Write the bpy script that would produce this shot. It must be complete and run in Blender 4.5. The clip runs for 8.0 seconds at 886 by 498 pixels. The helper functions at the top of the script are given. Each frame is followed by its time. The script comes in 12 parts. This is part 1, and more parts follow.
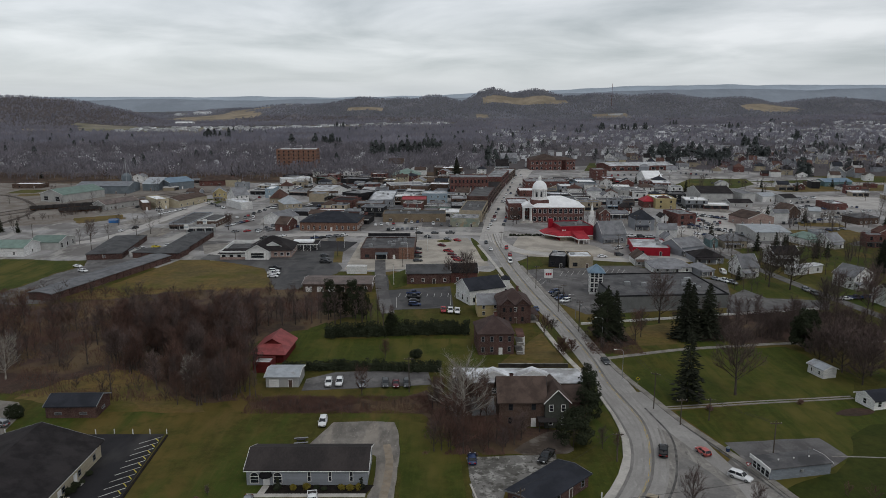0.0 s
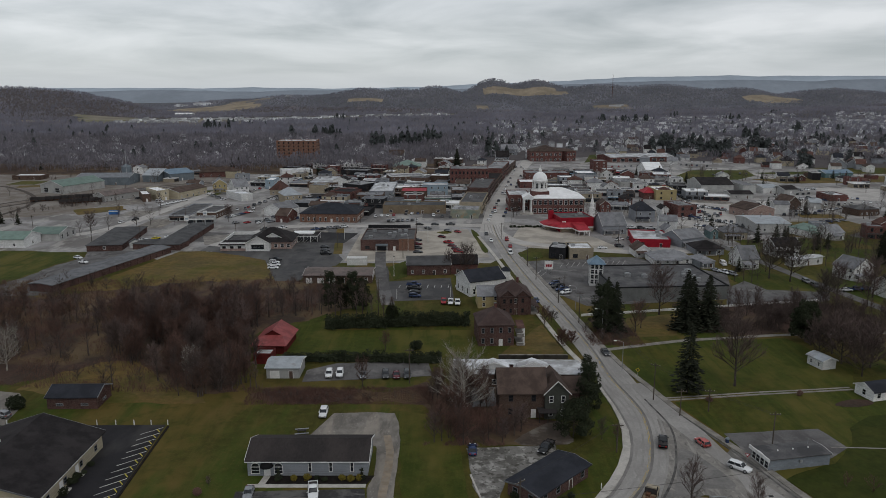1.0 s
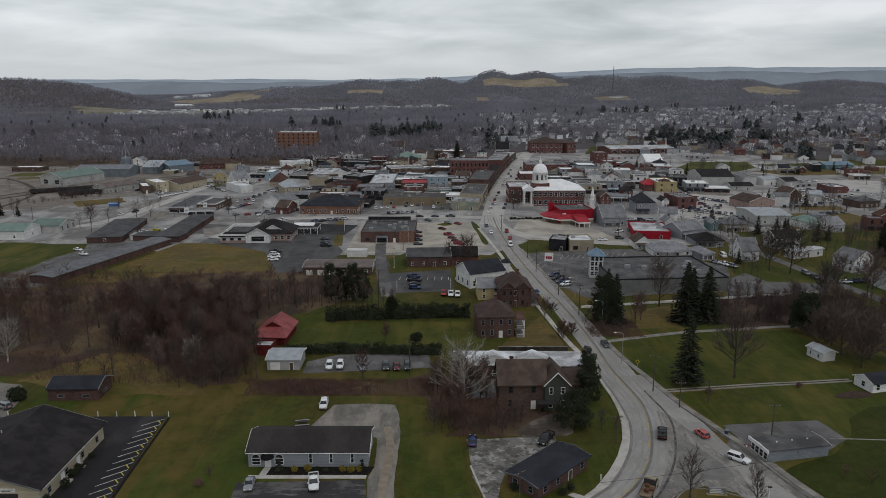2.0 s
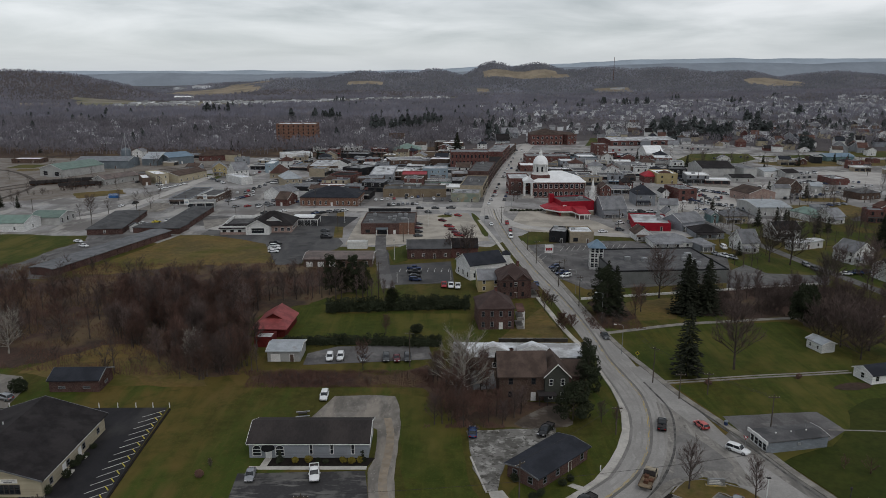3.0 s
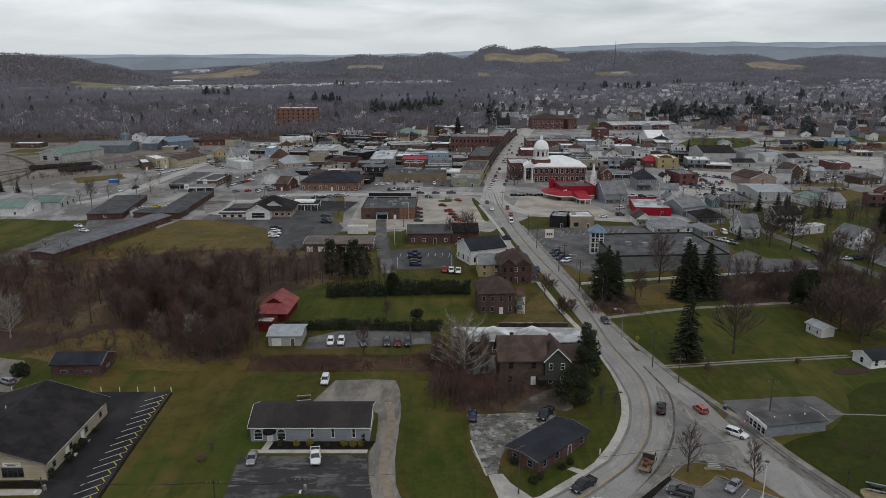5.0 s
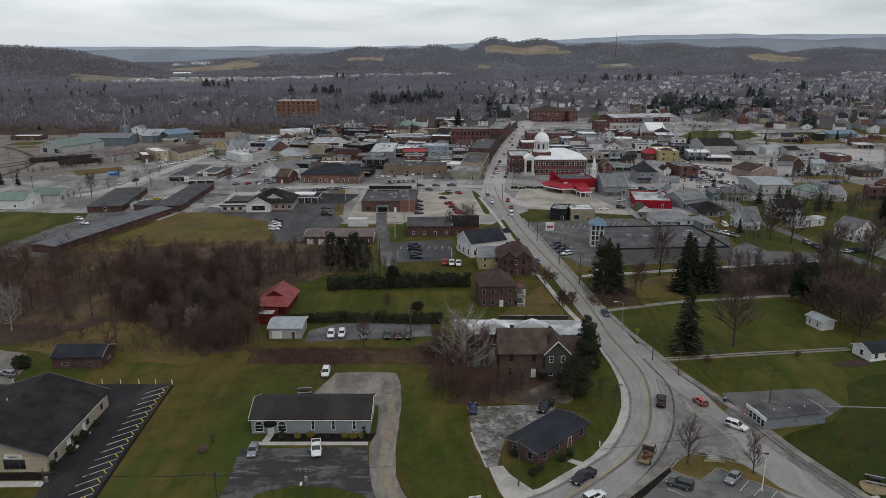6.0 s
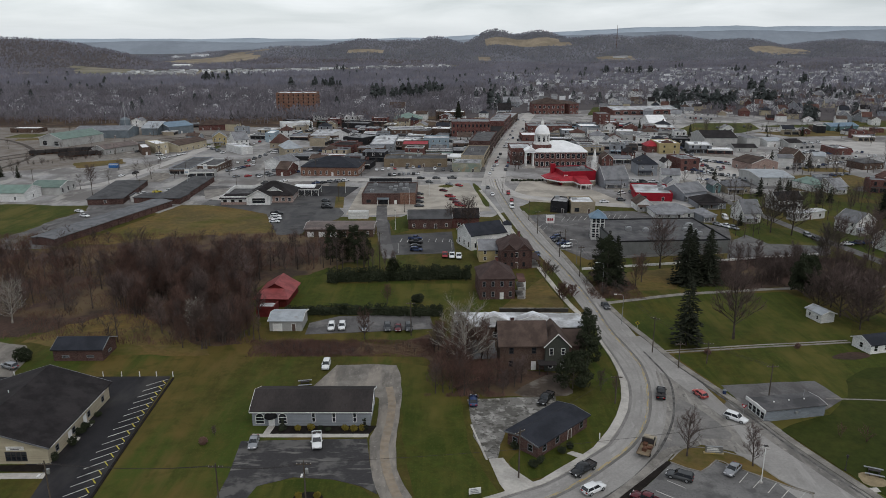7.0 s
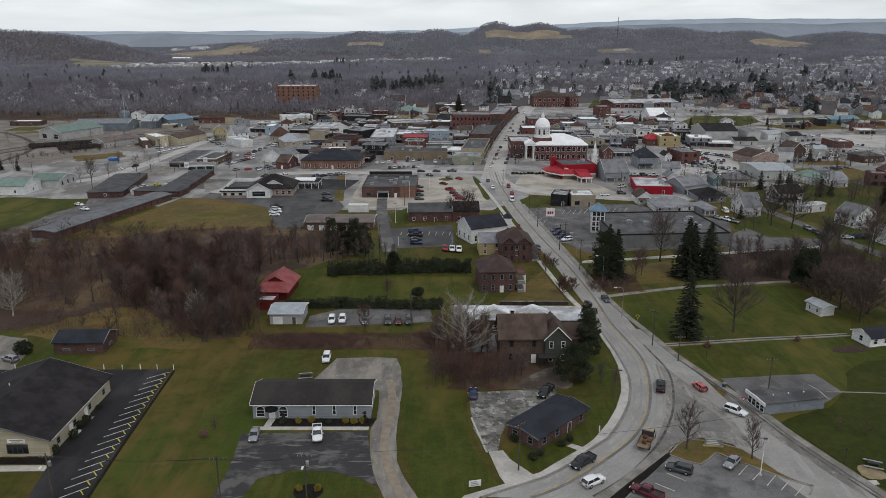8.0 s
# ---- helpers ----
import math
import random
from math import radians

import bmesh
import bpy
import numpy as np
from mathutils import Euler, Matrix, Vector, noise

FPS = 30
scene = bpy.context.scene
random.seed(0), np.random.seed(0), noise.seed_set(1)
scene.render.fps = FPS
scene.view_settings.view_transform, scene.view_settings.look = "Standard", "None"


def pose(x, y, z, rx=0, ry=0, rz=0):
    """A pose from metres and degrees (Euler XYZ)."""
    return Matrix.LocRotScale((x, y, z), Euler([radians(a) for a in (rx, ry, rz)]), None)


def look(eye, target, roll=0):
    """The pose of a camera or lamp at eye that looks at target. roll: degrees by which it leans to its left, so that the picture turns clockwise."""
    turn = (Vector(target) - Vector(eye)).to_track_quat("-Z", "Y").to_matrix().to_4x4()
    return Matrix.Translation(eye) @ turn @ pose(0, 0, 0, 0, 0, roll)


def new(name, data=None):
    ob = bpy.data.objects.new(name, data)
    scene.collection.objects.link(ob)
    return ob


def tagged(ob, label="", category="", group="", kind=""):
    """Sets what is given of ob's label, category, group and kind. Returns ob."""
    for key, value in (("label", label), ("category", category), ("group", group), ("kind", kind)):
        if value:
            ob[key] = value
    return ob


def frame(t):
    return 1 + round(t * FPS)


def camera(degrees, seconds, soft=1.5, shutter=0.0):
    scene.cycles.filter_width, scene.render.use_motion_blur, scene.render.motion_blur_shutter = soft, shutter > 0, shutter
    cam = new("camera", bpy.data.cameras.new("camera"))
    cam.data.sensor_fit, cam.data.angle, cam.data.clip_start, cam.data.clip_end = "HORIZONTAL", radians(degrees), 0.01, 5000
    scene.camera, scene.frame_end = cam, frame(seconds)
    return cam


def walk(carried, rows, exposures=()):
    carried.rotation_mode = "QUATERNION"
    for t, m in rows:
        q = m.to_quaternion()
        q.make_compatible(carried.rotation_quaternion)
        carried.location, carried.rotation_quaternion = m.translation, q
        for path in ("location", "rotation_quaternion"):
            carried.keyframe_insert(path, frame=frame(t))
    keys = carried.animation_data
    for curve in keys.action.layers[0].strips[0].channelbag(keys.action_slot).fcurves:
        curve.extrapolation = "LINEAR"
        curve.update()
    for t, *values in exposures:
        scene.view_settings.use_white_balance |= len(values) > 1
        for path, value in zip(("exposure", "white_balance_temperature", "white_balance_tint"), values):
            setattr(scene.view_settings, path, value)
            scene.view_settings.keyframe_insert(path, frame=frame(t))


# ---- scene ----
# ---------------------------------------------------------------- camera
cam = camera(63.5, 8.0, soft=0.8)
EYE = (0.0, 0.0, 76.0)
PATH = (
    (0.0, -0.144, -11.58), (0.5, -0.13, -11.92), (1.0, -0.124, -12.262), (1.5, -0.121, -12.586),
    (3.0, -0.101, -13.567), (3.5, -0.097, -13.891), (4.0, -0.087, -14.216), (4.5, -0.077, -14.504),
    (6.0, -0.038, -15.367), (6.5, -0.02, -15.675), (7.0, -0.014, -15.955), (7.5, -0.01, -16.228), (8.0, 0.0, -16.5),
)
walk(cam, [(t, pose(*EYE, 90 + tilt, 0, yaw)) for t, yaw, tilt in PATH],
     exposures=((0.0, -0.27), (0.5, -0.41), (1.5, -0.37), (3.0, -0.29), (4.5, -0.21), (6.0, -0.12), (7.0, -0.01), (8.0, 0.07)))

# ---------------------------------------------------------------- world and sun
world = bpy.data.worlds.new("overcast_sky")
scene.world = world
world.use_nodes = True
wn, wl = world.node_tree.nodes, world.node_tree.links
wn.clear()
w_out = wn.new("ShaderNodeOutputWorld")
w_add = wn.new("ShaderNodeAddShader")
bg_sky = wn.new("ShaderNodeBackground")
bg_cloud = wn.new("ShaderNodeBackground")
sky = wn.new("ShaderNodeTexSky")
sky.sky_type = "NISHITA"
sky.sun_disc = False
sky.sun_elevation = radians(35)
sky.sun_rotation = radians(150)
bg_sky.inputs["Strength"].default_value = 0.02
wl.new(sky.outputs[0], bg_sky.inputs["Color"])
# cloud deck: the view direction met with a flat layer overhead
w_co = wn.new("ShaderNodeTexCoord")
w_sep = wn.new("ShaderNodeSeparateXYZ")
wl.new(w_co.outputs["Generated"], w_sep.inputs[0])


def w_math(op, a, b):
    n = wn.new("ShaderNodeMath")
    n.operation = op
    for i, v in enumerate((a, b)):
        if isinstance(v, (int, float)):
            n.inputs[i].default_value = v
        else:
            wl.new(v, n.inputs[i])
    return n.outputs[0]


w_up = w_math("ADD", w_math("MAXIMUM", w_sep.outputs["Z"], 0.0), 0.13)
w_comb = wn.new("ShaderNodeCombineXYZ")
wl.new(w_math("DIVIDE", w_sep.outputs["X"], w_up), w_comb.inputs[0])
wl.new(w_math("DIVIDE", w_sep.outputs["Y"], w_up), w_comb.inputs[1])
w_noise = wn.new("ShaderNodeTexNoise")
w_noise.inputs["Scale"].default_value = 0.75
w_noise.inputs["Detail"].default_value = 7
w_noise.inputs["Roughness"].default_value = 0.52
w_noise.inputs["Distortion"].default_value = 0.35
wl.new(w_comb.outputs[0], w_noise.inputs["Vector"])
w_ramp = wn.new("ShaderNodeValToRGB")
w_ramp.color_ramp.elements[0].position = 0.33
w_ramp.color_ramp.elements[0].color = (0.36, 0.39, 0.41, 1)
w_ramp.color_ramp.elements[1].position = 0.66
w_ramp.color_ramp.elements[1].color = (0.77, 0.785, 0.81, 1)
wl.new(w_noise.outputs["Fac"], w_ramp.inputs[0])
# the deck thins to a pale band above the horizon
w_band = wn.new("ShaderNodeMapRange")
w_band.inputs["From Min"].default_value = 0.0
w_band.inputs["From Max"].default_value = 0.085
wl.new(w_sep.outputs["Z"], w_band.inputs["Value"])
w_mix = wn.new("ShaderNodeMix")
w_mix.data_type = "RGBA"
w_mix.inputs[6].default_value = (0.54, 0.58, 0.625, 1)
wl.new(w_band.outputs[0], w_mix.inputs[0])
wl.new(w_ramp.outputs[0], w_mix.inputs[7])
wl.new(w_mix.outputs[2], bg_cloud.inputs["Color"])
# the deck is brighter low down, where it is thin, than overhead
w_low = wn.new("ShaderNodeMapRange")
w_low.inputs["From Min"].default_value = 0.06
w_low.inputs["From Max"].default_value = 0.5
w_low.inputs["To Min"].default_value = 1.16
w_low.inputs["To Max"].default_value = 0.9
wl.new(w_sep.outputs["Z"], w_low.inputs["Value"])
wl.new(w_low.outputs[0], bg_cloud.inputs["Strength"])
wl.new(bg_sky.outputs[0], w_add.inputs[0])
wl.new(bg_cloud.outputs[0], w_add.inputs[1])
wl.new(w_add.outputs[0], w_out.inputs[0])

sun_data = bpy.data.lights.new("sun", "SUN")
sun_data.energy = 0.7
sun_data.angle = radians(25)
sun_data.color = (1.0, 0.96, 0.9)
sun = new("sun", sun_data)
sun.matrix_world = look((70, -120, 200), (0, 0, 0))

# ---------------------------------------------------------------- materials
MATS = {}


def mat(name, base, rough=0.85, var=0.35, scale=0.5, fine=6.0, bump=0.0, metal=0.0, tint=0.0, second=None, island=False, spec=0.14, stretch=(1, 1, 1), edge=(0.42, 0.6)):
    """A procedural surface: broad blotches and fine grain over a base colour, at metre scale."""
    if name in MATS:
        return MATS[name]
    m = bpy.data.materials.new(name)
    m.use_nodes = True
    nt = m.node_tree
    n, l = nt.nodes, nt.links
    b = n["Principled BSDF"]
    b.inputs["Roughness"].default_value = rough
    b.inputs["Metallic"].default_value = metal
    b.inputs["Specular IOR Level"].default_value = spec
    co = n.new("ShaderNodeTexCoord")
    mp = n.new("ShaderNodeMapping")
    mp.inputs["Scale"].default_value = stretch
    geo = n.new("ShaderNodeNewGeometry")
    info = n.new("ShaderNodeObjectInfo")
    # shift the grain from object to object
    off = n.new("ShaderNodeVectorMath")
    off.operation = "MULTIPLY_ADD"
    off.inputs[1].default_value = (57.0, 31.0, 17.0)
    l.new(info.outputs["Random"], off.inputs[0])
    l.new(co.outputs["Object"], off.inputs[2])
    l.new(off.outputs[0], mp.inputs["Vector"])
    big = n.new("ShaderNodeTexNoise")
    big.inputs["Scale"].default_value = scale
    big.inputs["Detail"].default_value = 5
    big.inputs["Roughness"].default_value = 0.6
    l.new(mp.outputs[0], big.inputs["Vector"])
    small = n.new("ShaderNodeTexNoise")
    small.inputs["Scale"].default_value = fine
    small.inputs["Detail"].default_value = 6
    small.inputs["Roughness"].default_value = 0.7
    l.new(mp.outputs[0], small.inputs["Vector"])
    ramp = n.new("ShaderNodeMapRange")
    ramp.inputs["From Min"].default_value, ramp.inputs["From Max"].default_value = edge
    l.new(big.outputs["Fac"], ramp.inputs["Value"])
    mix = n.new("ShaderNodeMix")
    mix.data_type = "RGBA"
    sec = second or tuple(c * (1 - var) for c in base)
    mix.inputs[6].default_value = (*base, 1)
    mix.inputs[7].default_value = (*sec, 1)
    l.new(ramp.outputs[0], mix.inputs[0])
    gr = n.new("ShaderNodeMapRange")
    gr.inputs["From Min"].default_value, gr.inputs["From Max"].default_value = 0.3, 0.7
    gr.inputs["To Min"].default_value, gr.inputs["To Max"].default_value = 1 - var * 0.6, 1 + var * 0.4
    l.new(small.outputs["Fac"], gr.inputs["Value"])
    hs = n.new("ShaderNodeHueSaturation")
    l.new(mix.outputs[2], hs.inputs["Color"])
    val = gr.outputs[0]
    if tint or island:
        rr = n.new("ShaderNodeMapRange")
        k = tint or 0.3
        rr.inputs["To Min"].default_value, rr.inputs["To Max"].default_value = 1 - k, 1 + k
        l.new(geo.outputs["Random Per Island"] if island else info.outputs["Random"], rr.inputs["Value"])
        mu = n.new("ShaderNodeMath")
        mu.operation = "MULTIPLY"
        l.new(val, mu.inputs[0])
        l.new(rr.outputs[0], mu.inputs[1])
        val = mu.outputs[0]
    l.new(val, hs.inputs["Value"])
    l.new(hs.outputs[0], b.inputs["Base Color"])
    if bump:
        bp = n.new("ShaderNodeBump")
        bp.inputs["Strength"].default_value = 0.6
        bp.inputs["Distance"].default_value = bump
        l.new(small.outputs["Fac"], bp.inputs["Height"])
        l.new(bp.outputs[0], b.inputs["Normal"])
    MATS[name] = m
    return m


def mottle(m, colour, scale, edge, amount=1.0, stretch=(1, 1, 1), turn=0.0, detail=4):
    """Lay a second, broader pattern of another colour over a surface."""
    nt = m.node_tree
    n, l = nt.nodes, nt.links
    b = n["Principled BSDF"]
    src = b.inputs["Base Color"].links[0].from_socket
    co = n.new("ShaderNodeTexCoord")
    mp = n.new("ShaderNodeMapping")
    mp.inputs["Rotation"].default_value = (0, 0, radians(turn))
    mp.inputs["Scale"].default_value = stretch
    l.new(co.outputs["Object"], mp.inputs["Vector"])
    tx = n.new("ShaderNodeTexNoise")
    tx.inputs["Scale"].default_value = scale
    tx.inputs["Detail"].default_value = detail
    tx.inputs["Roughness"].default_value = 0.62
    l.new(mp.outputs[0], tx.inputs["Vector"])
    mr = n.new("ShaderNodeMapRange")
    mr.inputs["From Min"].default_value, mr.inputs["From Max"].default_value = edge
    mr.inputs["To Max"].default_value = amount
    l.new(tx.outputs["Fac"], mr.inputs["Value"])
    mx = n.new("ShaderNodeMix")
    mx.data_type = "RGBA"
    l.new(mr.outputs[0], mx.inputs[0])
    l.new(src, mx.inputs[6])
    mx.inputs[7].default_value = (*colour, 1)
    l.new(mx.outputs[2], b.inputs["Base Color"])
    return m


def coursed(name, base, mortar, length, height, rough=0.9, var=0.25, gap=0.03, tint=0.12):
    """Courses of brick, block or board, wrapped round the walls by their own height."""
    if name in MATS:
        return MATS[name]
    m = mat(name, base, rough, var, 0.25, 4.0, tint=tint)
    nt = m.node_tree
    n, l = nt.nodes, nt.links
    b = n["Principled BSDF"]
    src = b.inputs["Base Color"].links[0].from_socket
    co = n.new("ShaderNodeTexCoord")
    sep = n.new("ShaderNodeSeparateXYZ")
    l.new(co.outputs["Object"], sep.inputs[0])
    add = n.new("ShaderNodeMath")
    l.new(sep.outputs[0], add.inputs[0])
    l.new(sep.outputs[1], add.inputs[1])
    cb = n.new("ShaderNodeCombineXYZ")
    l.new(add.outputs[0], cb.inputs[0])
    l.new(sep.outputs[2], cb.inputs[1])
    br = n.new("ShaderNodeTexBrick")
    br.inputs["Scale"].default_value = 1.0
    br.inputs["Brick Width"].default_value = length
    br.inputs["Row Height"].default_value = height
    br.inputs["Mortar Size"].default_value = height * gap * 3
    br.inputs["Color1"].default_value = (1, 1, 1, 1)
    br.inputs["Color2"].default_value = (0.8, 0.8, 0.8, 1)
    l.new(cb.outputs[0], br.inputs["Vector"])
    mu = n.new("ShaderNodeMix")
    mu.data_type = "RGBA"
    mu.blend_type = "MULTIPLY"
    mu.inputs[0].default_value = 1.0
    l.new(src, mu.inputs[6])
    l.new(br.outputs["Color"], mu.inputs[7])
    mm = n.new("ShaderNodeMix")
    mm.data_type = "RGBA"
    l.new(br.outputs["Fac"], mm.inputs[0])
    l.new(mu.outputs[2], mm.inputs[6])
    mm.inputs[7].default_value = (*mortar, 1)
    l.new(mm.outputs[2], b.inputs["Base Color"])
    return m


GRASS = mat("grass", (0.06, 0.058, 0.012), 0.95, 0.55, 0.05, 0.45, bump=0.08, second=(0.074, 0.058, 0.016), edge=(0.5, 0.7))
LAWN = mat("lawn", (0.046, 0.06, 0.01), 0.95, 0.5, 0.06, 0.5, bump=0.06, second=(0.07, 0.06, 0.012), edge=(0.52, 0.72))
DRY = mat("dry_grass", (0.15, 0.1, 0.035), 0.95, 0.5, 0.06, 0.5, bump=0.08, second=(0.11, 0.085, 0.035))
DEEPLAWN = mat("deep_green_lawn", (0.033, 0.043, 0.007), 0.95, 0.5, 0.08, 0.6, bump=0.06, second=(0.042, 0.048, 0.009), edge=(0.48, 0.68))
SCRUB = mat("leaf_litter", (0.072, 0.045, 0.036), 0.95, 0.5, 0.08, 1.0, bump=0.12, second=(0.055, 0.04, 0.03))
ASPHALT = mat("old_asphalt", (0.37, 0.362, 0.36), 0.9, 0.4, 0.05, 2.5, bump=0.01, second=(0.2, 0.192, 0.188), edge=(0.36, 0.62))
GREYLOT = mat("grey_lot_asphalt", (0.15, 0.145, 0.145), 0.88, 0.3, 0.15, 2.5, bump=0.01, second=(0.105, 0.1, 0.1))
PATHWAY = mat("worn_grey_concrete", (0.285, 0.266, 0.242), 0.9, 0.35, 0.3, 2.0, bump=0.01)
ROADWAY = mat("road_surface", (0.335, 0.322, 0.308), 0.85, 0.25, 0.1, 2.2, bump=0.01, second=(0.275, 0.264, 0.252))
STREET = mat("pale_street_surface", (0.47, 0.45, 0.43), 0.88, 0.25, 0.1, 2.2, bump=0.01, second=(0.38, 0.36, 0.34))
BEIGE = mat("beige_concrete", (0.45, 0.41, 0.355), 0.9, 0.25, 0.08, 2.0, bump=0.01, second=(0.31, 0.285, 0.25))
GRAVELROAD = mat("pale_gritty_asphalt", (0.25, 0.236, 0.218), 0.92, 0.35, 0.16, 1.2, bump=0.01, second=(0.18, 0.17, 0.16))
BLACKTOP = mat("fresh_blacktop", (0.026, 0.025, 0.028), 0.75, 0.3, 0.15, 3.0, bump=0.01)
DARKLOT = mottle(mottle(mat("weathered_dark_asphalt", (0.07, 0.069, 0.072), 0.85, 0.35, 0.1, 2.5, bump=0.01, second=(0.1, 0.098, 0.098)), (0.15, 0.147, 0.145), 0.06, (0.52, 0.66), 0.7, (1, 0.3, 1), 15), (0.045, 0.044, 0.046), 0.12, (0.56, 0.64), 0.7)
WORNLOT = mottle(mottle(mat("worn_grey_lot_asphalt", (0.15, 0.146, 0.145), 0.88, 0.35, 0.12, 2.2, bump=0.01, second=(0.2, 0.196, 0.192)), (0.085, 0.083, 0.083), 0.16, (0.5, 0.62), 0.8), (0.1, 0.097, 0.096), 1.1, (0.6, 0.66), 0.7)
PATCHED = mat("patched_asphalt", (0.05, 0.048, 0.05), 0.85, 0.35, 0.22, 2.0, bump=0.02, second=(0.1, 0.097, 0.095), edge=(0.52, 0.7))
BROKEN = mat("broken_concrete", (0.2, 0.192, 0.18), 0.92, 0.4, 0.3, 1.8, bump=0.03, second=(0.12, 0.115, 0.105), edge=(0.48, 0.56))
TARSEAM = mat("tar_seam", (0.07, 0.067, 0.065), 0.85, 0.4, 0.4, 2.5, second=(0.15, 0.145, 0.14))
DARKROAD = mat("darker_road_asphalt", (0.17, 0.163, 0.157), 0.88, 0.3, 0.3, 2.0, bump=0.01, second=(0.22, 0.21, 0.2))
CANVAS = mat("black_canvas", (0.012, 0.012, 0.013), 0.95, 0.2, 1.0, 5.0, spec=0.1)
CONCRETE = mat("pale_concrete", (0.5, 0.475, 0.44), 0.9, 0.25, 0.3, 2.0, bump=0.01)
GRAVEL = mat("gravel", (0.24, 0.222, 0.2), 0.95, 0.5, 0.5, 1.0, bump=0.03, second=(0.18, 0.165, 0.148))
TRACKWAY = mottle(mat("worn_gravel_track", (0.32, 0.262, 0.2), 0.95, 0.3, 0.6, 1.2, bump=0.02), (0.25, 0.218, 0.18), 0.7, (0.46, 0.6), 0.9)
SAND = mat("bare_sand", (0.3, 0.24, 0.15), 0.95, 0.25, 0.4, 3.0)
SEAM = mat("dark_joint_asphalt", (0.15, 0.143, 0.137), 0.85, 0.3, 0.15, 2.5, second=(0.2, 0.19, 0.182))
GUTTER = mat("dark_gutter_asphalt", (0.185, 0.177, 0.17), 0.88, 0.35, 0.2, 2.0, second=(0.24, 0.23, 0.22))
TRACKS = mat("tyre_worn_road", (0.27, 0.258, 0.246), 0.85, 0.25, 0.12, 2.0, second=(0.32, 0.306, 0.292))
DIRT = mat("bare_brown_earth", (0.115, 0.093, 0.076), 0.95, 0.4, 0.15, 1.2, bump=0.03, second=(0.075, 0.06, 0.05))
YARD = mat("railyard_cinders", (0.165, 0.14, 0.12), 0.95, 0.4, 0.06, 0.8, bump=0.03, second=(0.24, 0.22, 0.2))
BALLAST = mat("dark_ballast", (0.1, 0.085, 0.075), 0.95, 0.4, 0.5, 3.0, bump=0.03)
MULCH = mat("dark_mulch", (0.02, 0.016, 0.014), 0.95, 0.4, 1.0, 6.0, bump=0.04)
WHITE_LINE = mat("white_road_paint", (0.62, 0.61, 0.58), 0.8, 0.4, 0.8, 5.0)
YELLOW_LINE = mat("yellow_road_paint", (0.5, 0.36, 0.09), 0.8, 0.35, 0.5, 5.0, second=(0.27, 0.25, 0.21), edge=(0.4, 0.55))
GLASS = mat("window_glass", (0.02, 0.024, 0.03), 0.08, 0.3, 0.8, 3.0, spec=0.6)
TRIM = mat("white_trim", (0.75, 0.745, 0.73), 0.6, 0.15, 0.6, 4.0)
DARKTRIM = mat("dark_trim", (0.05, 0.045, 0.045), 0.6, 0.2, 0.6, 4.0)
METAL = mat("grey_metal", (0.4, 0.41, 0.42), 0.45, 0.25, 0.6, 4.0, metal=0.6)
RUST = mat("rusty_metal", (0.14, 0.07, 0.045), 0.8, 0.4, 0.8, 4.0)
POLEWOOD = mat("weathered_pole", (0.1, 0.082, 0.068), 0.95, 0.35, 1.0, 5.0, stretch=(3, 3, 0.3))
BARK = mat("bare_bark", (0.085, 0.07, 0.061), 0.95, 0.4, 1.2, 5.0, tint=0.3, stretch=(2, 2, 0.5))
LIGHTBARK = mat("grey_brown_bark", (0.092, 0.074, 0.066), 0.95, 0.35, 1.2, 5.0, tint=0.25, stretch=(2, 2, 0.5))
TWIG = mat("bare_twigs", (0.142, 0.105, 0.096), 0.95, 0.3, 0.4, 2.0, tint=0.28)
PALEBARK = mat("pale_sycamore_bark", (0.36, 0.33, 0.29), 0.9, 0.45, 1.0, 5.0)
REDTWIG = mat("reddish_brush_twigs", (0.145, 0.086, 0.07), 0.95, 0.3, 0.4, 2.0, tint=0.25)
STALK = mat("tawny_dead_stalks", (0.2, 0.145, 0.085), 0.95, 0.3, 0.1, 1.5, island=True, tint=0.25, spec=0.1)
NEEDLE = mat("spruce_needles", (0.03, 0.034, 0.022), 0.95, 0.4, 0.5, 3.0, tint=0.25)
HEDGE = mat("evergreen_hedge_leaves", (0.043, 0.051, 0.031), 0.95, 0.35, 0.3, 3.0, island=True, tint=0.14, spec=0.04)
SHRUBGOLD = mat("golden_shrub_leaves", (0.2, 0.16, 0.03), 0.9, 0.3, 1.5, 5.0)
# woods colours are lifted and blued to paint in distance haze
FARWOOD = mat("hazed_far_woods", (0.27, 0.268, 0.318), 0.95, 0.35, 0.006, 0.05, island=True, tint=0.07, spec=0.1)
BACKWOOD = mat("hazed_furthest_woods", (0.29, 0.297, 0.345), 0.95, 0.35, 0.004, 0.05, island=True, tint=0.06, spec=0.1)
BANDWOOD = mat("hazed_woods_behind_town", (0.232, 0.22, 0.25), 0.95, 0.4, 0.02, 0.2, island=True, tint=0.1, spec=0.1)
mottle(GRASS, (0.128, 0.09, 0.026), 0.022, (0.49, 0.6), 0.8)
mottle(GRASS, (0.044, 0.07, 0.01), 0.05, (0.5, 0.6), 0.85, (1, 0.35, 1), 12)
mottle(GRASS, (0.13, 0.088, 0.03), 0.075, (0.56, 0.66), 0.7, (1, 0.3, 1), 6)
mottle(GRASS, (0.1, 0.077, 0.02), 0.7, (0.52, 0.7), 0.5)
mottle(GRASS, (0.032, 0.042, 0.006), 0.22, (0.52, 0.66), 0.5)
mottle(GRASS, (0.032, 0.038, 0.007), 0.33, (0.5, 0.66), 0.32, (1, 0.12, 1), 5)
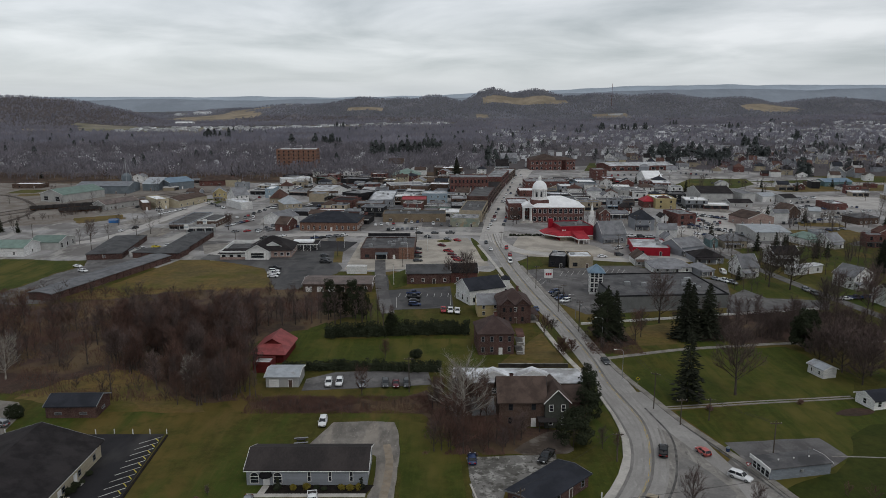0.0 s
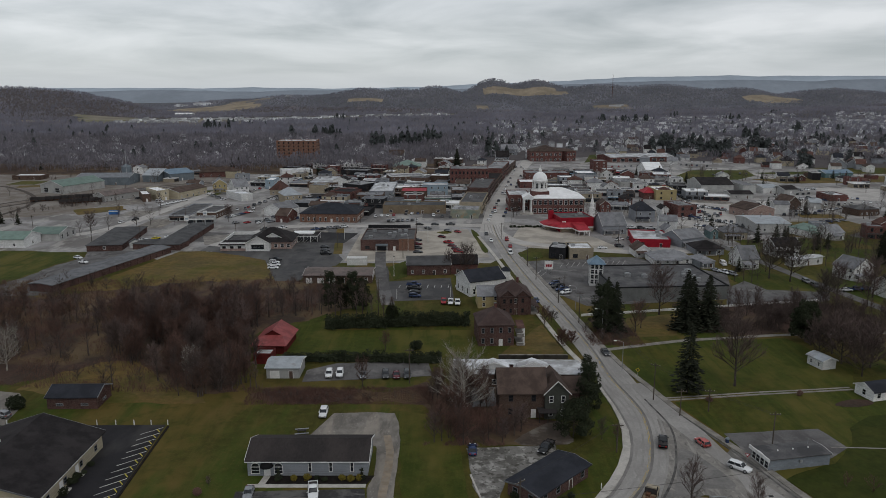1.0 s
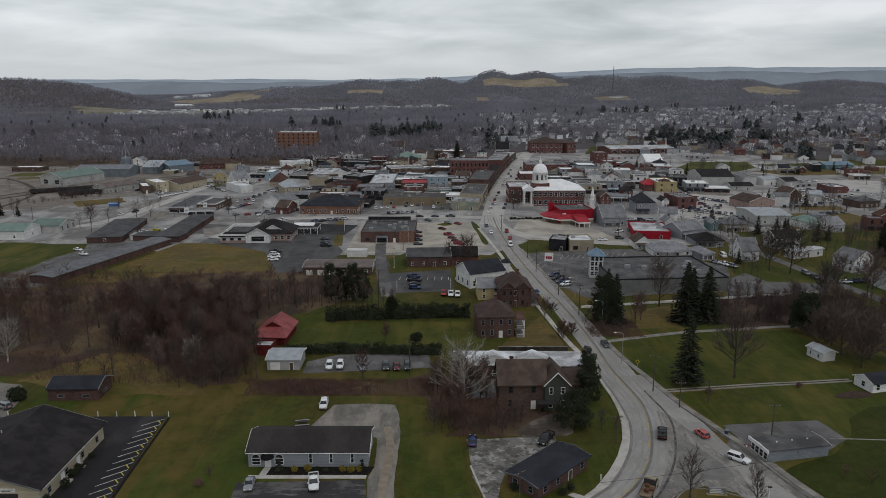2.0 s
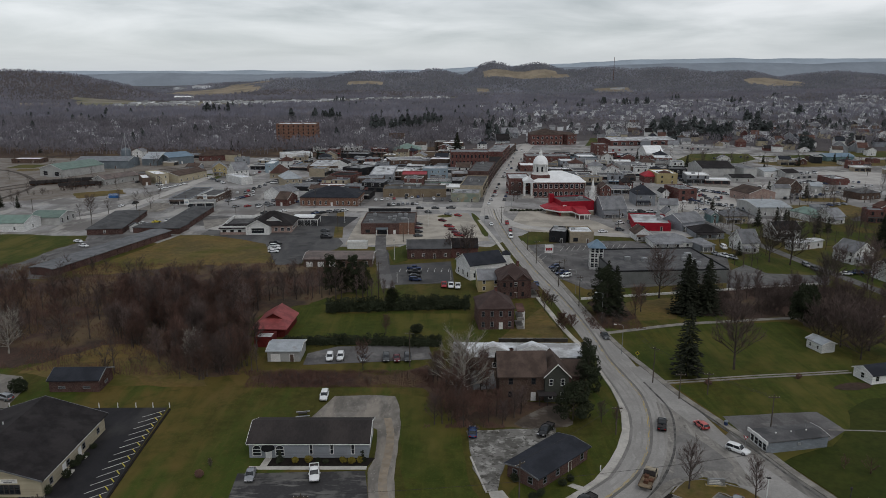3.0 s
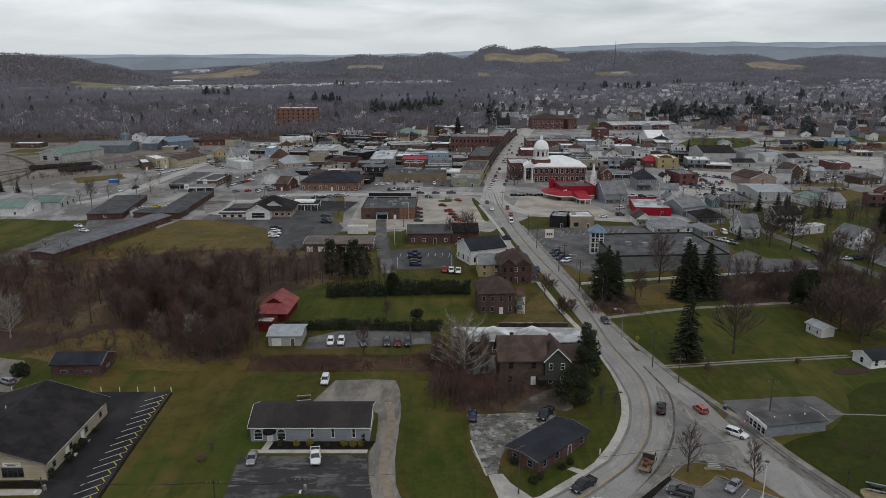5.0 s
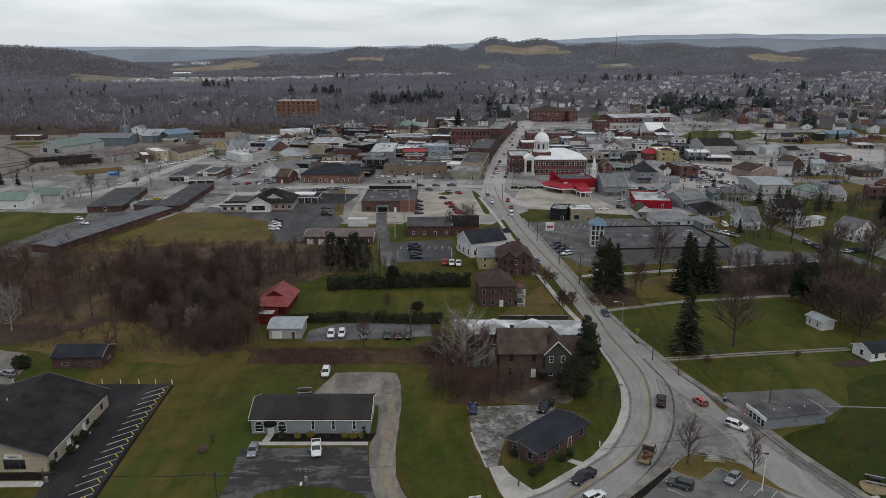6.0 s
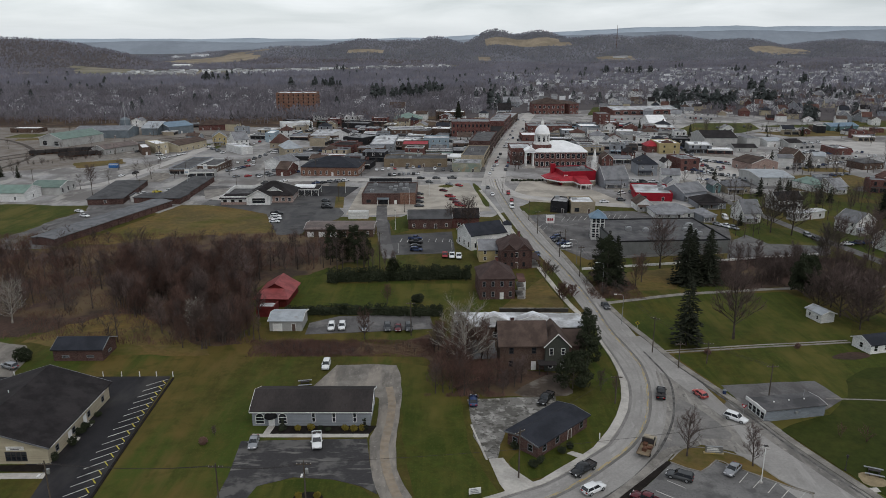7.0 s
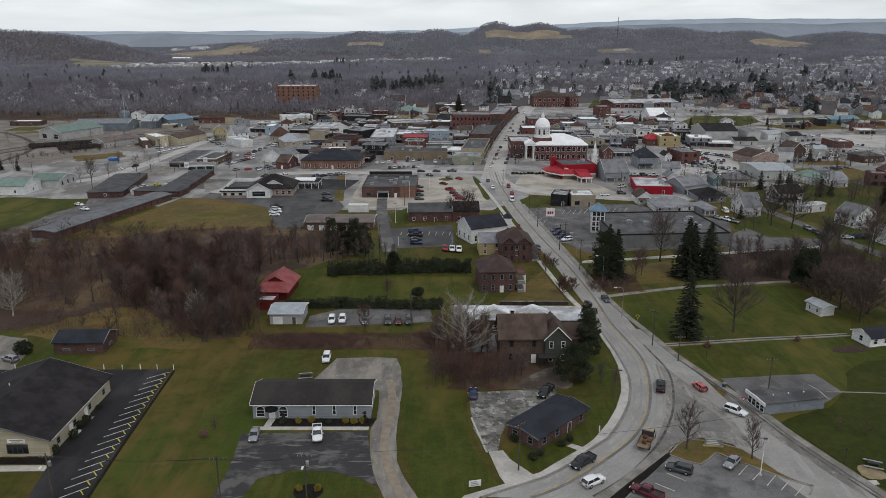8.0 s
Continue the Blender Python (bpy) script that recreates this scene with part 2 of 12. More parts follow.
mottle(GRASS, (0.105, 0.092, 0.027), 0.45, (0.53, 0.7), 0.35, (1, 0.14, 1), -8)
mottle(GRASS, (0.11, 0.095, 0.03), 3.0, (0.55, 0.7), 0.5)
mottle(LAWN, (0.056, 0.062, 0.009), 0.3, (0.52, 0.66), 0.6)
mottle(DIRT, (0.2, 0.185, 0.165), 0.16, (0.52, 0.64), 0.7)
mottle(LAWN, (0.086, 0.072, 0.014), 0.8, (0.54, 0.7), 0.5)
mottle(LAWN, (0.115, 0.096, 0.026), 0.035, (0.5, 0.62), 0.8, (1, 0.5, 1), 25)
mottle(LAWN, (0.03, 0.046, 0.006), 0.05, (0.53, 0.62), 0.7)
mottle(LAWN, (0.092, 0.086, 0.016), 0.42, (0.5, 0.66), 0.45, (1, 0.09, 1), 8)
mottle(LAWN, (0.03, 0.046, 0.006), 0.34, (0.54, 0.66), 0.6, (1, 0.1, 1), -14)
mottle(LAWN, (0.105, 0.1, 0.022), 2.6, (0.55, 0.7), 0.5)
mottle(DRY, (0.07, 0.075, 0.012), 0.05, (0.5, 0.64), 0.7)
mottle(DRY, (0.16, 0.118, 0.042), 0.11, (0.5, 0.64), 0.6, (0.5, 1, 1))
mottle(DRY, (0.062, 0.066, 0.014), 0.5, (0.52, 0.66), 0.55)
mottle(DEEPLAWN, (0.06, 0.06, 0.012), 0.09, (0.55, 0.68), 0.6)
mottle(ASPHALT, (0.15, 0.138, 0.13), 0.028, (0.5, 0.6), 0.75)
mottle(ASPHALT, (0.4, 0.385, 0.36), 0.09, (0.54, 0.62), 0.7, (1, 0.35, 1), 20)
mottle(SCRUB, (0.14, 0.1, 0.056), 0.04, (0.5, 0.62), 0.75)
mottle(GREYLOT, (0.09, 0.086, 0.086), 0.22, (0.54, 0.6), 0.8, (1, 0.3, 1), 30)
mottle(GREYLOT, (0.24, 0.23, 0.22), 0.12, (0.56, 0.66), 0.6)
mottle(ROADWAY, (0.385, 0.37, 0.355), 0.5, (0.54, 0.66), 0.6, (1, 0.1, 1))
mottle(ROADWAY, (0.23, 0.22, 0.21), 0.35, (0.57, 0.68), 0.5)
mottle(GRAVELROAD, (0.1, 0.095, 0.09), 0.9, (0.6, 0.65), 0.6, (1, 0.5, 1), -55)
mottle(GRAVELROAD, (0.13, 0.123, 0.115), 0.1, (0.52, 0.6), 0.85, (1, 0.4, 1), -40)
mottle(GRAVELROAD, (0.34, 0.325, 0.3), 0.45, (0.54, 0.64), 0.7, (1, 0.12, 1))
mottle(GRAVELROAD, (0.36, 0.34, 0.31), 0.5, (0.6, 0.68), 0.6)
mottle(GRAVEL, (0.32, 0.285, 0.245), 0.22, (0.48, 0.62), 0.65, (1, 0.25, 1), 4)
mottle(GRAVEL, (0.12, 0.11, 0.1), 0.35, (0.48, 0.62), 0.7, (1, 0.3, 1), -6)
mottle(GRAVEL, (0.4, 0.37, 0.33), 1.6, (0.6, 0.7), 0.6)
mottle(PATCHED, (0.19, 0.182, 0.172), 0.5, (0.55, 0.63), 0.75, (0.22, 1, 1), 4)
mottle(PATCHED, (0.14, 0.135, 0.13), 0.14, (0.54, 0.62), 0.7)
mottle(BLACKTOP, (0.06, 0.057, 0.056), 0.1, (0.5, 0.64), 0.6, (1, 0.4, 1), -20)
mottle(BROKEN, (0.35, 0.34, 0.32), 0.35, (0.53, 0.59), 0.85)
mottle(BROKEN, (0.075, 0.07, 0.062), 0.8, (0.57, 0.61), 0.9)
# dark needle colour lifted towards grey, with distance haze painted in
HAZEPINE = mat("far_pines", (0.07, 0.079, 0.078), 0.95, 0.2, 0.02, 0.3, island=True, tint=0.3)
# broad patches of tone in the woods keep the painted haze tint
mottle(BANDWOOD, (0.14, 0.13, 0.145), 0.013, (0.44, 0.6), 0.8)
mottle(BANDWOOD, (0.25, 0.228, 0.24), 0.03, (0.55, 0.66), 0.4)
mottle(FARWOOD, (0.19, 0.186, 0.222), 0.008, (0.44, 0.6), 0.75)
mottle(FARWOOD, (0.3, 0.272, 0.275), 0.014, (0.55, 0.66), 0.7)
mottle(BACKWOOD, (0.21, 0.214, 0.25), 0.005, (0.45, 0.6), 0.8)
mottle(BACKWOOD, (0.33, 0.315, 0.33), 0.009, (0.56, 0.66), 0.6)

W = {
    "agedbrick": coursed("aged_dark_red_brick", (0.112, 0.06, 0.052), (0.15, 0.11, 0.1), 0.42, 0.15, 0.92, 0.4),
    "white": coursed("white_siding", (0.8, 0.8, 0.79), (0.4, 0.4, 0.4), 40, 0.2, 0.7, 0.15),
    "grey": coursed("grey_siding", (0.3, 0.32, 0.35), (0.2, 0.21, 0.23), 40, 0.2, 0.7, 0.15),
    "blue": coursed("blue_siding", (0.3, 0.38, 0.44), (0.2, 0.26, 0.31), 40, 0.2, 0.7, 0.15),
    "cream": coursed("cream_siding", (0.5, 0.44, 0.32), (0.34, 0.3, 0.22), 40, 0.25, 0.75, 0.15),
    "tan": coursed("tan_block", (0.4, 0.34, 0.25), (0.28, 0.25, 0.2), 0.8, 0.4, 0.9, 0.2),
    "sandbrown": coursed("sandy_brown_brick", (0.26, 0.2, 0.135), (0.24, 0.2, 0.15), 0.42, 0.2, 0.9, 0.25),
    "yellow": coursed("yellow_siding", (0.46, 0.38, 0.2), (0.34, 0.27, 0.14), 40, 0.22, 0.75, 0.15),
    "brick": coursed("red_brick", (0.16, 0.06, 0.055), (0.18, 0.14, 0.12), 0.42, 0.15, 0.92, 0.35),
    "brown": coursed("brown_brick", (0.11, 0.068, 0.052), (0.16, 0.13, 0.11), 0.42, 0.15, 0.92, 0.3),
    "pink": coursed("pale_rose_brick", (0.35, 0.24, 0.21), (0.4, 0.34, 0.3), 0.42, 0.15, 0.92, 0.25),
    "orange": coursed("orange_brick", (0.23, 0.115, 0.08), (0.26, 0.19, 0.15), 0.42, 0.15, 0.92, 0.3),
    "red": mat("red_painted_wall", (0.3, 0.012, 0.026), 0.55, 0.2, 0.4, 3.0),
    "darkred": mat("dark_red_boards", (0.13, 0.022, 0.02), 0.75, 0.3, 0.6, 3.0),
    "black": mat("black_painted_wall", (0.025, 0.025, 0.028), 0.6, 0.3, 0.4, 3.0),
    "metalblue": mat("blue_metal_wall", (0.17, 0.2, 0.225), 0.5, 0.2, 0.3, 3.0),
    "metalgrey": mat("ribbed_grey_wall", (0.4, 0.4, 0.39), 0.55, 0.2, 0.3, 3.0, tint=0.15),
    "olive": coursed("dark_olive_shingle_wall", (0.1, 0.105, 0.09), (0.06, 0.063, 0.055), 0.5, 0.2, 0.9, 0.3),
    "darkgrey": mat("dull_grey_wall", (0.17, 0.175, 0.172), 0.8, 0.25, 0.15, 3.0),
    "slateblue": coursed("blue_grey_block", (0.22, 0.245, 0.275), (0.17, 0.19, 0.215), 0.8, 0.3, 0.85, 0.2),
    "mural": mottle(mottle(mat("painted_mural_wall", (0.34, 0.33, 0.26), 0.8, 0.3, 0.2, 3.0), (0.15, 0.21, 0.18), 0.16, (0.47, 0.6), 0.8), (0.3, 0.22, 0.14), 0.22, (0.56, 0.64), 0.8),
    "teal": mat("teal_wall", (0.15, 0.24, 0.25), 0.6, 0.2, 0.4, 3.0),
}
R = {
    "charcoal": mat("charcoal_membrane_roof", (0.085, 0.084, 0.088), 0.85, 0.3, 0.2, 3.0, second=(0.13, 0.128, 0.13)),
    "dark": mat("dark_shingles", (0.025, 0.022, 0.023), 0.9, 0.35, 0.3, 4.0, bump=0.03, tint=0.2, spec=0.15),
    "weathered": mat("weathered_brown_black_shingles", (0.05, 0.043, 0.042), 0.9, 0.35, 0.2, 3.0, bump=0.03, stretch=(1, 0.4, 1), second=(0.034, 0.03, 0.03)),
    "slate": mat("blue_black_shingles", (0.034, 0.037, 0.047), 0.85, 0.3, 0.3, 4.0, bump=0.03),
    "brown": mat("brown_shingles", (0.1, 0.072, 0.061), 0.9, 0.35, 0.3, 4.0, bump=0.03, tint=0.2),
    "rust": mat("rust_brown_shingles", (0.12, 0.066, 0.055), 0.9, 0.35, 0.3, 4.0, bump=0.03, tint=0.2),
    "umber": mat("dark_umber_shingles", (0.06, 0.041, 0.038), 0.9, 0.35, 0.3, 4.0, bump=0.03, second=(0.085, 0.06, 0.056)),
    "ash": mat("dark_ash_shingles", (0.095, 0.096, 0.1), 0.9, 0.3, 0.2, 3.0, bump=0.02, second=(0.065, 0.065, 0.068)),
    "dustytan": mat("dusty_brown_grey_roof", (0.19, 0.155, 0.145), 0.85, 0.35, 0.2, 2.5, second=(0.13, 0.11, 0.105)),
    "steel": mat("dull_blue_grey_metal_roof", (0.2, 0.215, 0.24), 0.5, 0.25, 0.3, 3.0, second=(0.15, 0.16, 0.175)),
    "grey": mat("grey_shingles", (0.222, 0.226, 0.24), 0.88, 0.3, 0.3, 4.0, bump=0.03, tint=0.25),
    "pale": mat("pale_membrane_roof", (0.68, 0.7, 0.73), 0.7, 0.25, 0.15, 2.0, tint=0.2, second=(0.34, 0.34, 0.345)),
    "white": mat("white_roof", (0.88, 0.89, 0.9), 0.55, 0.12, 0.2, 2.0),
    "tar": mat("tar_and_gravel_roof", (0.15, 0.153, 0.16), 0.9, 0.4, 0.12, 2.5, tint=0.6, second=(0.27, 0.273, 0.28)),
    "green": mat("green_metal_roof", (0.17, 0.24, 0.21), 0.5, 0.2, 0.3, 3.0, tint=0.15),
    "red": mat("faded_red_metal_roof", (0.3, 0.075, 0.075), 0.5, 0.3, 0.4, 3.0),
    "brightred": mat("red_membrane_roof", (0.4, 0.035, 0.05), 0.6, 0.3, 0.3, 3.0),
    "blue": mat("blue_metal_roof", (0.16, 0.24, 0.32), 0.45, 0.2, 0.3, 3.0),
    "metal": mat("ribbed_metal_roof", (0.38, 0.41, 0.44), 0.45, 0.2, 0.3, 3.0, metal=0.2, tint=0.12),
}

mottle(R["dark"], (0.044, 0.039, 0.04), 0.18, (0.5, 0.64), 0.6)
mottle(R["tar"], (0.08, 0.078, 0.078), 0.25, (0.57, 0.61), 0.8)
mottle(R["pale"], (0.24, 0.235, 0.23), 0.2, (0.56, 0.64), 0.7)
mottle(R["metal"], (0.27, 0.25, 0.235), 0.3, (0.56, 0.66), 0.6)
mottle(R["charcoal"], (0.055, 0.055, 0.058), 0.2, (0.52, 0.6), 0.7)

# ---------------------------------------------------------------- small mesh helpers


def link_mesh(name, mesh, parent, m=None):
    ob = new(name, mesh)
    ob.parent = parent
    if m is not None:
        ob.matrix_basis = m
    return ob


def to_mesh(bm, name, material, smooth=False):
    me = bpy.data.meshes.new(name)
    bmesh.ops.recalc_face_normals(bm, faces=bm.faces)
    if smooth:
        for f in bm.faces:
            f.smooth = True
    bm.to_mesh(me)
    bm.free()
    for k in material if isinstance(material, (list, tuple)) else (material,):
        me.materials.append(k)
    return me


def part(name, bm, material, parent, label="", m=None, smooth=False):
    ob = link_mesh(name, to_mesh(bm, name, material, smooth), parent, m)
    return tagged(ob, label)


def box(bm, x0, y0, z0, x1, y1, z1, mi=0, m=None):
    vs = [bm.verts.new((x, y, z)) for z in (z0, z1) for y in (y0, y1) for x in (x0, x1)]
    if m is not None:
        for v in vs:
            v.co = m @ v.co
    for q in ((0, 2, 3, 1), (4, 5, 7, 6), (0, 1, 5, 4), (2, 6, 7, 3), (0, 4, 6, 2), (1, 3, 7, 5)):
        bm.faces.new([vs[i] for i in q]).material_index = mi
    return vs


def tube(bm, a, b, ra, rb, sides=6, cap=False):
    a, b = Vector(a), Vector(b)
    q = (b - a).to_track_quat("Z", "Y")
    rings = []
    for c, r in ((a, ra), (b, rb)):
        rings.append([bm.verts.new(c + q @ Vector((r * math.cos(k * math.tau / sides), r * math.sin(k * math.tau / sides), 0))) for k in range(sides)])
    for k in range(sides):
        bm.faces.new((rings[0][k], rings[0][(k + 1) % sides], rings[1][(k + 1) % sides], rings[1][k]))
    if cap:
        bm.faces.new(rings[1])
        bm.faces.new(rings[0][::-1])


def lathe(bm, rows, sides=16, cx=0.0, cy=0.0):
    """A turned body from (radius, height) rows."""
    last = None
    for r, z in rows:
        ring = [bm.verts.new((cx + r * math.cos(k * math.tau / sides), cy + r * math.sin(k * math.tau / sides), z)) for k in range(sides)]
        if last:
            for k in range(sides):
                bm.faces.new((last[k], last[(k + 1) % sides], ring[(k + 1) % sides], ring[k]))
        last = ring
    bm.faces.new(last)


# ---------------------------------------------------------------- ground
def smooth(a, b, v):
    v = max(0.0, min(1.0, (v - a) / (b - a)))
    return v * v * (3 - 2 * v)


# x, y, reach across, reach along, height
HILLS = ((-1560, 2650, 300, 300, 96), (-1330, 2600, 170, 260, 66), (-1170, 2560, 120, 220, 46), (-1000, 3500, 260, 260, 44),
    (-640, 3300, 330, 300, 66), (-330, 3350, 230, 280, 92), (-170, 3350, 110, 260, 74), (-40, 3350, 120, 260, 94), (30, 3500, 140, 260, 92),
    (250, 3700, 170, 330, 140), (480, 3750, 180, 330, 140), (150, 3250, 200, 200, 30), (760, 3600, 260, 380, 110),
    (1080, 3600, 300, 400, 112), (1420, 3550, 240, 400, 92), (1900, 3500, 400, 500, 92), (1500, 2500, 500, 500, 26))

# bare fields on the slopes: x, y, reach across, reach along
FIELDS = ((-1120, 2010, 170, 70), (-1340, 2060, 90, 60), (377, 3490, 205, 58), (173, 3100, 50, 70), (1470, 3240, 130, 75), (713, 3100, 75, 60),
    (-1010, 3020, 260, 190), (-840, 3250, 120, 60), (-330, 3120, 90, 30))


def terrain(x, y):
    z = 0.0
    for hx, hy, rx, ry, h in HILLS:
        k = ((x - hx) / rx) ** 2 + ((y - hy) / ry) ** 2
        if k < 9:
            z += (h * math.exp(-k)) ** 2.5
    z = z ** 0.4
    if z > 0.01:
        z *= 1 + 0.12 * noise.noise((x / 260, y / 260, 3.1))
        z += 5 * noise.noise((x / 140, y / 140, 7.7)) * smooth(4, 40, z)
    z += smooth(3900, 4300, y) * (24 + 10 * noise.noise((x / 500, 1.5, y / 500)) + smooth(0, 1800, x) * 40)
    return z * smooth(850, 1250, math.hypot(x, y))


def valley(x, y):
    """The open strip of fields and sheds in the valley behind the woods."""
    mid = 2050 + smooth(-700, 100, x) * 560
    return -0.5 * y < x < 60 and abs(y - mid) < (230 - smooth(-700, 60, x) * 130) * (1 + 0.5 * noise.noise((x / 150, y / 150, 4.4)))


def ground_sheet():
    xs = sorted({*range(-9000, -4200, 600), *range(-4200, -2400, 120), *range(-2400, 2401, 50), *range(2520, 4300, 120), *range(4800, 9001, 600)})
    ys = sorted({*range(-600, 900, 150), *range(900, 4100, 50), *range(4100, 5400, 100), *range(5600, 9200, 600)})
    verts = [(x, y, terrain(x, y)) for y in ys for x in xs]
    nx = len(xs)
    faces = [(j * nx + i, j * nx + i + 1, (j + 1) * nx + i + 1, (j + 1) * nx + i) for j in range(len(ys) - 1) for i in range(nx - 1)]
    me = bpy.data.meshes.new("ground")
    me.from_pydata(verts, [], faces)
    for f in me.polygons:
        f.use_smooth = True
        c = f.center
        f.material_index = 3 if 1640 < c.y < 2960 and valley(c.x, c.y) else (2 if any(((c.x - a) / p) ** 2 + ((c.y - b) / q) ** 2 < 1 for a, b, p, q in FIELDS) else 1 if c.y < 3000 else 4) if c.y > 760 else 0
    me.materials.append(GRASS)
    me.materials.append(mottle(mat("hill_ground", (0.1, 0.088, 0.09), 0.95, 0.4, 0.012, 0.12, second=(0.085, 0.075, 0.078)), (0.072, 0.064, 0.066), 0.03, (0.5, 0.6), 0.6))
    me.materials.append(mat("hill_field", (0.3, 0.25, 0.185), 0.95, 0.3, 0.01, 0.1))
    me.materials.append(mottle(mat("valley_fields", (0.25, 0.225, 0.175), 0.95, 0.3, 0.01, 0.1), (0.16, 0.155, 0.09), 0.008, (0.48, 0.56), 0.9, (0.4, 1, 1)))
    # ground of the furthest hills, blued and paled to stand for haze
    me.materials.append(mottle(mat("hazed_back_hill_ground", (0.125, 0.124, 0.138), 0.95, 0.4, 0.008, 0.1, second=(0.105, 0.106, 0.118)), (0.09, 0.092, 0.102), 0.02, (0.5, 0.6), 0.6))
    return tagged(new("ground", me), "winter grass and brown leaf-littered ground running out to hills", "ground", kind="structure")


ground_sheet()


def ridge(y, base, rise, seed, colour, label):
    """A far ridge, as a long low hill standing across the horizon, its colour mixed with haze."""
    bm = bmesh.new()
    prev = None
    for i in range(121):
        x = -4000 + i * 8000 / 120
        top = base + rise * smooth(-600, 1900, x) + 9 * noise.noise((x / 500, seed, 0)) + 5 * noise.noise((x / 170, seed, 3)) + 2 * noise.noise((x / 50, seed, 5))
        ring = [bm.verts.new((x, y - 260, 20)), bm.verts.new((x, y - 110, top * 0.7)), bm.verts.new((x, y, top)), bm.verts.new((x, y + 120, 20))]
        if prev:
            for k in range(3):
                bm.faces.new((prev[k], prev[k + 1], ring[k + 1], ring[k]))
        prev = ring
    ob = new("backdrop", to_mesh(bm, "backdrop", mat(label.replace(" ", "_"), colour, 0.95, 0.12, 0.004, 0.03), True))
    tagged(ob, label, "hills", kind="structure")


# pale blue ridge colours paint in the haze that distance would add
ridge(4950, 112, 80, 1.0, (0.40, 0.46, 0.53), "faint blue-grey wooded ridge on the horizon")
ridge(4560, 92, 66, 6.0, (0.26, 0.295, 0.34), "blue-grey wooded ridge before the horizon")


def rounded(pts, times=2):
    for _ in range(times):
        out = []
        for i, p in enumerate(pts):
            q = pts[(i + 1) % len(pts)]
            out += [(p[0] * 0.75 + q[0] * 0.25, p[1] * 0.75 + q[1] * 0.25), (p[0] * 0.25 + q[0] * 0.75, p[1] * 0.25 + q[1] * 0.75)]
        pts = out
    return pts


def patch(name, label, material, z, pts, soft=0, ragged=0.0, category=""):
    """A thin spread of paving, grass or gravel with a small edge, laid on the ground."""
    pts = rounded(pts, soft) if soft else list(pts)
    if ragged:
        dense = []
        for i, p in enumerate(pts):
            q = pts[(i + 1) % len(pts)]
            k = max(1, int(math.dist(p, q) / 2.5))
            dense += [(p[0] + (q[0] - p[0]) * j / k, p[1] + (q[1] - p[1]) * j / k) for j in range(k)]
        pts = [(x + ragged * noise.noise((x * 0.21, y * 0.21, 1)), y + ragged * noise.noise((x * 0.21, y * 0.21, 9))) for x, y in dense]
    bm = bmesh.new()
    top = [bm.verts.new((x, y, z)) for x, y in pts]
    low = [bm.verts.new((x, y, -0.1)) for x, y in pts]
    bm.faces.new(top)
    for i in range(len(pts)):
        j = (i + 1) % len(pts)
        bm.faces.new((top[i], low[i], low[j], top[j]))
    ob = new(name, to_mesh(bm, name, material))
    return tagged(ob, label, category or name, kind="structure")


def spline(pts, step=3.0):
    """A smooth line through the given points."""
    P = [Vector((*p, 0)) for p in pts]
    P = [P[0] * 2 - P[1], *P, P[-1] * 2 - P[-2]]
    out = []
    for i in range(1, len(P) - 2):
        a, b, c, d = P[i - 1:i + 3]
        k = max(2, int((c - b).length / step))
        for j in range(k):
            t = j / k
            out.append(0.5 * (2 * b + (c - a) * t + (2 * a - 5 * b + 4 * c - d) * t * t + (3 * b - a - 3 * c + d) * t ** 3))
    out.append(P[-2])
    return out


def strip_mesh(bm, line, left, right, z, low=-0.1):
    prev = None
    for i, p in enumerate(line):
        t = (line[min(i + 1, len(line) - 1)] - line[max(i - 1, 0)]).normalized()
        nrm = Vector((t.y, -t.x, 0))
        ring = [bm.verts.new(p + nrm * left + Vector((0, 0, low))), bm.verts.new(p + nrm * left + Vector((0, 0, z))),
                bm.verts.new(p + nrm * right + Vector((0, 0, z))), bm.verts.new(p + nrm * right + Vector((0, 0, low)))]
        if prev:
            for k in range(3):
                bm.faces.new((prev[k], prev[k + 1], ring[k + 1], ring[k]))
        prev = ring


def strip(name, label, material, z, pts, width, offset=0.0, parent=None):
    bm = bmesh.new()
    strip_mesh(bm, spline(pts), offset - width / 2, offset + width / 2, z)
    if parent is not None:
        return part(name, bm, material, parent)
    ob = new(name, to_mesh(bm, name, material))
    return tagged(ob, label, name, kind="structure")


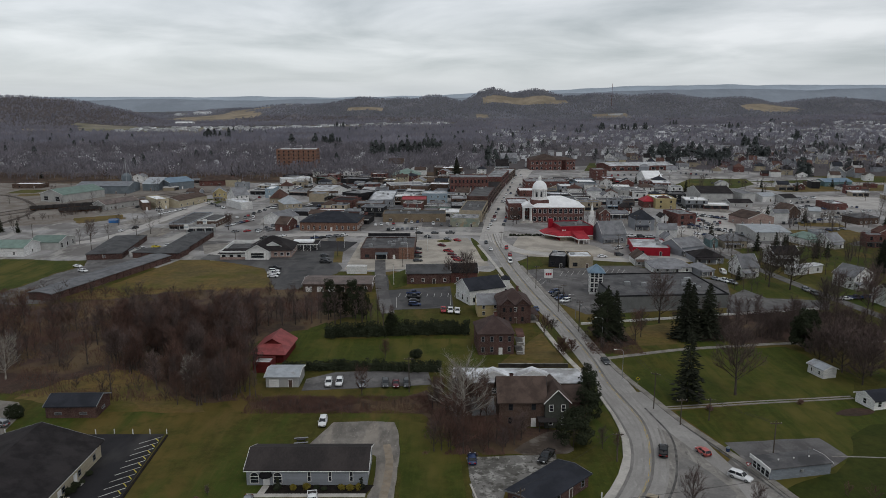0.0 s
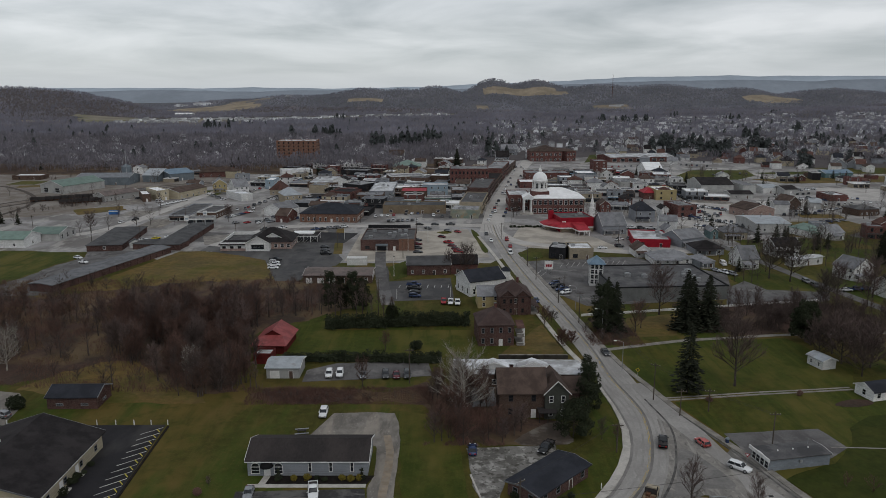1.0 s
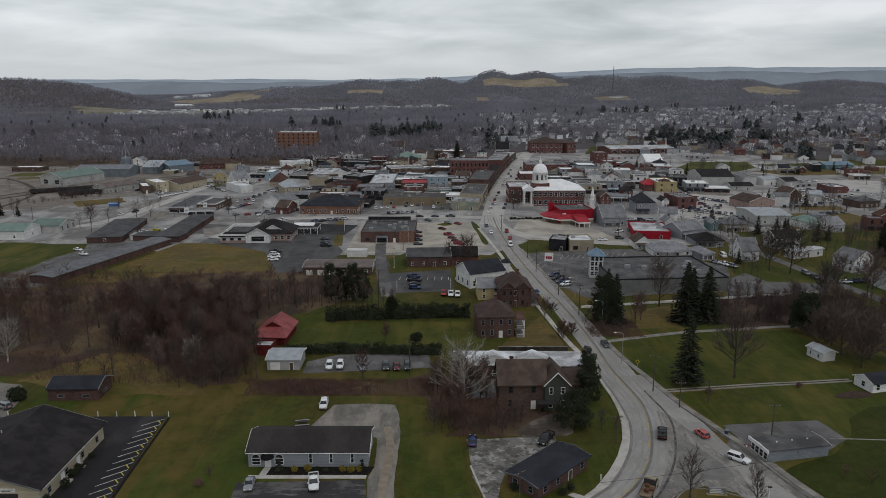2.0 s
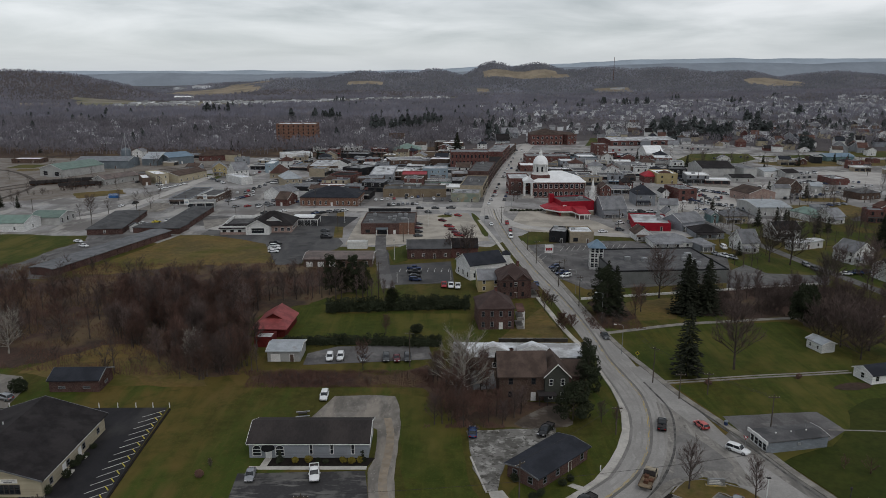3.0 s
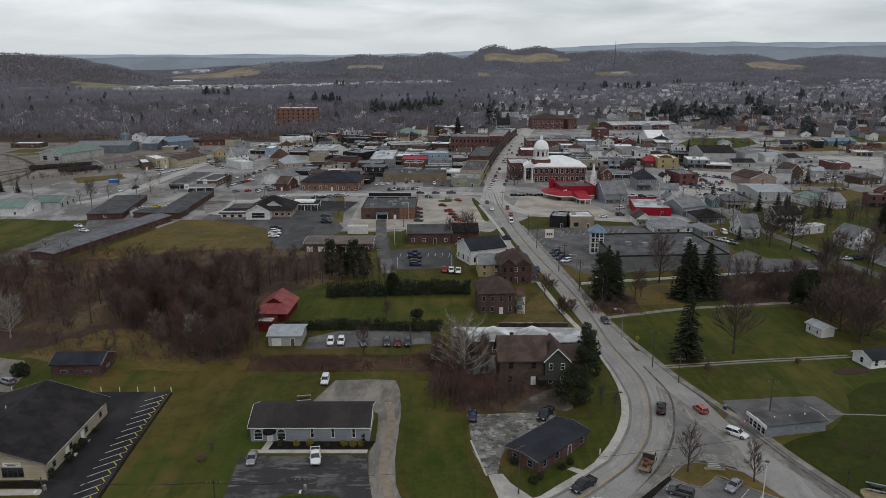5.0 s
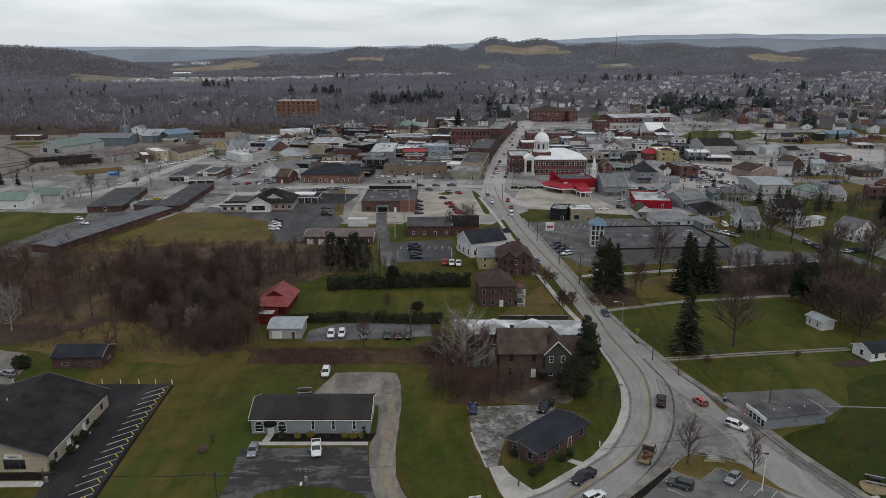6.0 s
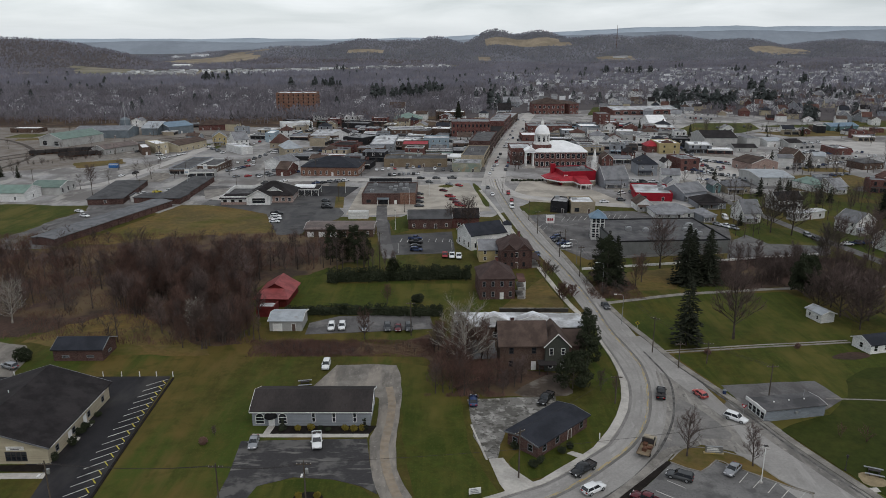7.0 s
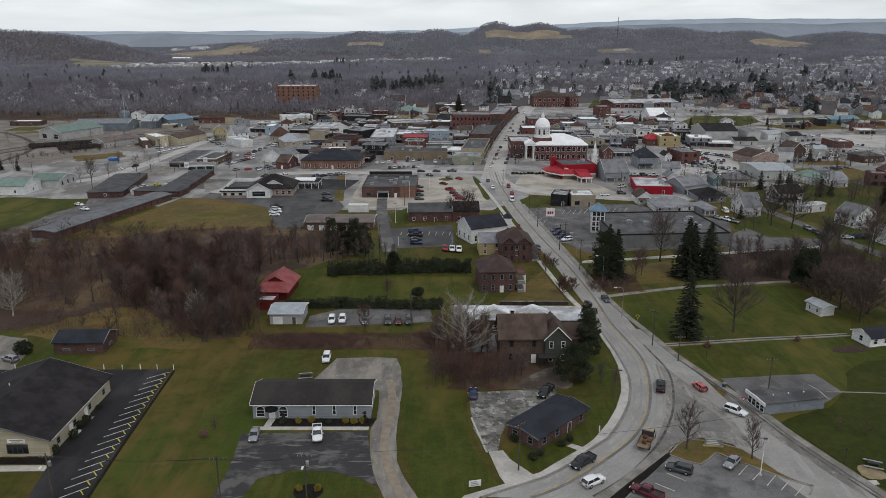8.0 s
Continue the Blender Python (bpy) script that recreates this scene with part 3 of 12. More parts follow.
# ---------------------------------------------------------------- buildings
def window_mesh(w, h, frame_mat, arch=False):
    key = ("window", round(w, 2), round(h, 2), frame_mat.name, arch)
    if key not in MESHES:
        bm = bmesh.new()
        t = 0.11
        box(bm, -w / 2 - t, -0.09, -t, w / 2 + t, 0.02, 0)
        box(bm, -w / 2 - t, -0.07, h, w / 2 + t, 0.02, h + t)
        box(bm, -w / 2 - t, -0.07, 0, -w / 2, 0.02, h)
        box(bm, w / 2, -0.07, 0, w / 2 + t, 0.02, h)
        box(bm, -w / 2, -0.05, h / 2 - 0.03, w / 2, 0.0, h / 2 + 0.03)
        if arch:
            prev = None
            for k in range(9):
                a = math.pi * k / 8
                o = [bm.verts.new((math.cos(a) * (w / 2 + e), -0.06, h + t + math.sin(a) * (w / 2 + e))) for e in (t, -0.02)]
                if prev:
                    bm.faces.new((prev[0], prev[1], o[1], o[0]))
                prev = o
        pane = bmesh.new()
        box(pane, -w / 2, -0.025, 0, w / 2, -0.01, h)
        if arch:
            c = [pane.verts.new((math.cos(math.pi * k / 8) * w / 2, -0.02, h + t + math.sin(math.pi * k / 8) * w / 2)) for k in range(9)]
            pane.faces.new(c)
        both = bm.copy()
        for f in pane.faces:
            both.faces.new([both.verts.new(v.co) for v in f.verts]).material_index = 1
        MESHES[key] = (to_mesh(bm, "window", frame_mat), to_mesh(pane, "pane", GLASS), to_mesh(both, "window", (frame_mat, GLASS)))
    return MESHES[key]


MESHES = {}
FOOT = []


def add_window(parent, x, y, z, turn, w, h, frame_mat=TRIM, arch=False):
    fr, pa, both = window_mesh(w, h, frame_mat, arch)
    if parent.matrix_world.translation.y > 300:
        return link_mesh("window", both, parent, pose(x, y, z, 0, 0, turn))
    o = link_mesh("window", fr, parent, pose(x, y, z, 0, 0, turn))
    link_mesh("pane", pa, o)
    return o


def add_door(parent, x, y, turn, w=1.0, h=2.1, material=None, z=0.02):
    bm = bmesh.new()
    box(bm, -w / 2, -0.07, 0, w / 2, 0.02, h, 0)
    for sx in (-w / 2 - 0.1, w / 2):
        box(bm, sx, -0.09, 0, sx + 0.1, 0.02, h + 0.1, 1)
    box(bm, -w / 2, -0.09, h, w / 2, 0.02, h + 0.1, 1)
    for i in range(2):
        box(bm, -w / 2 + 0.15, -0.085, 0.2 + i * h * 0.48, w / 2 - 0.15, -0.06, 0.1 + (i + 0.85) * h * 0.48, 0)
    return part("door", bm, (material or DARKTRIM, TRIM), parent, m=pose(x, y, z, 0, 0, turn))


def gable_roof(bm, w, d, h, rise, over, along, thick=0.22):
    """along 'x': the ridge runs with the front wall; 'y': it runs back from it."""
    def P(u, v, z):
        return (u, v, z) if along == "x" else (v, u, z)
    L, D = (w, d) if along == "x" else (d, w)
    k = rise / (D / 2)
    e = h - over * k
    prof = [(-over, e), (D / 2, h + rise), (D + over, e), (D + over, e + thick), (D / 2, h + rise + thick), (-over, e + thick)]
    ends = [[bm.verts.new(P(u, v, z)) for v, z in prof] for u in (-over, L + over)]
    for i in range(6):
        j = (i + 1) % 6
        bm.faces.new((ends[0][i], ends[0][j], ends[1][j], ends[1][i]))
    for r in ends:
        bm.faces.new((r[0], r[1], r[4], r[5]))
        bm.faces.new((r[1], r[2], r[3], r[4]))


def hip_roof(bm, w, d, h, rise, over, thick=0.2):
    x0, y0, x1, y1 = -over, -over, w + over, d + over
    s = min(x1 - x0, y1 - y0) / 2
    if x1 - x0 >= y1 - y0:
        a, b = (x0 + s, (y0 + y1) / 2), (x1 - s, (y0 + y1) / 2)
    else:
        a, b = ((x0 + x1) / 2, y0 + s), ((x0 + x1) / 2, y1 - s)
    lo = [bm.verts.new((x, y, h - 0.05)) for x, y in ((x0, y0), (x1, y0), (x1, y1), (x0, y1))]
    up = [bm.verts.new((x, y, h + thick)) for x, y in ((x0, y0), (x1, y0), (x1, y1), (x0, y1))]
    A, B = bm.verts.new((*a, h + rise + thick)), bm.verts.new((*b, h + rise + thick))
    bm.faces.new(lo[::-1])
    for i in range(4):
        bm.faces.new((lo[i], lo[(i + 1) % 4], up[(i + 1) % 4], up[i]))
    if x1 - x0 >= y1 - y0:
        fs = ((up[0], up[1], B, A), (up[1], up[2], B), (up[2], up[3], A, B), (up[3], up[0], A))
    else:
        fs = ((up[0], up[1], A), (up[1], up[2], B, A), (up[2], up[3], B), (up[3], up[0], A, B))
    for f in fs:
        bm.faces.new(f)


def shell(bm, w, d, h, roof, rise):
    b = [bm.verts.new((x, y, -0.3)) for x, y in ((0, 0), (w, 0), (w, d), (0, d))]
    t = [bm.verts.new((x, y, h)) for x, y in ((0, 0), (w, 0), (w, d), (0, d))]
    for i in range(4):
        bm.faces.new((b[i], b[(i + 1) % 4], t[(i + 1) % 4], t[i]))
    if roof == "gx":
        l, r = bm.verts.new((0, d / 2, h + rise)), bm.verts.new((w, d / 2, h + rise))
        bm.faces.new((t[3], t[0], l))
        bm.faces.new((t[1], t[2], r))
    elif roof == "gy":
        f, k = bm.verts.new((w / 2, 0, h + rise)), bm.verts.new((w / 2, d, h + rise))
        bm.faces.new((t[0], t[1], f))
        bm.faces.new((t[2], t[3], k))
    else:
        bm.faces.new(t)


def building(name, label, x, y, turn, w, d, h, roof="gx", wall="white", top="dark", storeys=1, pitch=0.5, over=0.4, every=3.2,
             win=(1.0, 1.3), faces="fr", door=True, chimney=None, units=0, trim=None, z=0.0, category="building", group="", arch=False, garage=0, band=None, piers=0.0, porch=False, shopfront=False):
    """A building whose front-left corner stands at x, y; the front runs w along the turn, d goes back from it."""
    e = new(name)
    e.matrix_world = pose(x, y, z, 0, 0, turn)
    tagged(e, label, category, group)
    FOOT.append((e.matrix_world @ Vector((w / 2, d / 2, 0)), radians(turn), w / 2, d / 2))
    rnd = random.Random(int(x * 13 + y * 7))
    rise = pitch * (d if roof == "gx" else w if roof == "gy" else min(w, d)) / 2 if roof != "flat" else 0
    trim = trim or (DARKTRIM if y > 300 and roof == "flat" and rnd.random() < 0.6 else TRIM)
    bm = bmesh.new()
    shell(bm, w, d, h, roof, rise)
    part("wall", bm, W[wall], e)
    bm = bmesh.new()
    if roof == "flat":
        box(bm, 0.3, 0.3, h - 0.1, w - 0.3, d - 0.3, h + 0.05)
        part("roof", bm, R[top], e)
        bm = bmesh.new()
        for a in ((0, 0, w, 0.3), (0, d - 0.3, w, d), (0, 0.3, 0.3, d - 0.3), (w - 0.3, 0.3, w, d - 0.3)):
            box(bm, a[0] - 0.04, a[1] - 0.04, h, a[2] + 0.04, a[3] + 0.04, h + 0.55)
        part("parapet", bm, W[band] if band else W[wall], e)
    elif roof == "hip":
        hip_roof(bm, w, d, h, rise, over)
        part("roof", bm, R[top], e)
    else:
        gable_roof(bm, w, d, h, rise, over, "x" if roof == "gx" else "y")
        part("roof", bm, R[top], e)
        k = rise / ((d if roof == "gx" else w) / 2)
        for u_sgn in (0, 1):
            bm = bmesh.new()
            for sgn in (0, 1):
                u = ((w if roof == "gx" else d) + over - 0.05) if u_sgn else -over - 0.03
                D = d if roof == "gx" else w
                z0, z1 = h - over * k - 0.05, h + rise - 0.05
                q = [(-over, z0), (D / 2 + 0.02, z1), (D / 2 + 0.02, z1 + 0.3), (-over, z0 + 0.3)]
                if sgn:
                    q = [(D - a, b) for a, b in q]
                vs = [[bm.verts.new((uu, a, b) if roof == "gx" else (a, uu, b)) for a, b in q] for uu in (u, u + 0.08)]
                bm.faces.new(vs[0])
                bm.faces.new(vs[1][::-1])
                for i in range(4):
                    bm.faces.new((vs[0][i], vs[0][(i + 1) % 4], vs[1][(i + 1) % 4], vs[1][i]))
            part("bargeboard", bm, trim, e)
    sh = h / storeys
    ww, wh = win
    walls = {"f": (0, 0, 0, w), "r": (w, 0, 90, d), "l": (0, d, -90, d), "b": (w, d, 180, w)}
    for k in faces:
        ox, oy, tr, length = walls[k]
        n = max(1, int(length / every))
        ca, sa = math.cos(radians(tr)), math.sin(radians(tr))
        for s in range(storeys):
            for i in range(n):
                u = (i + 0.5) * length / n
                px, py = ox + ca * u, oy + sa * u
                if s == 0 and shopfront:
                    continue
                if s == 0 and k == "f" and door and i == n // 2:
                    add_door(e, px, py, tr, material=rnd.choice((DARKTRIM, TRIM, W["brown"])))
                    continue
                if s == 0 and k == "f" and garage and i < garage:
                    gd = bmesh.new()
                    for q in range(4):
                        box(gd, -1.3, -0.06, 0.02 + q * 0.56, 1.3, 0.02, 0.55 + q * 0.56)
                    part("garage_door", gd, TRIM, e, m=pose(px, py, 0, 0, 0, tr))
                    continue
                add_window(e, px, py, s * sh + min(0.95, sh * 0.32), tr, min(ww, length / n * 0.8), min(wh, sh * 0.55), trim, arch)
    if shopfront:
        bm = bmesh.new()
        n = max(1, int(w / 4.5))
        for i in range(n):
            u0, u1 = i * w / n + 0.35, (i + 1) * w / n - 0.35
            box(bm, u0, -0.05, 0.5, u1 - 1.1, -0.01, 2.5, 0)
            box(bm, u1 - 1.0, -0.05, 0.05, u1, -0.01, 2.4, 1)
        box(bm, 0.1, -0.14, 2.65, w - 0.1, -0.01, 3.2, 2 + rnd.randrange(2))
        part("shopfront", bm, (GLASS, DARKTRIM, TRIM, R["charcoal"]), e)
        if rnd.random() < 0.35:
            bm = bmesh.new()
            v = [bm.verts.new(q) for q in ((0.2, -0.1, 2.7), (w - 0.2, -0.1, 2.7), (w - 0.2, -1.4, 2.2), (0.2, -1.4, 2.2), (0.2, -0.1, 2.3), (w - 0.2, -0.1, 2.3))]
            for q in ((0, 1, 2, 3), (3, 2, 5, 4), (0, 3, 4), (1, 5, 2)):
                bm.faces.new([v[i] for i in q])
            part("awning", bm, rnd.choice((R["brightred"], R["green"], R["blue"], CANVAS, R["brown"])), e)
    if chimney:
        bm = bmesh.new()
        cx, cy = chimney
        cz = h + rise * (1 - abs((cy - 0.5) if roof != "gy" else (cx - 0.5)) * 2) if roof != "flat" else h
        box(bm, cx * w - 0.4, cy * d - 0.4, cz - 0.8, cx * w + 0.4, cy * d + 0.4, cz + 1.3)
        box(bm, cx * w - 0.48, cy * d - 0.48, cz + 1.15, cx * w + 0.48, cy * d + 0.48, cz + 1.3)
        part("chimney", bm, W["brick"], e)
    if piers:
        for i in range(int(w / piers) + 1):
            bm = bmesh.new()
            box(bm, i * piers, -0.14, 0, i * piers + 0.4, 0.0, h - 0.15)
            part("pier", bm, W[wall], e)
    if porch and w > 5:
        pw = w * 0.7
        bm = bmesh.new()
        vs = [bm.verts.new(p) for p in ((0.3, -0.01, 3.1), (pw, -0.01, 3.1), (pw + 0.2, -2.3, 2.45), (0.1, -2.3, 2.45), (0.3, -0.01, 2.9), (pw, -0.01, 2.9), (pw + 0.2, -2.3, 2.3), (0.1, -2.3, 2.3))]
        for q in ((3, 2, 1, 0), (4, 5, 6, 7), (0, 1, 5, 4), (2, 3, 7, 6), (1, 2, 6, 5), (3, 0, 4, 7)):
            bm.faces.new([vs[i] for i in q])
        part("porch_roof", bm, R[top] if top in R else R["grey"], e)
        for u in (0.4, pw / 2, pw - 0.1):
            bm = bmesh.new()
            box(bm, u - 0.09, -2.15, 0, u + 0.09, -1.97, 2.38)
            part("porch_post", bm, TRIM, e)
        bm = bmesh.new()
        box(bm, 0.2, -2.2, 0, pw + 0.1, -0.02, 0.35)
        part("porch_floor", bm, PATHWAY, e)
    for i in range(units):
        bm = bmesh.new()
        ux, uy, us = w * rnd.uniform(0.15, 0.85), d * rnd.uniform(0.2, 0.8), rnd.uniform(0.7, 1.3)
        box(bm, ux - us, uy - us * 0.7, h + 0.05, ux + us, uy + us * 0.7, h + 0.25 + us)
        box(bm, ux - us * 0.6, uy - us * 0.5, h + 0.25 + us, ux + us * 0.6, uy + us * 0.5, h + 0.4 + us)
        part("rooftop_unit", bm, METAL, e)
    return e


def carport(x, y, turn, w, d, h):
    """An open drive-through: posts under a dark flat roof with a white edge."""
    e = new("carport")
    e.matrix_world = pose(x, y, 0, 0, 0, turn)
    tagged(e, "open drive-through canopy with a dark roof on white posts", "canopy")
    FOOT.append((e.matrix_world @ Vector((w / 2, d / 2, 0)), radians(turn), w / 2, d / 2))
    bm = bmesh.new()
    box(bm, 0, 0, h, w, d, h + 0.3)
    part("roof", bm, R["dark"], e)
    bm = bmesh.new()
    box(bm, 1.0, 3.2, h + 0.3, w - 2.6, d - 1.2, h + 1.0)
    part("upper_roof", bm, R["white"], e, "raised white flat roof")
    bm = bmesh.new()
    box(bm, -0.08, -0.08, h - 0.3, w + 0.08, 0.0, h + 0.1)
    box(bm, w, 0.0, h - 0.3, w + 0.08, d, h + 0.1)
    part("edge_board", bm, TRIM, e)
    for i in range(5):
        for v in (0.2, d - 0.2):
            bm = bmesh.new()
            box(bm, 0.2 + i * (w - 0.6) / 4, v - 0.12, 0, 0.44 + i * (w - 0.6) / 4, v + 0.12, h)
            part("post", bm, TRIM, e)
    return e


# ---------------------------------------------------------------- vehicles
PAINT = {
    "white": mat("white_car_paint", (0.8, 0.81, 0.82), 0.25, 0.08, 1, 4, spec=0.5),
    "silver": mat("silver_car_paint", (0.34, 0.35, 0.37), 0.25, 0.1, 1, 4, metal=0.5),
    "grey": mat("dark_grey_car_paint", (0.1, 0.105, 0.11), 0.25, 0.1, 1, 4, metal=0.3),
    "black": mat("black_car_paint", (0.015, 0.016, 0.018), 0.2, 0.1, 1, 4, spec=0.5),
    "red": mat("red_car_paint", (0.32, 0.025, 0.03), 0.25, 0.1, 1, 4, spec=0.5),
    "coral": mat("faded_coral_car_paint", (0.5, 0.12, 0.11), 0.3, 0.1, 1, 4, spec=0.5),
    "maroon": mat("maroon_car_paint", (0.11, 0.014, 0.022), 0.25, 0.1, 1, 4, spec=0.5),
    "blue": mat("dark_blue_car_paint", (0.03, 0.05, 0.12), 0.25, 0.1, 1, 4, spec=0.5),
    "beige": mat("beige_car_paint", (0.36, 0.31, 0.23), 0.3, 0.1, 1, 4),
    "yellow": mat("yellow_car_paint", (0.5, 0.42, 0.04), 0.3, 0.1, 1, 4),
}
TYRE = mat("tyre_rubber", (0.015, 0.015, 0.016), 0.9, 0.2, 3, 9)
LAMPRED = mat("tail_lamp", (0.3, 0.01, 0.01), 0.3, 0.1, 3, 9)
LAMPCLEAR = mat("head_lamp", (0.6, 0.6, 0.62), 0.15, 0.1, 3, 9)
CARS = {}
# half-profiles: (length, width, sill, belt height, cabin from, cabin to, roof from, roof to, roof height)
SHAPES = {
    "sedan": (4.8, 1.84, 0.28, 0.95, 1.35, 4.35, 2.15, 3.5, 1.45),
    "hatchback": (4.0, 1.78, 0.3, 0.96, 1.0, 3.97, 1.75, 3.6, 1.5),
    "suv": (4.75, 1.9, 0.36, 1.08, 1.35, 4.72, 2.05, 4.4, 1.74),
    "van": (5.4, 2.0, 0.34, 1.15, 0.75, 5.38, 1.6, 5.25, 2.1),
    "pickup": (5.85, 2.0, 0.45, 1.12, 1.55, 3.75, 2.2, 3.55, 1.88),
}


def car_meshes(kind, colour):
    key = (kind, colour)
    if key in CARS:
        return CARS[key]
    L, wd, sill, belt, c0, c1, r0, r1, top = SHAPES[kind]
    hw = wd / 2
    bm = bmesh.new()
    # lower body: nose at x = 0, lofted through rounded sections
    rows = ((0.0, 0.78, 0.6), (0.1, 0.9, 0.8), (c0 * 0.5, 0.97, 0.93), (c0, 1.0, 1.0), ((c0 + c1) / 2, 1.0, 1.02), (c1, 1.0, 1.0), (L - 0.4, 0.97, 0.98), (L - 0.1, 0.9, 0.9), (L, 0.8, 0.62))
    rings = []
    for x, k, up in rows:
        y, zt = hw * k, belt * up
        low = sill + (0.12 if x < 0.05 or x > L - 0.05 else 0.0)
        sec = ((-y * 0.94, low), (-y, low + 0.16), (-y, zt - 0.16), (-y * 0.9, zt - 0.02), (0, zt + 0.03), (y * 0.9, zt - 0.02), (y, zt - 0.16), (y, low + 0.16), (y * 0.94, low))
        rings.append([bm.verts.new((x, u, v)) for u, v in sec])
    n = 9
    for p, q in zip(rings, rings[1:]):
        for i in range(n):
            bm.faces.new((p[i], p[(i + 1) % n], q[(i + 1) % n], q[i]))
    bm.faces.new(rings[0][::-1])
    bm.faces.new(rings[-1])
    # crowned roof skin, pillars and mirrors
    ri = hw - 0.2
    prev = None
    for x, dz in ((r0 - 0.06, -0.1), (r0 + 0.25, -0.02), ((r0 + r1) / 2, 0.02), (r1 - 0.25, 0.0), (r1 + 0.05, -0.08)):
        ring = [bm.verts.new((x, u * ri, top + dz + v)) for u, v in ((-1, -0.09), (-0.8, -0.01), (0, 0.03), (0.8, -0.01), (1, -0.09))]
        if prev:
            for i in range(4):
                bm.faces.new((prev[i], prev[i + 1], ring[i + 1], ring[i]))
        prev = ring
    for x0, x1 in ((c0, r0), (c1, r1), ((c0 + c1) / 2, (r0 + r1) / 2)):
        for s in (-1, 1):
            tube(bm, (x0, s * (hw - 0.1), belt - 0.03), (x1, s * (ri - 0.01), top - 0.06), 0.06, 0.05, 4)
    for s in (-1, 1):
        box(bm, c0 + 0.25, s * (hw + 0.1) - 0.1, belt - 0.02, c0 + 0.4, s * (hw + 0.1) + 0.1, belt + 0.14)
    for q in bm.faces:
        q.smooth = True
    body = to_mesh(bm, "body", PAINT[colour])
    gl = bmesh.new()
    lo = [gl.verts.new(p) for p in ((c0 + 0.02, -hw + 0.12, belt - 0.02), (c1 - 0.02, -hw + 0.12, belt - 0.02), (c1 - 0.02, hw - 0.12, belt - 0.02), (c0 + 0.02, hw - 0.12, belt - 0.02))]
    hi = [gl.verts.new(p) for p in ((r0, -ri + 0.02, top - 0.06), (r1, -ri + 0.02, top - 0.06), (r1, ri - 0.02, top - 0.06), (r0, ri - 0.02, top - 0.06))]
    for i in range(4):
        gl.faces.new((lo[i], lo[(i + 1) % 4], hi[(i + 1) % 4], hi[i]))
    glass = to_mesh(gl, "window_glass", GLASS)
    rad = 0.34 if kind in ("sedan", "van") else 0.39
    ty = bmesh.new()
    lathe(ty, ((rad * 0.6, -0.12), (rad * 0.95, -0.12), (rad, -0.07), (rad, 0.07), (rad * 0.95, 0.12), (rad * 0.6, 0.12)), 14)
    t8 = bmesh.new()
    lathe(t8, ((rad * 0.3, -0.12), (rad, -0.11), (rad, 0.11), (rad * 0.3, 0.12)), 9)
    CARS[(kind, "far_wheel")] = to_mesh(t8, "wheel", TYRE)
    tyre = to_mesh(ty, "wheel", TYRE)
    rm = bmesh.new()
    lathe(rm, ((rad * 0.62, -0.125), (rad * 0.62, 0.125), (rad * 0.2, 0.135)), 10)
    rim = to_mesh(rm, "rim", METAL)
    hl, tl = bmesh.new(), bmesh.new()
    for b, x, m_ in ((hl, 0.06, 0), (tl, L - 0.06, 0)):
        box(b, x - 0.08, -0.2, -0.09, x + 0.08, 0.2, 0.09)
    CARS[key] = (body, glass, tyre, rim, to_mesh(hl, "headlight", LAMPCLEAR), to_mesh(tl, "tail_light", LAMPRED), rad)
    return CARS[key]


WORDS = {"sedan": "four-door sedan", "suv": "sport utility car", "hatchback": "hatchback car", "van": "panel van", "pickup": "pickup truck"}


def far_body(kind, colour):
    """Body and wheels in one, for cars a long way off."""
    key = (kind, colour, "far")
    if key not in CARS:
        body = car_meshes(kind, colour)[0]
        L, wd = SHAPES[kind][:2]
        rad = CARS[(kind, colour)][6]
        bm = bmesh.new()
        bm.from_mesh(body)
        n = len(bm.faces)
        for wx in (0.95, L - 1.0):
            for s in (-1, 1):
                tube(bm, (wx, s * (wd / 2 - 0.22), rad + 0.02), (wx, s * (wd / 2 + 0.02), rad + 0.02), rad, rad, 8, True)
        bm.faces.ensure_lookup_table()
        for q in list(bm.faces)[n:]:
            q.material_index = 1
        if kind == "pickup":
            c1, belt = SHAPES[kind][5], SHAPES[kind][3]
            n = len(bm.faces)
            box(bm, c1 + 0.15, -wd / 2 + 0.16, belt + 0.004, L - 0.14, wd / 2 - 0.16, belt + 0.03, 1)
        CARS[key] = to_mesh(bm, "body", (PAINT[colour], TYRE))
    return CARS[key]


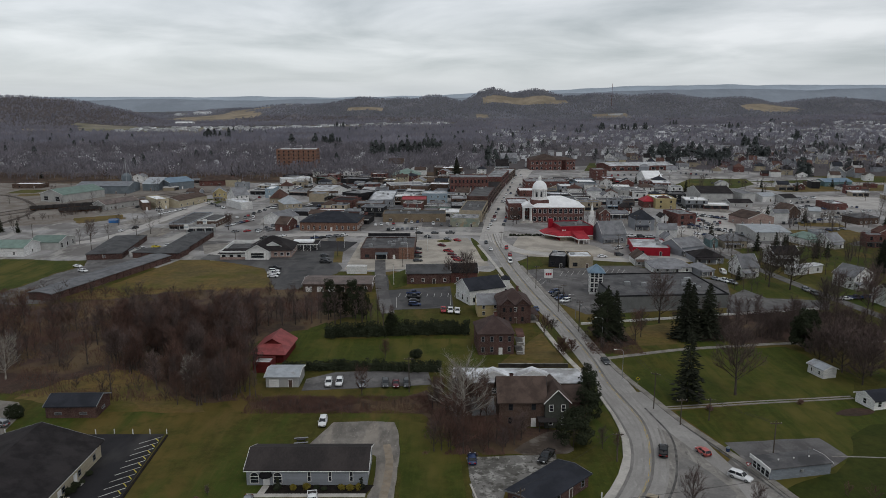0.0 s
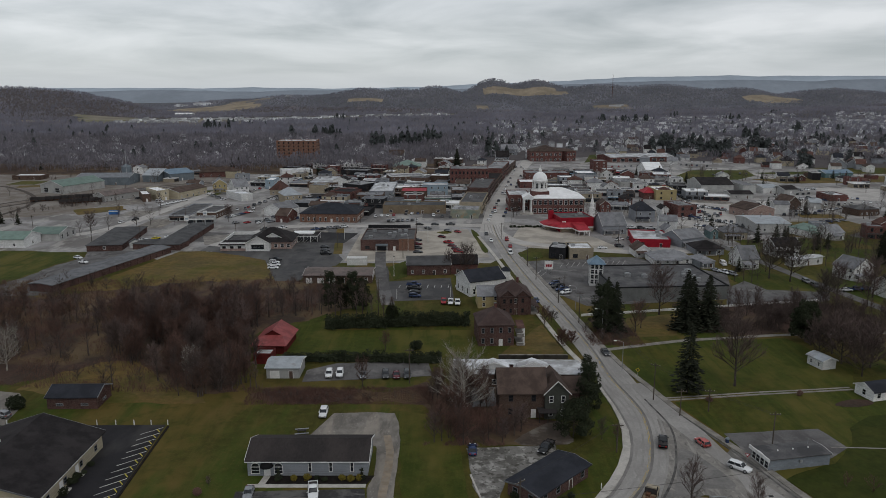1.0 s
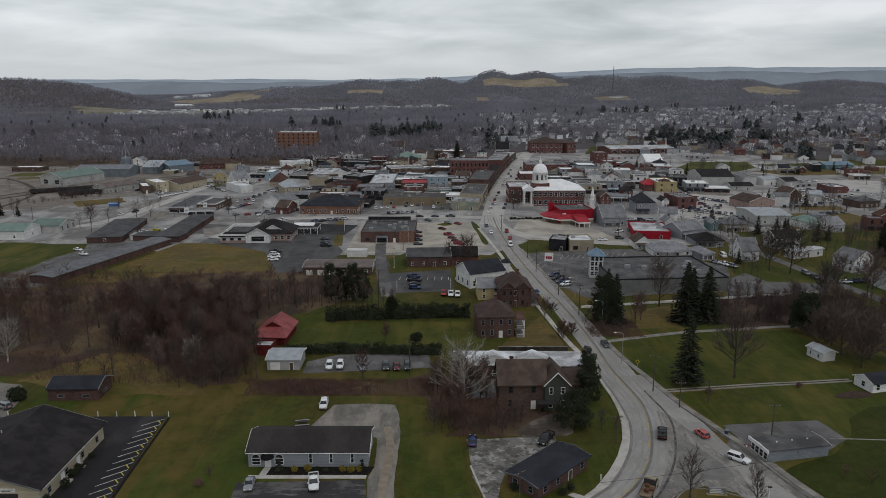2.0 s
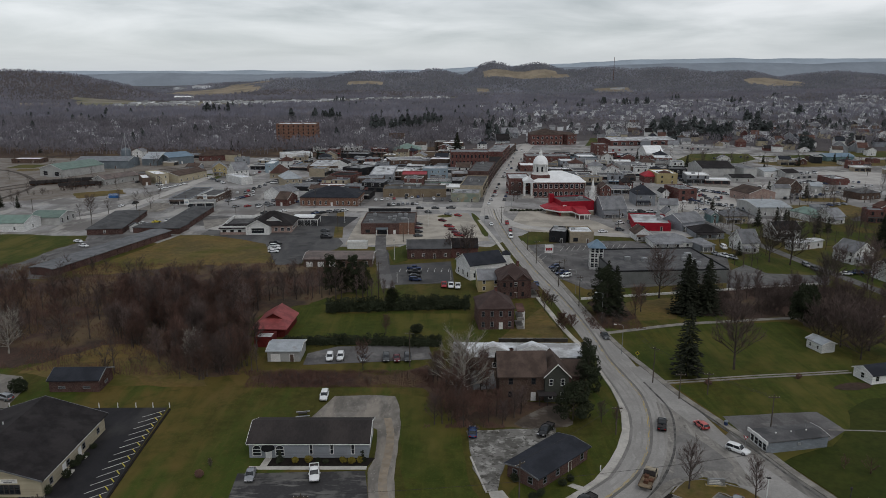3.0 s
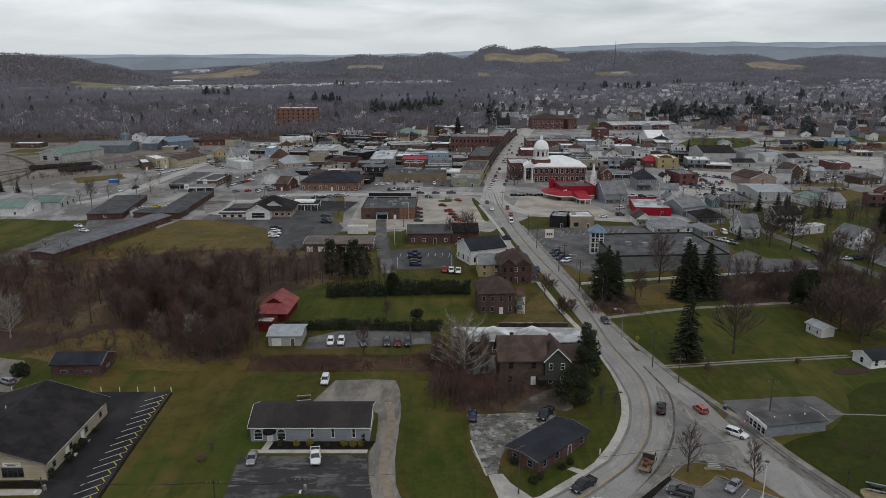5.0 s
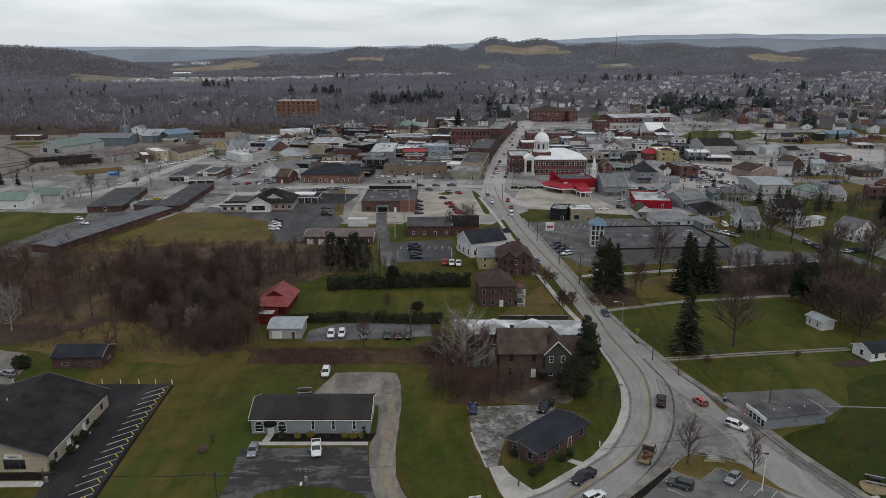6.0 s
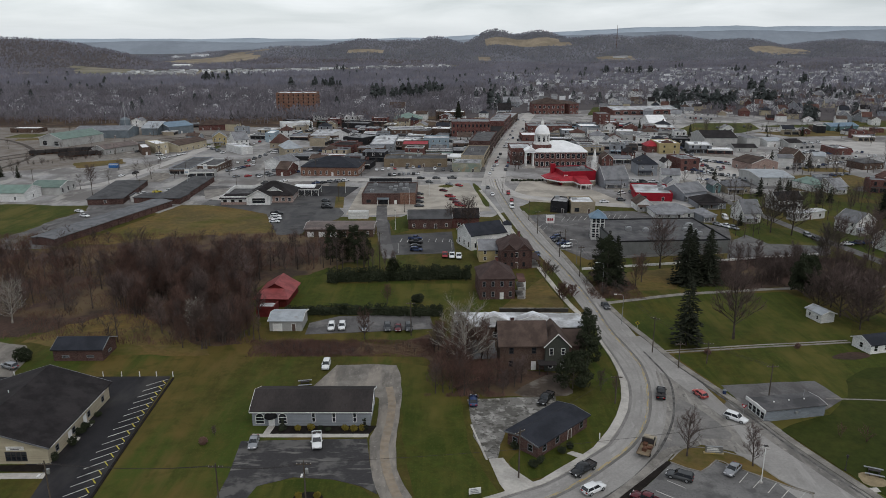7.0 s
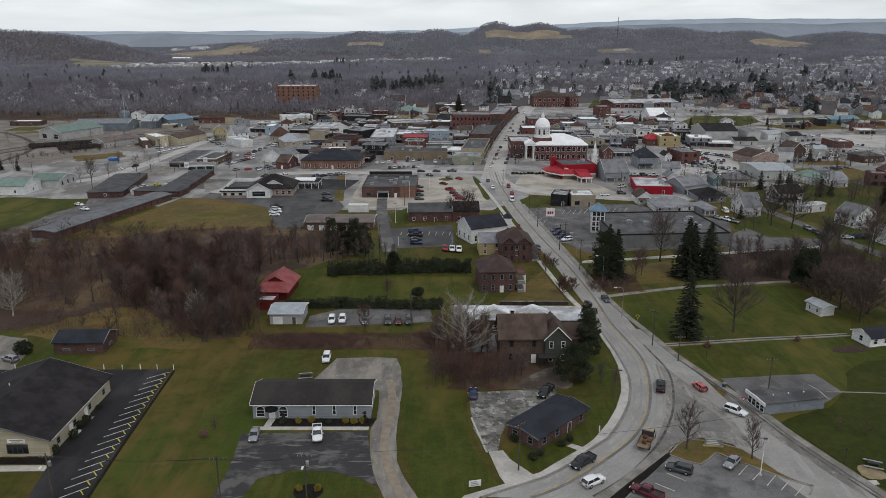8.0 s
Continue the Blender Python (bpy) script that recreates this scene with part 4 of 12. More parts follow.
def car(kind, colour, x, y, heading, where="parked on the asphalt", group="", z=0.08, lite=False):
    body, glass, tyre, rim, hl, tl, rad = car_meshes(kind, colour)
    L, wd, sill, belt = SHAPES[kind][:4]
    e = new("pickup_truck" if kind == "pickup" else kind + "_car" if kind not in ("van", "hatchback") else kind)
    e.matrix_world = pose(x, y, z, 0, 0, heading + 180) @ pose(-L / 2, 0, 0)
    tagged(e, colour + " " + WORDS[kind] + " " + where, "pickup" if kind == "pickup" else "van" if kind == "van" else "car", group)
    far = lite and math.hypot(x, y) > 380
    link_mesh("body", far_body(kind, colour) if far else body, e)
    link_mesh("window_glass", glass, e)
    for wx in () if far else (0.95, L - 1.0):
        for s in (-1, 1):
            w_ = link_mesh("wheel", CARS[(kind, "far_wheel")] if lite else tyre, e, pose(wx, s * (wd / 2 - 0.1), rad + 0.07, -90 * s, 0, 0))
            if not lite:
                link_mesh("rim", rim, w_)
    for s in (() if lite else (-1, 1)):
        link_mesh("headlight", hl, e, pose(0, s * (wd / 2 - 0.36), belt * 0.72))
        link_mesh("tail_light", tl, e, pose(0, s * (wd / 2 - 0.36), belt * 0.78))
    if kind == "pickup" and not far:
        c1 = SHAPES[kind][5]
        bm = bmesh.new()
        box(bm, c1 + 0.15, -wd / 2 + 0.16, belt + 0.004, L - 0.14, wd / 2 - 0.16, belt + 0.012)
        part("bed_liner", bm, DARKTRIM, e)
        bm = bmesh.new()
        for s in (-1, 1):
            box(bm, c1 + 0.1, s * (wd / 2 - 0.1) - 0.05, belt - 0.05, L - 0.08, s * (wd / 2 - 0.1) + 0.05, belt + 0.17)
        box(bm, L - 0.16, -wd / 2 + 0.1, belt - 0.05, L - 0.08, wd / 2 - 0.1, belt + 0.17)
        part("bed_side", bm, PAINT[colour], e)
    return e


# ---------------------------------------------------------------- trees
def bare_tree_meshes(key, height, spread, seed, bark, twig, density=1.0, low=0.25, vee=0.75, slim=False):
    """Trunk with limbs, and a crown of thin twigs, as two meshes."""
    k = ("bare", key)
    if k in MESHES:
        return MESHES[k]
    rnd = random.Random(seed)
    bm, tw = bmesh.new(), bmesh.new()
    lean = Vector((rnd.uniform(-0.06, 0.06), rnd.uniform(-0.06, 0.06), 1))
    r0 = height * 0.017
    nodes, p = [], Vector((0, 0, -0.2))
    steps = 6
    for i in range(steps):
        q = p + Vector((lean.x + rnd.uniform(-0.05, 0.05), lean.y + rnd.uniform(-0.05, 0.05), 1)) * (height * 0.78 / steps)
        a, b = r0 * (1 - i / steps * 0.85), r0 * (1 - (i + 1) / steps * 0.85)
        tube(bm, p, q, a * (1.25 if i == 0 else 1), b, 6)
        nodes.append((p.copy(), q.copy(), b))
        p = q
    nb = int(12 * density) + 5
    U = rnd.uniform

    def sprig(o, dv, ln, wd):
        side = dv.cross(Vector((U(-1, 1), U(-1, 1), U(-1, 1)))).normalized() * wd
        bend = Vector((U(-0.25, 0.25), U(-0.25, 0.25), U(0.0, 0.3))) * ln
        v = [tw.verts.new(o - side), tw.verts.new(o + side), tw.verts.new(o + dv * ln * 0.55 + bend * 0.4 + side * 0.5), tw.verts.new(o + dv * ln + bend)]
        tw.faces.new((v[0], v[1], v[3]) if slim else (v[0], v[1], v[2]))
        if slim:
            tw.verts.remove(v[2])
        else:
            tw.faces.new((v[0], v[2], v[3]))

    for i in range(nb):
        f = low + (1 - low) * (i + rnd.random()) / nb
        s = nodes[min(steps - 1, int(f * steps))]
        o = s[0].lerp(s[1], f * steps % 1)
        az = i * 2.4 + U(-0.4, 0.4)
        dirn = Vector((math.cos(az), math.sin(az), vee + 0.5 * f + U(-0.2, 0.2))).normalized()
        ln = spread * (1.15 - 0.5 * f) * U(0.75, 1.15)
        r = max(0.04, s[2] * 0.55)
        mid = o + dirn * ln * 0.5
        d1 = (dirn + Vector((U(-0.3, 0.3), U(-0.3, 0.3), U(0.1, 0.5)))).normalized()
        end = mid + d1 * ln * 0.6
        tube(bm, o, mid, r, r * 0.6, 4)
        tube(bm, mid, end, r * 0.6, 0.025, 4)
        for q in range(7):
            st = o.lerp(mid, 0.3 + q * 0.2) if q < 4 else mid.lerp(end, (q - 3.5) / 4)
            d2 = (dirn + Vector((U(-0.9, 0.9), U(-0.9, 0.9), U(-0.1, 0.8)))).normalized()
            bl = ln * U(0.35, 0.6) * (1.1 - q * 0.07)
            en = st + d2 * bl
            if slim:
                side = d2.cross(Vector((U(-1, 1), U(-1, 1), U(-1, 1)))).normalized() * max(0.03, r * 0.45)
                bm.faces.new([bm.verts.new(st - side), bm.verts.new(st + side), bm.verts.new(en)])
            else:
                tube(bm, st, en, max(0.03, r * 0.4), 0.016, 3)
            for _ in range(int(9 * density)):
                d3 = (d2 + Vector((U(-0.9, 0.9), U(-0.9, 0.9), U(-0.3, 0.9)))).normalized()
                sprig(st.lerp(en, U(0.15, 1.0)), d3, height * 0.11 * U(0.5, 1.3), 0.021)
    for _ in range(24):
        sprig(p.lerp(nodes[-1][0], rnd.random()), Vector((U(-0.8, 0.8), U(-0.8, 0.8), U(0.3, 1))).normalized(), height * 0.13 * U(0.6, 1.2), 0.024)
    me1, me2 = to_mesh(bm, "trunk", bark), to_mesh(tw, "crown", twig)
    MESHES[k] = (me1, me2)
    return MESHES[k]


def conifer_meshes(key, height, radius, seed, sparse=1.0, base=0.06, rows=1.5):
    k = ("conifer", key)
    if k in MESHES:
        return MESHES[k]
    rnd = random.Random(seed)
    bm, nd = bmesh.new(), bmesh.new()
    tube(bm, (0, 0, -0.2), (0, 0, height * 0.97), height * 0.014, 0.03, 6)
    layers = int(height * rows)
    for i in range(layers):
        f = base + (1 - base) * i / layers
        zz = f * height
        rr = radius * (1 - f) ** 0.75 * rnd.uniform(0.75, 1.1) + 0.15
        n = int((7 + 7 * (1 - f)) * sparse)
        for j in range(n):
            az = j * math.tau / n + rnd.uniform(-0.3, 0.3) + i
            r = rr * rnd.uniform(0.55, 1.15)
            d = Vector((math.cos(az), math.sin(az), 0))
            s = Vector((-d.y, d.x, 0))
            droop = -0.22 * r
            a = Vector((0, 0, zz + rnd.uniform(-0.4, 0.4)))
            if j % 3 == 0:
                tube(bm, a, a + d * r * 0.9 + Vector((0, 0, droop)), 0.04, 0.015, 3)
            # a spray of needle tufts along each bough
            for q in range(3):
                c = a + d * r * (0.35 + 0.3 * q) + Vector((0, 0, droop * (0.35 + 0.3 * q) + rnd.uniform(-0.12, 0.12)))
                wdt = (r * 0.2 + 0.12) * (1.5 / rows) ** 0.7
                v = [nd.verts.new(c - d * 0.3 * wdt + Vector((0, 0, 0.12))), nd.verts.new(c + s * wdt * rnd.uniform(0.6, 1.2) + Vector((0, 0, -0.1))),
                     nd.verts.new(c + d * wdt * 1.5 + Vector((0, 0, -0.25 * wdt))), nd.verts.new(c - s * wdt * rnd.uniform(0.6, 1.2) + Vector((0, 0, -0.1))),
                     nd.verts.new(c + d * wdt * 0.3 + Vector((0, 0, -0.5 * wdt - 0.1)))]
                nd.faces.new((v[0], v[1], v[2]))
                nd.faces.new((v[0], v[2], v[3]))
                nd.faces.new((v[1], v[4], v[2]))
                nd.faces.new((v[3], v[2], v[4]))
    MESHES[k] = (to_mesh(bm, "trunk", BARK), to_mesh(nd, "crown", NEEDLE))
    return MESHES[k]


def far_evergreen_meshes(key, height, radius, seed):
    """A broad ragged evergreen for the distance: a stem and a cone of drooping sprays."""
    k = ("far_evergreen", key)
    if k not in MESHES:
        rnd = random.Random(seed)
        bm, nd = bmesh.new(), bmesh.new()
        tube(bm, (0, 0, -0.2), (0, 0, height * 0.9), height * 0.016, 0.05, 4)
        for i in range(150):
            f = rnd.uniform(0.03, 0.97)
            a = rnd.uniform(0, math.tau)
            lobe = 1 + 0.3 * math.sin(2 * a + seed) * math.sin(9 * f + seed)
            r = radius * (1 - f) ** 0.65 * lobe * math.sqrt(rnd.uniform(0.25, 1)) + 0.1
            d = Vector((math.cos(a), math.sin(a), 0))
            sd = Vector((-d.y, d.x, 0)) * height * rnd.uniform(0.04, 0.085)
            c = d * r + Vector((0, 0, f * height))
            out = d * height * rnd.uniform(0.05, 0.09) + Vector((0, 0, -height * rnd.uniform(0.03, 0.09)))
            top, v1, v2, tip = (nd.verts.new(p) for p in (c - out * 0.7, c + sd, c - sd, c + out))
            nd.faces.new((top, v1, tip))
            nd.faces.new((top, tip, v2))
        MESHES[k] = (to_mesh(bm, "trunk", BARK), to_mesh(nd, "crown", HAZEPINE))
    return MESHES[k]


def tree(name, label, meshes, x, y, scale=1.0, turn=0.0, group="", z=0.0, sq=1.0):
    e = new(name)
    e.matrix_world = pose(x, y, z, 0, 0, turn) @ Matrix.Diagonal((scale * sq, scale * sq, scale, 1))
    tagged(e, label, "tree", group)
    link_mesh("trunk", meshes[0], e)
    link_mesh("crown", meshes[1], e)
    return e


def joined_trees(name, label, spots):
    """Many trees that nobody counts, joined into one trunk mesh and one crown mesh."""
    e = tagged(new(name), label, "trees", kind="stuff")
    for k, nm in ((0, "trunks"), (1, "crowns")):
        groups = {}
        for meshes, x, y, s, turn in spots:
            groups.setdefault(meshes[k], []).append((x, y, s, turn))
        cos, tris, base, mats = [], [], 0, None
        for me, places in groups.items():
            me.calc_loop_triangles()
            co = np.empty(len(me.vertices) * 3)
            me.vertices.foreach_get("co", co)
            co = co.reshape(-1, 3)
            tr = np.empty(len(me.loop_triangles) * 3, dtype=np.int64)
            me.loop_triangles.foreach_get("vertices", tr)
            tr = tr.reshape(-1, 3)
            mats = me.materials[0]
            for x, y, s, turn in places:
                c, q = math.cos(radians(turn)) * s, math.sin(radians(turn)) * s
                cos.append(np.column_stack((co[:, 0] * c - co[:, 1] * q + x, co[:, 0] * q + co[:, 1] * c + y, co[:, 2] * s)))
                tris.append(tr + base)
                base += len(co)
        cos, tris = np.concatenate(cos), np.concatenate(tris)
        me = bpy.data.meshes.new(nm)
        me.vertices.add(len(cos))
        me.vertices.foreach_set("co", cos.ravel())
        me.loops.add(len(tris) * 3)
        me.loops.foreach_set("vertex_index", tris.ravel())
        me.polygons.add(len(tris))
        me.polygons.foreach_set("loop_start", np.arange(0, len(tris) * 3, 3))
        me.update(calc_edges=True)
        me.materials.append(mats)
        tagged(link_mesh(nm, me, e), kind="stuff")
    return e


def round_evergreen(key, height, radius, seed, limbs=74, blades=110, leaf=0.17):
    """A broad rounded evergreen: stem, limbs and many leaf clumps with gaps."""
    k = ("round_evergreen", key)
    if k not in MESHES:
        rnd = random.Random(seed)
        bm, lf = bmesh.new(), bmesh.new()
        tube(bm, (0, 0, -0.2), (0, 0, height * 0.8), height * 0.02, 0.05, 6)
        for i in range(limbs):
            f = rnd.uniform(0.12, 1.0)
            r = radius * (1 - abs(f - 0.42) ** 1.6 * 1.5) * rnd.uniform(0.35, 1.0)
            az = rnd.uniform(0, math.tau)
            c = (r * math.cos(az), r * math.sin(az), f * height)
            tube(bm, (0, 0, f * height * 0.8), c, 0.05, 0.02, 3)
            sz = radius * rnd.uniform(0.22, 0.36)
            leafy(lf, c, (sz, sz, sz * 0.7), blades, rnd, leaf)
        MESHES[k] = (to_mesh(bm, "trunk", BARK), to_mesh(lf, "crown", HEDGE))
    return MESHES[k]


def leafy(bm, centre, rad, count, rnd, leaf=0.22):
    """A heap of small leaf blades round a centre."""
    for _ in range(count):
        v = Vector((rnd.gauss(0, 1), rnd.gauss(0, 1), rnd.gauss(0, 1))).normalized() * rnd.uniform(0.6, 1.0)
        c = Vector(centre) + Vector((v.x * rad[0], v.y * rad[1], v.z * rad[2]))
        a = Vector((rnd.uniform(-1, 1), rnd.uniform(-1, 1), rnd.uniform(-1, 1))).normalized() * leaf
        b = a.orthogonal().normalized() * leaf * 0.7
        bm.faces.new([bm.verts.new(c - a), bm.verts.new(c + b), bm.verts.new(c + a)])
        bm.faces.new([bm.verts.new(c - a), bm.verts.new(c + a), bm.verts.new(c - b)])


def hedge(label, pts, width, height, seed):
    """A row of grown-out evergreens along a line: each a heap of leaf clumps of its own height."""
    rnd = random.Random(seed)
    bm = bmesh.new()
    for p in spline(pts, 1.4):
        hh = height * (0.86 + 0.3 * noise.noise((p.x * 0.22, seed, 0))) * rnd.uniform(0.9, 1.1)
        wd = width * rnd.uniform(0.8, 1.15)
        off = rnd.uniform(-0.4, 0.4)
        box(bm, p.x - 0.8, p.y - wd * 0.16, 0, p.x + 0.8, p.y + wd * 0.16, hh * 0.62)
        for _ in range(int(hh * 3.2)):
            f = rnd.uniform(0.08, 0.92)
            k = wd * 0.5 * (1 - 0.55 * f ** 2)
            leafy(bm, (p.x + rnd.uniform(-0.6, 0.6), p.y + off + rnd.uniform(-1, 1) * k * 0.7, f * hh), (0.85, k * 0.6, 0.7), 26, rnd, 0.24)
    ob = new("hedge", to_mesh(bm, "hedge", HEDGE))
    return tagged(ob, label, "hedge")


def shrub(label, x, y, rad, height, material, seed, group=""):
    rnd = random.Random(seed)
    bm = bmesh.new()
    for _ in range(5):
        leafy(bm, (rnd.uniform(-0.3, 0.3) * rad, rnd.uniform(-0.3, 0.3) * rad, height * rnd.uniform(0.35, 0.6)), (rad * 0.7, rad * 0.7, height * 0.42), int(120 * max(1.0, rad)), rnd, 0.1 * max(1.0, rad * 0.9))
    tube(bm, (0, 0, -0.05), (0, 0, height * 0.5), 0.06, 0.03, 5)
    ob = new("shrub", to_mesh(bm, "shrub", material))
    ob.matrix_world = pose(x, y, 0)
    return tagged(ob, label, "shrub", group)


# ---------------------------------------------------------------- poles and wires
def utility_pole(x, y, height=11.0, turn=0.0, lamp=False, transformer=False, label="weathered wooden utility pole with a crossarm"):
    e = new("utility_pole")
    e.matrix_world = pose(x, y, 0, 0, 0, turn)
    tagged(e, label, "utility pole", "poles along the streets")
    bm = bmesh.new()
    tube(bm, (0, 0, -0.3), (0, 0, height), 0.16, 0.1, 8, True)
    part("pole", bm, POLEWOOD, e)
    bm = bmesh.new()
    box(bm, -1.2, -0.06, height - 0.75, 1.2, 0.06, height - 0.6)
    part("crossarm", bm, POLEWOOD, e)
    for u in (-1.1, -0.45, 0.45, 1.1):
        bm = bmesh.new()
        lathe(bm, ((0.04, height - 0.6), (0.07, height - 0.5), (0.03, height - 0.42)), 6, u, 0)
        part("insulator", bm, CONCRETE, e)
    if transformer:
        bm = bmesh.new()
        lathe(bm, ((0.05, height - 2.4), (0.28, height - 2.35), (0.28, height - 1.5), (0.1, height - 1.4)), 10, 0.42, 0)
        part("transformer", bm, METAL, e)
    if lamp:
        bm = bmesh.new()
        tube(bm, (0, 0, height - 2.2), (0, -1.6, height - 1.5), 0.04, 0.04, 5)
        part("lamp_arm", bm, METAL, e)
        bm = bmesh.new()
        box(bm, -0.16, -2.3, height - 1.6, 0.16, -1.5, height - 1.42)
        part("lamp_head", bm, TRIM, e)
    return e


def street_lamp(x, y, height=8.5, turn=0.0):
    e = new("street_lamp")
    e.matrix_world = pose(x, y, 0, 0, 0, turn)
    tagged(e, "grey metal street lamp with a curved arm", "street lamp", "lamps along the streets")
    bm = bmesh.new()
    tube(bm, (0, 0, 0), (0, 0, height), 0.11, 0.07, 8, True)
    part("pole", bm, METAL, e)
    bm = bmesh.new()
    pts = [(0, 0, height - 0.1), (0.6, 0, height + 0.35), (1.4, 0, height + 0.5), (2.0, 0, height + 0.5)]
    for a, b in zip(pts, pts[1:]):
        tube(bm, a, b, 0.045, 0.045, 5)
    part("lamp_arm", bm, METAL, e)
    bm = bmesh.new()
    box(bm, 1.9, -0.15, height + 0.4, 2.7, 0.15, height + 0.56)
    part("lamp_head", bm, TRIM, e)
    return e


def wire(a, b, sag=0.8):
    a, b = Vector(a), Vector(b)
    me = bpy.data.curves.new("overhead_wire", "CURVE")
    me.dimensions = "3D"
    me.bevel_depth, me.bevel_resolution = 0.03, 0
    sp = me.splines.new("POLY")
    sp.points.add(10)
    for i in range(11):
        p = a.lerp(b, i / 10) - Vector((0, 0, sag * 4 * (i / 10) * (1 - i / 10)))
        sp.points[i].co = (*p, 1)
    me.materials.append(DARKTRIM)
    ob = new("overhead_wire", me)
    return tagged(ob, "thin black overhead wire slung between poles", "wire", "wires between poles")


def corner_shop():
    e = building("corner_shop", "low grey block shop with a dark low-pitched roof", 67.2, 134.0, 11, 14.2, 5.6, 2.5, roof="gx", wall="slateblue", top="charcoal", pitch=0.12, over=0.25, faces="", door=False, category="shop")
    bm = bmesh.new()
    box(bm, -0.55, -0.6, 2.25, -0.3, 6.2, 3.0)
    part("fascia", bm, TRIM, e, "white fascia board")
    for k in range(4):
        add_window(e, 0, 5.0 - k * 1.4, 0.4, -90, 1.1, 1.6)
    for k in range(3):
        bm = bmesh.new()
        lathe(bm, ((0.12, 2.6), (0.12, 3.15), (0.2, 3.2), (0.1, 3.3)), 8, 3.5 + k * 3.6, 2.4)
        part("roof_vent", bm, TRIM, e)
    bm = bmesh.new()
    tube(bm, (12.0, 4.2, 2.6), (12.0, 4.2, 4.2), 0.06, 0.06, 6)
    part("flue", bm, METAL, e)
    bm = bmesh.new()
    box(bm, 7.0, -0.25, 1.4, 7.6, -0.02, 1.9)
    part("meter_box", bm, METAL, e)
    return e


def board_sign(x, y, turn=0):
    e = new("board_sign")
    e.matrix_world = pose(x, y, 0, 0, 0, turn)
    tagged(e, "low grey roadside board sign on a yellow base", "sign")
    bm = bmesh.new()
    box(bm, -1.6, -0.15, 0.35, 1.6, 0.15, 1.7)
    part("panel", bm, METAL, e)
    bm = bmesh.new()
    box(bm, -1.9, -0.3, -0.05, 1.9, 0.3, 0.35)
    part("base", bm, YELLOW_LINE, e)
    bm = bmesh.new()
    for k in range(3):
        box(bm, -1.3, -0.17, 0.6 + k * 0.35, 1.2 - 0.3 * k, -0.15, 0.78 + k * 0.35)
    part("lettering_bars", bm, TRIM, e)
    return e


def picnic_set(x, y, turn=0):
    e = new("picnic_table")
    e.matrix_world = pose(x, y, 0, 0, 0, turn)
    tagged(e, "dark picnic table with two benches on the lawn", "table")
    bm = bmesh.new()
    box(bm, -1.0, -0.45, 0.7, 1.0, 0.45, 0.78)
    part("tabletop", bm, DARKTRIM, e)
    for s in (-1, 1):
        bm = bmesh.new()
        box(bm, -1.6, s * 1.2 - 0.2, 0.4, 1.6, s * 1.2 + 0.2, 0.48)
        part("bench", bm, METAL, e)
        bm = bmesh.new()
        box(bm, s * 0.8 - 0.06, -1.3, 0, s * 0.8 + 0.06, 1.3, 0.42)
        box(bm, s * 0.8 - 0.06, -0.3, 0.42, s * 0.8 + 0.06, 0.3, 0.7)
        part("leg", bm, DARKTRIM, e)
    return e


def light_pole(x, y, height=7.5):
    e = new("light_pole")
    e.matrix_world = pose(x, y, 0)
    tagged(e, "slim white lot light pole on a concrete foot", "light pole", "lot light poles")
    bm = bmesh.new()
    tube(bm, (0, 0, 0.2), (0, 0, height), 0.1, 0.07, 8)
    part("pole", bm, TRIM, e)
    bm = bmesh.new()
    lathe(bm, ((0.3, 0), (0.3, 0.35), (0.1, 0.4)), 10)
    part("foot", bm, CONCRETE, e)
    bm = bmesh.new()
    box(bm, -0.35, -0.2, height, 0.35, 0.2, height + 0.15)
    part("lamp_head", bm, DARKTRIM, e)
    return e


def banner_sign(x, y, turn=0):
    e = new("yard_sign")
    e.matrix_world = pose(x, y, 0, 0, 0, turn)
    tagged(e, "white yard sign on two short posts", "sign")
    bm = bmesh.new()
    box(bm, -1.1, -0.04, 0.5, 1.1, 0.04, 1.7)
    part("panel", bm, TRIM, e)
    for s in (-1, 1):
        bm = bmesh.new()
        box(bm, s * 1.0 - 0.05, 0.04, -0.1, s * 1.0 + 0.05, 0.12, 1.6)
        part("post", bm, POLEWOOD, e)
    bm = bmesh.new()
    for k in range(3):
        box(bm, -0.8, -0.06, 0.7 + k * 0.32, 0.7 - 0.2 * k, -0.04, 0.86 + k * 0.32)
    part("lettering_bars", bm, METAL, e)
    return e


def freight_wagon(x, y, turn):
    e = new("freight_wagon")
    e.matrix_world = pose(x, y, 0.1, 0, 0, turn)
    tagged(e, "dark open freight wagon standing on a siding", "railway wagon", "wagons on the sidings")
    bm = bmesh.new()
    box(bm, -5.2, -1.4, 1.0, 5.2, 1.4, 1.3)
    for s in (-1, 1):
        box(bm, -5.2, s * 1.4 - 0.08, 1.3, 5.2, s * 1.4 + 0.08, 3.0)
        box(bm, s * 5.2 - 0.08, -1.3, 1.3, s * 5.2 + 0.08, 1.3, 3.0)
        for k in range(6):
            box(bm, -4.8 + k * 1.9, s * 1.52 - 0.06, 1.0, -4.6 + k * 1.9, s * 1.52 + 0.06, 3.0)
    part("body", bm, DARKTRIM, e)
    for u in (-3.8, 3.8):
        bm = bmesh.new()
        for v in (-0.9, 0.9):
            for s in (-0.75, 0.75):
                tube(bm, (u + v, s - 0.07, 0.45), (u + v, s + 0.07, 0.45), 0.45, 0.45, 10, True)
        box(bm, u - 1.2, -0.9, 0.5, u + 1.2, 0.9, 1.0)
        part("bogie", bm, RUST, e)
    return e

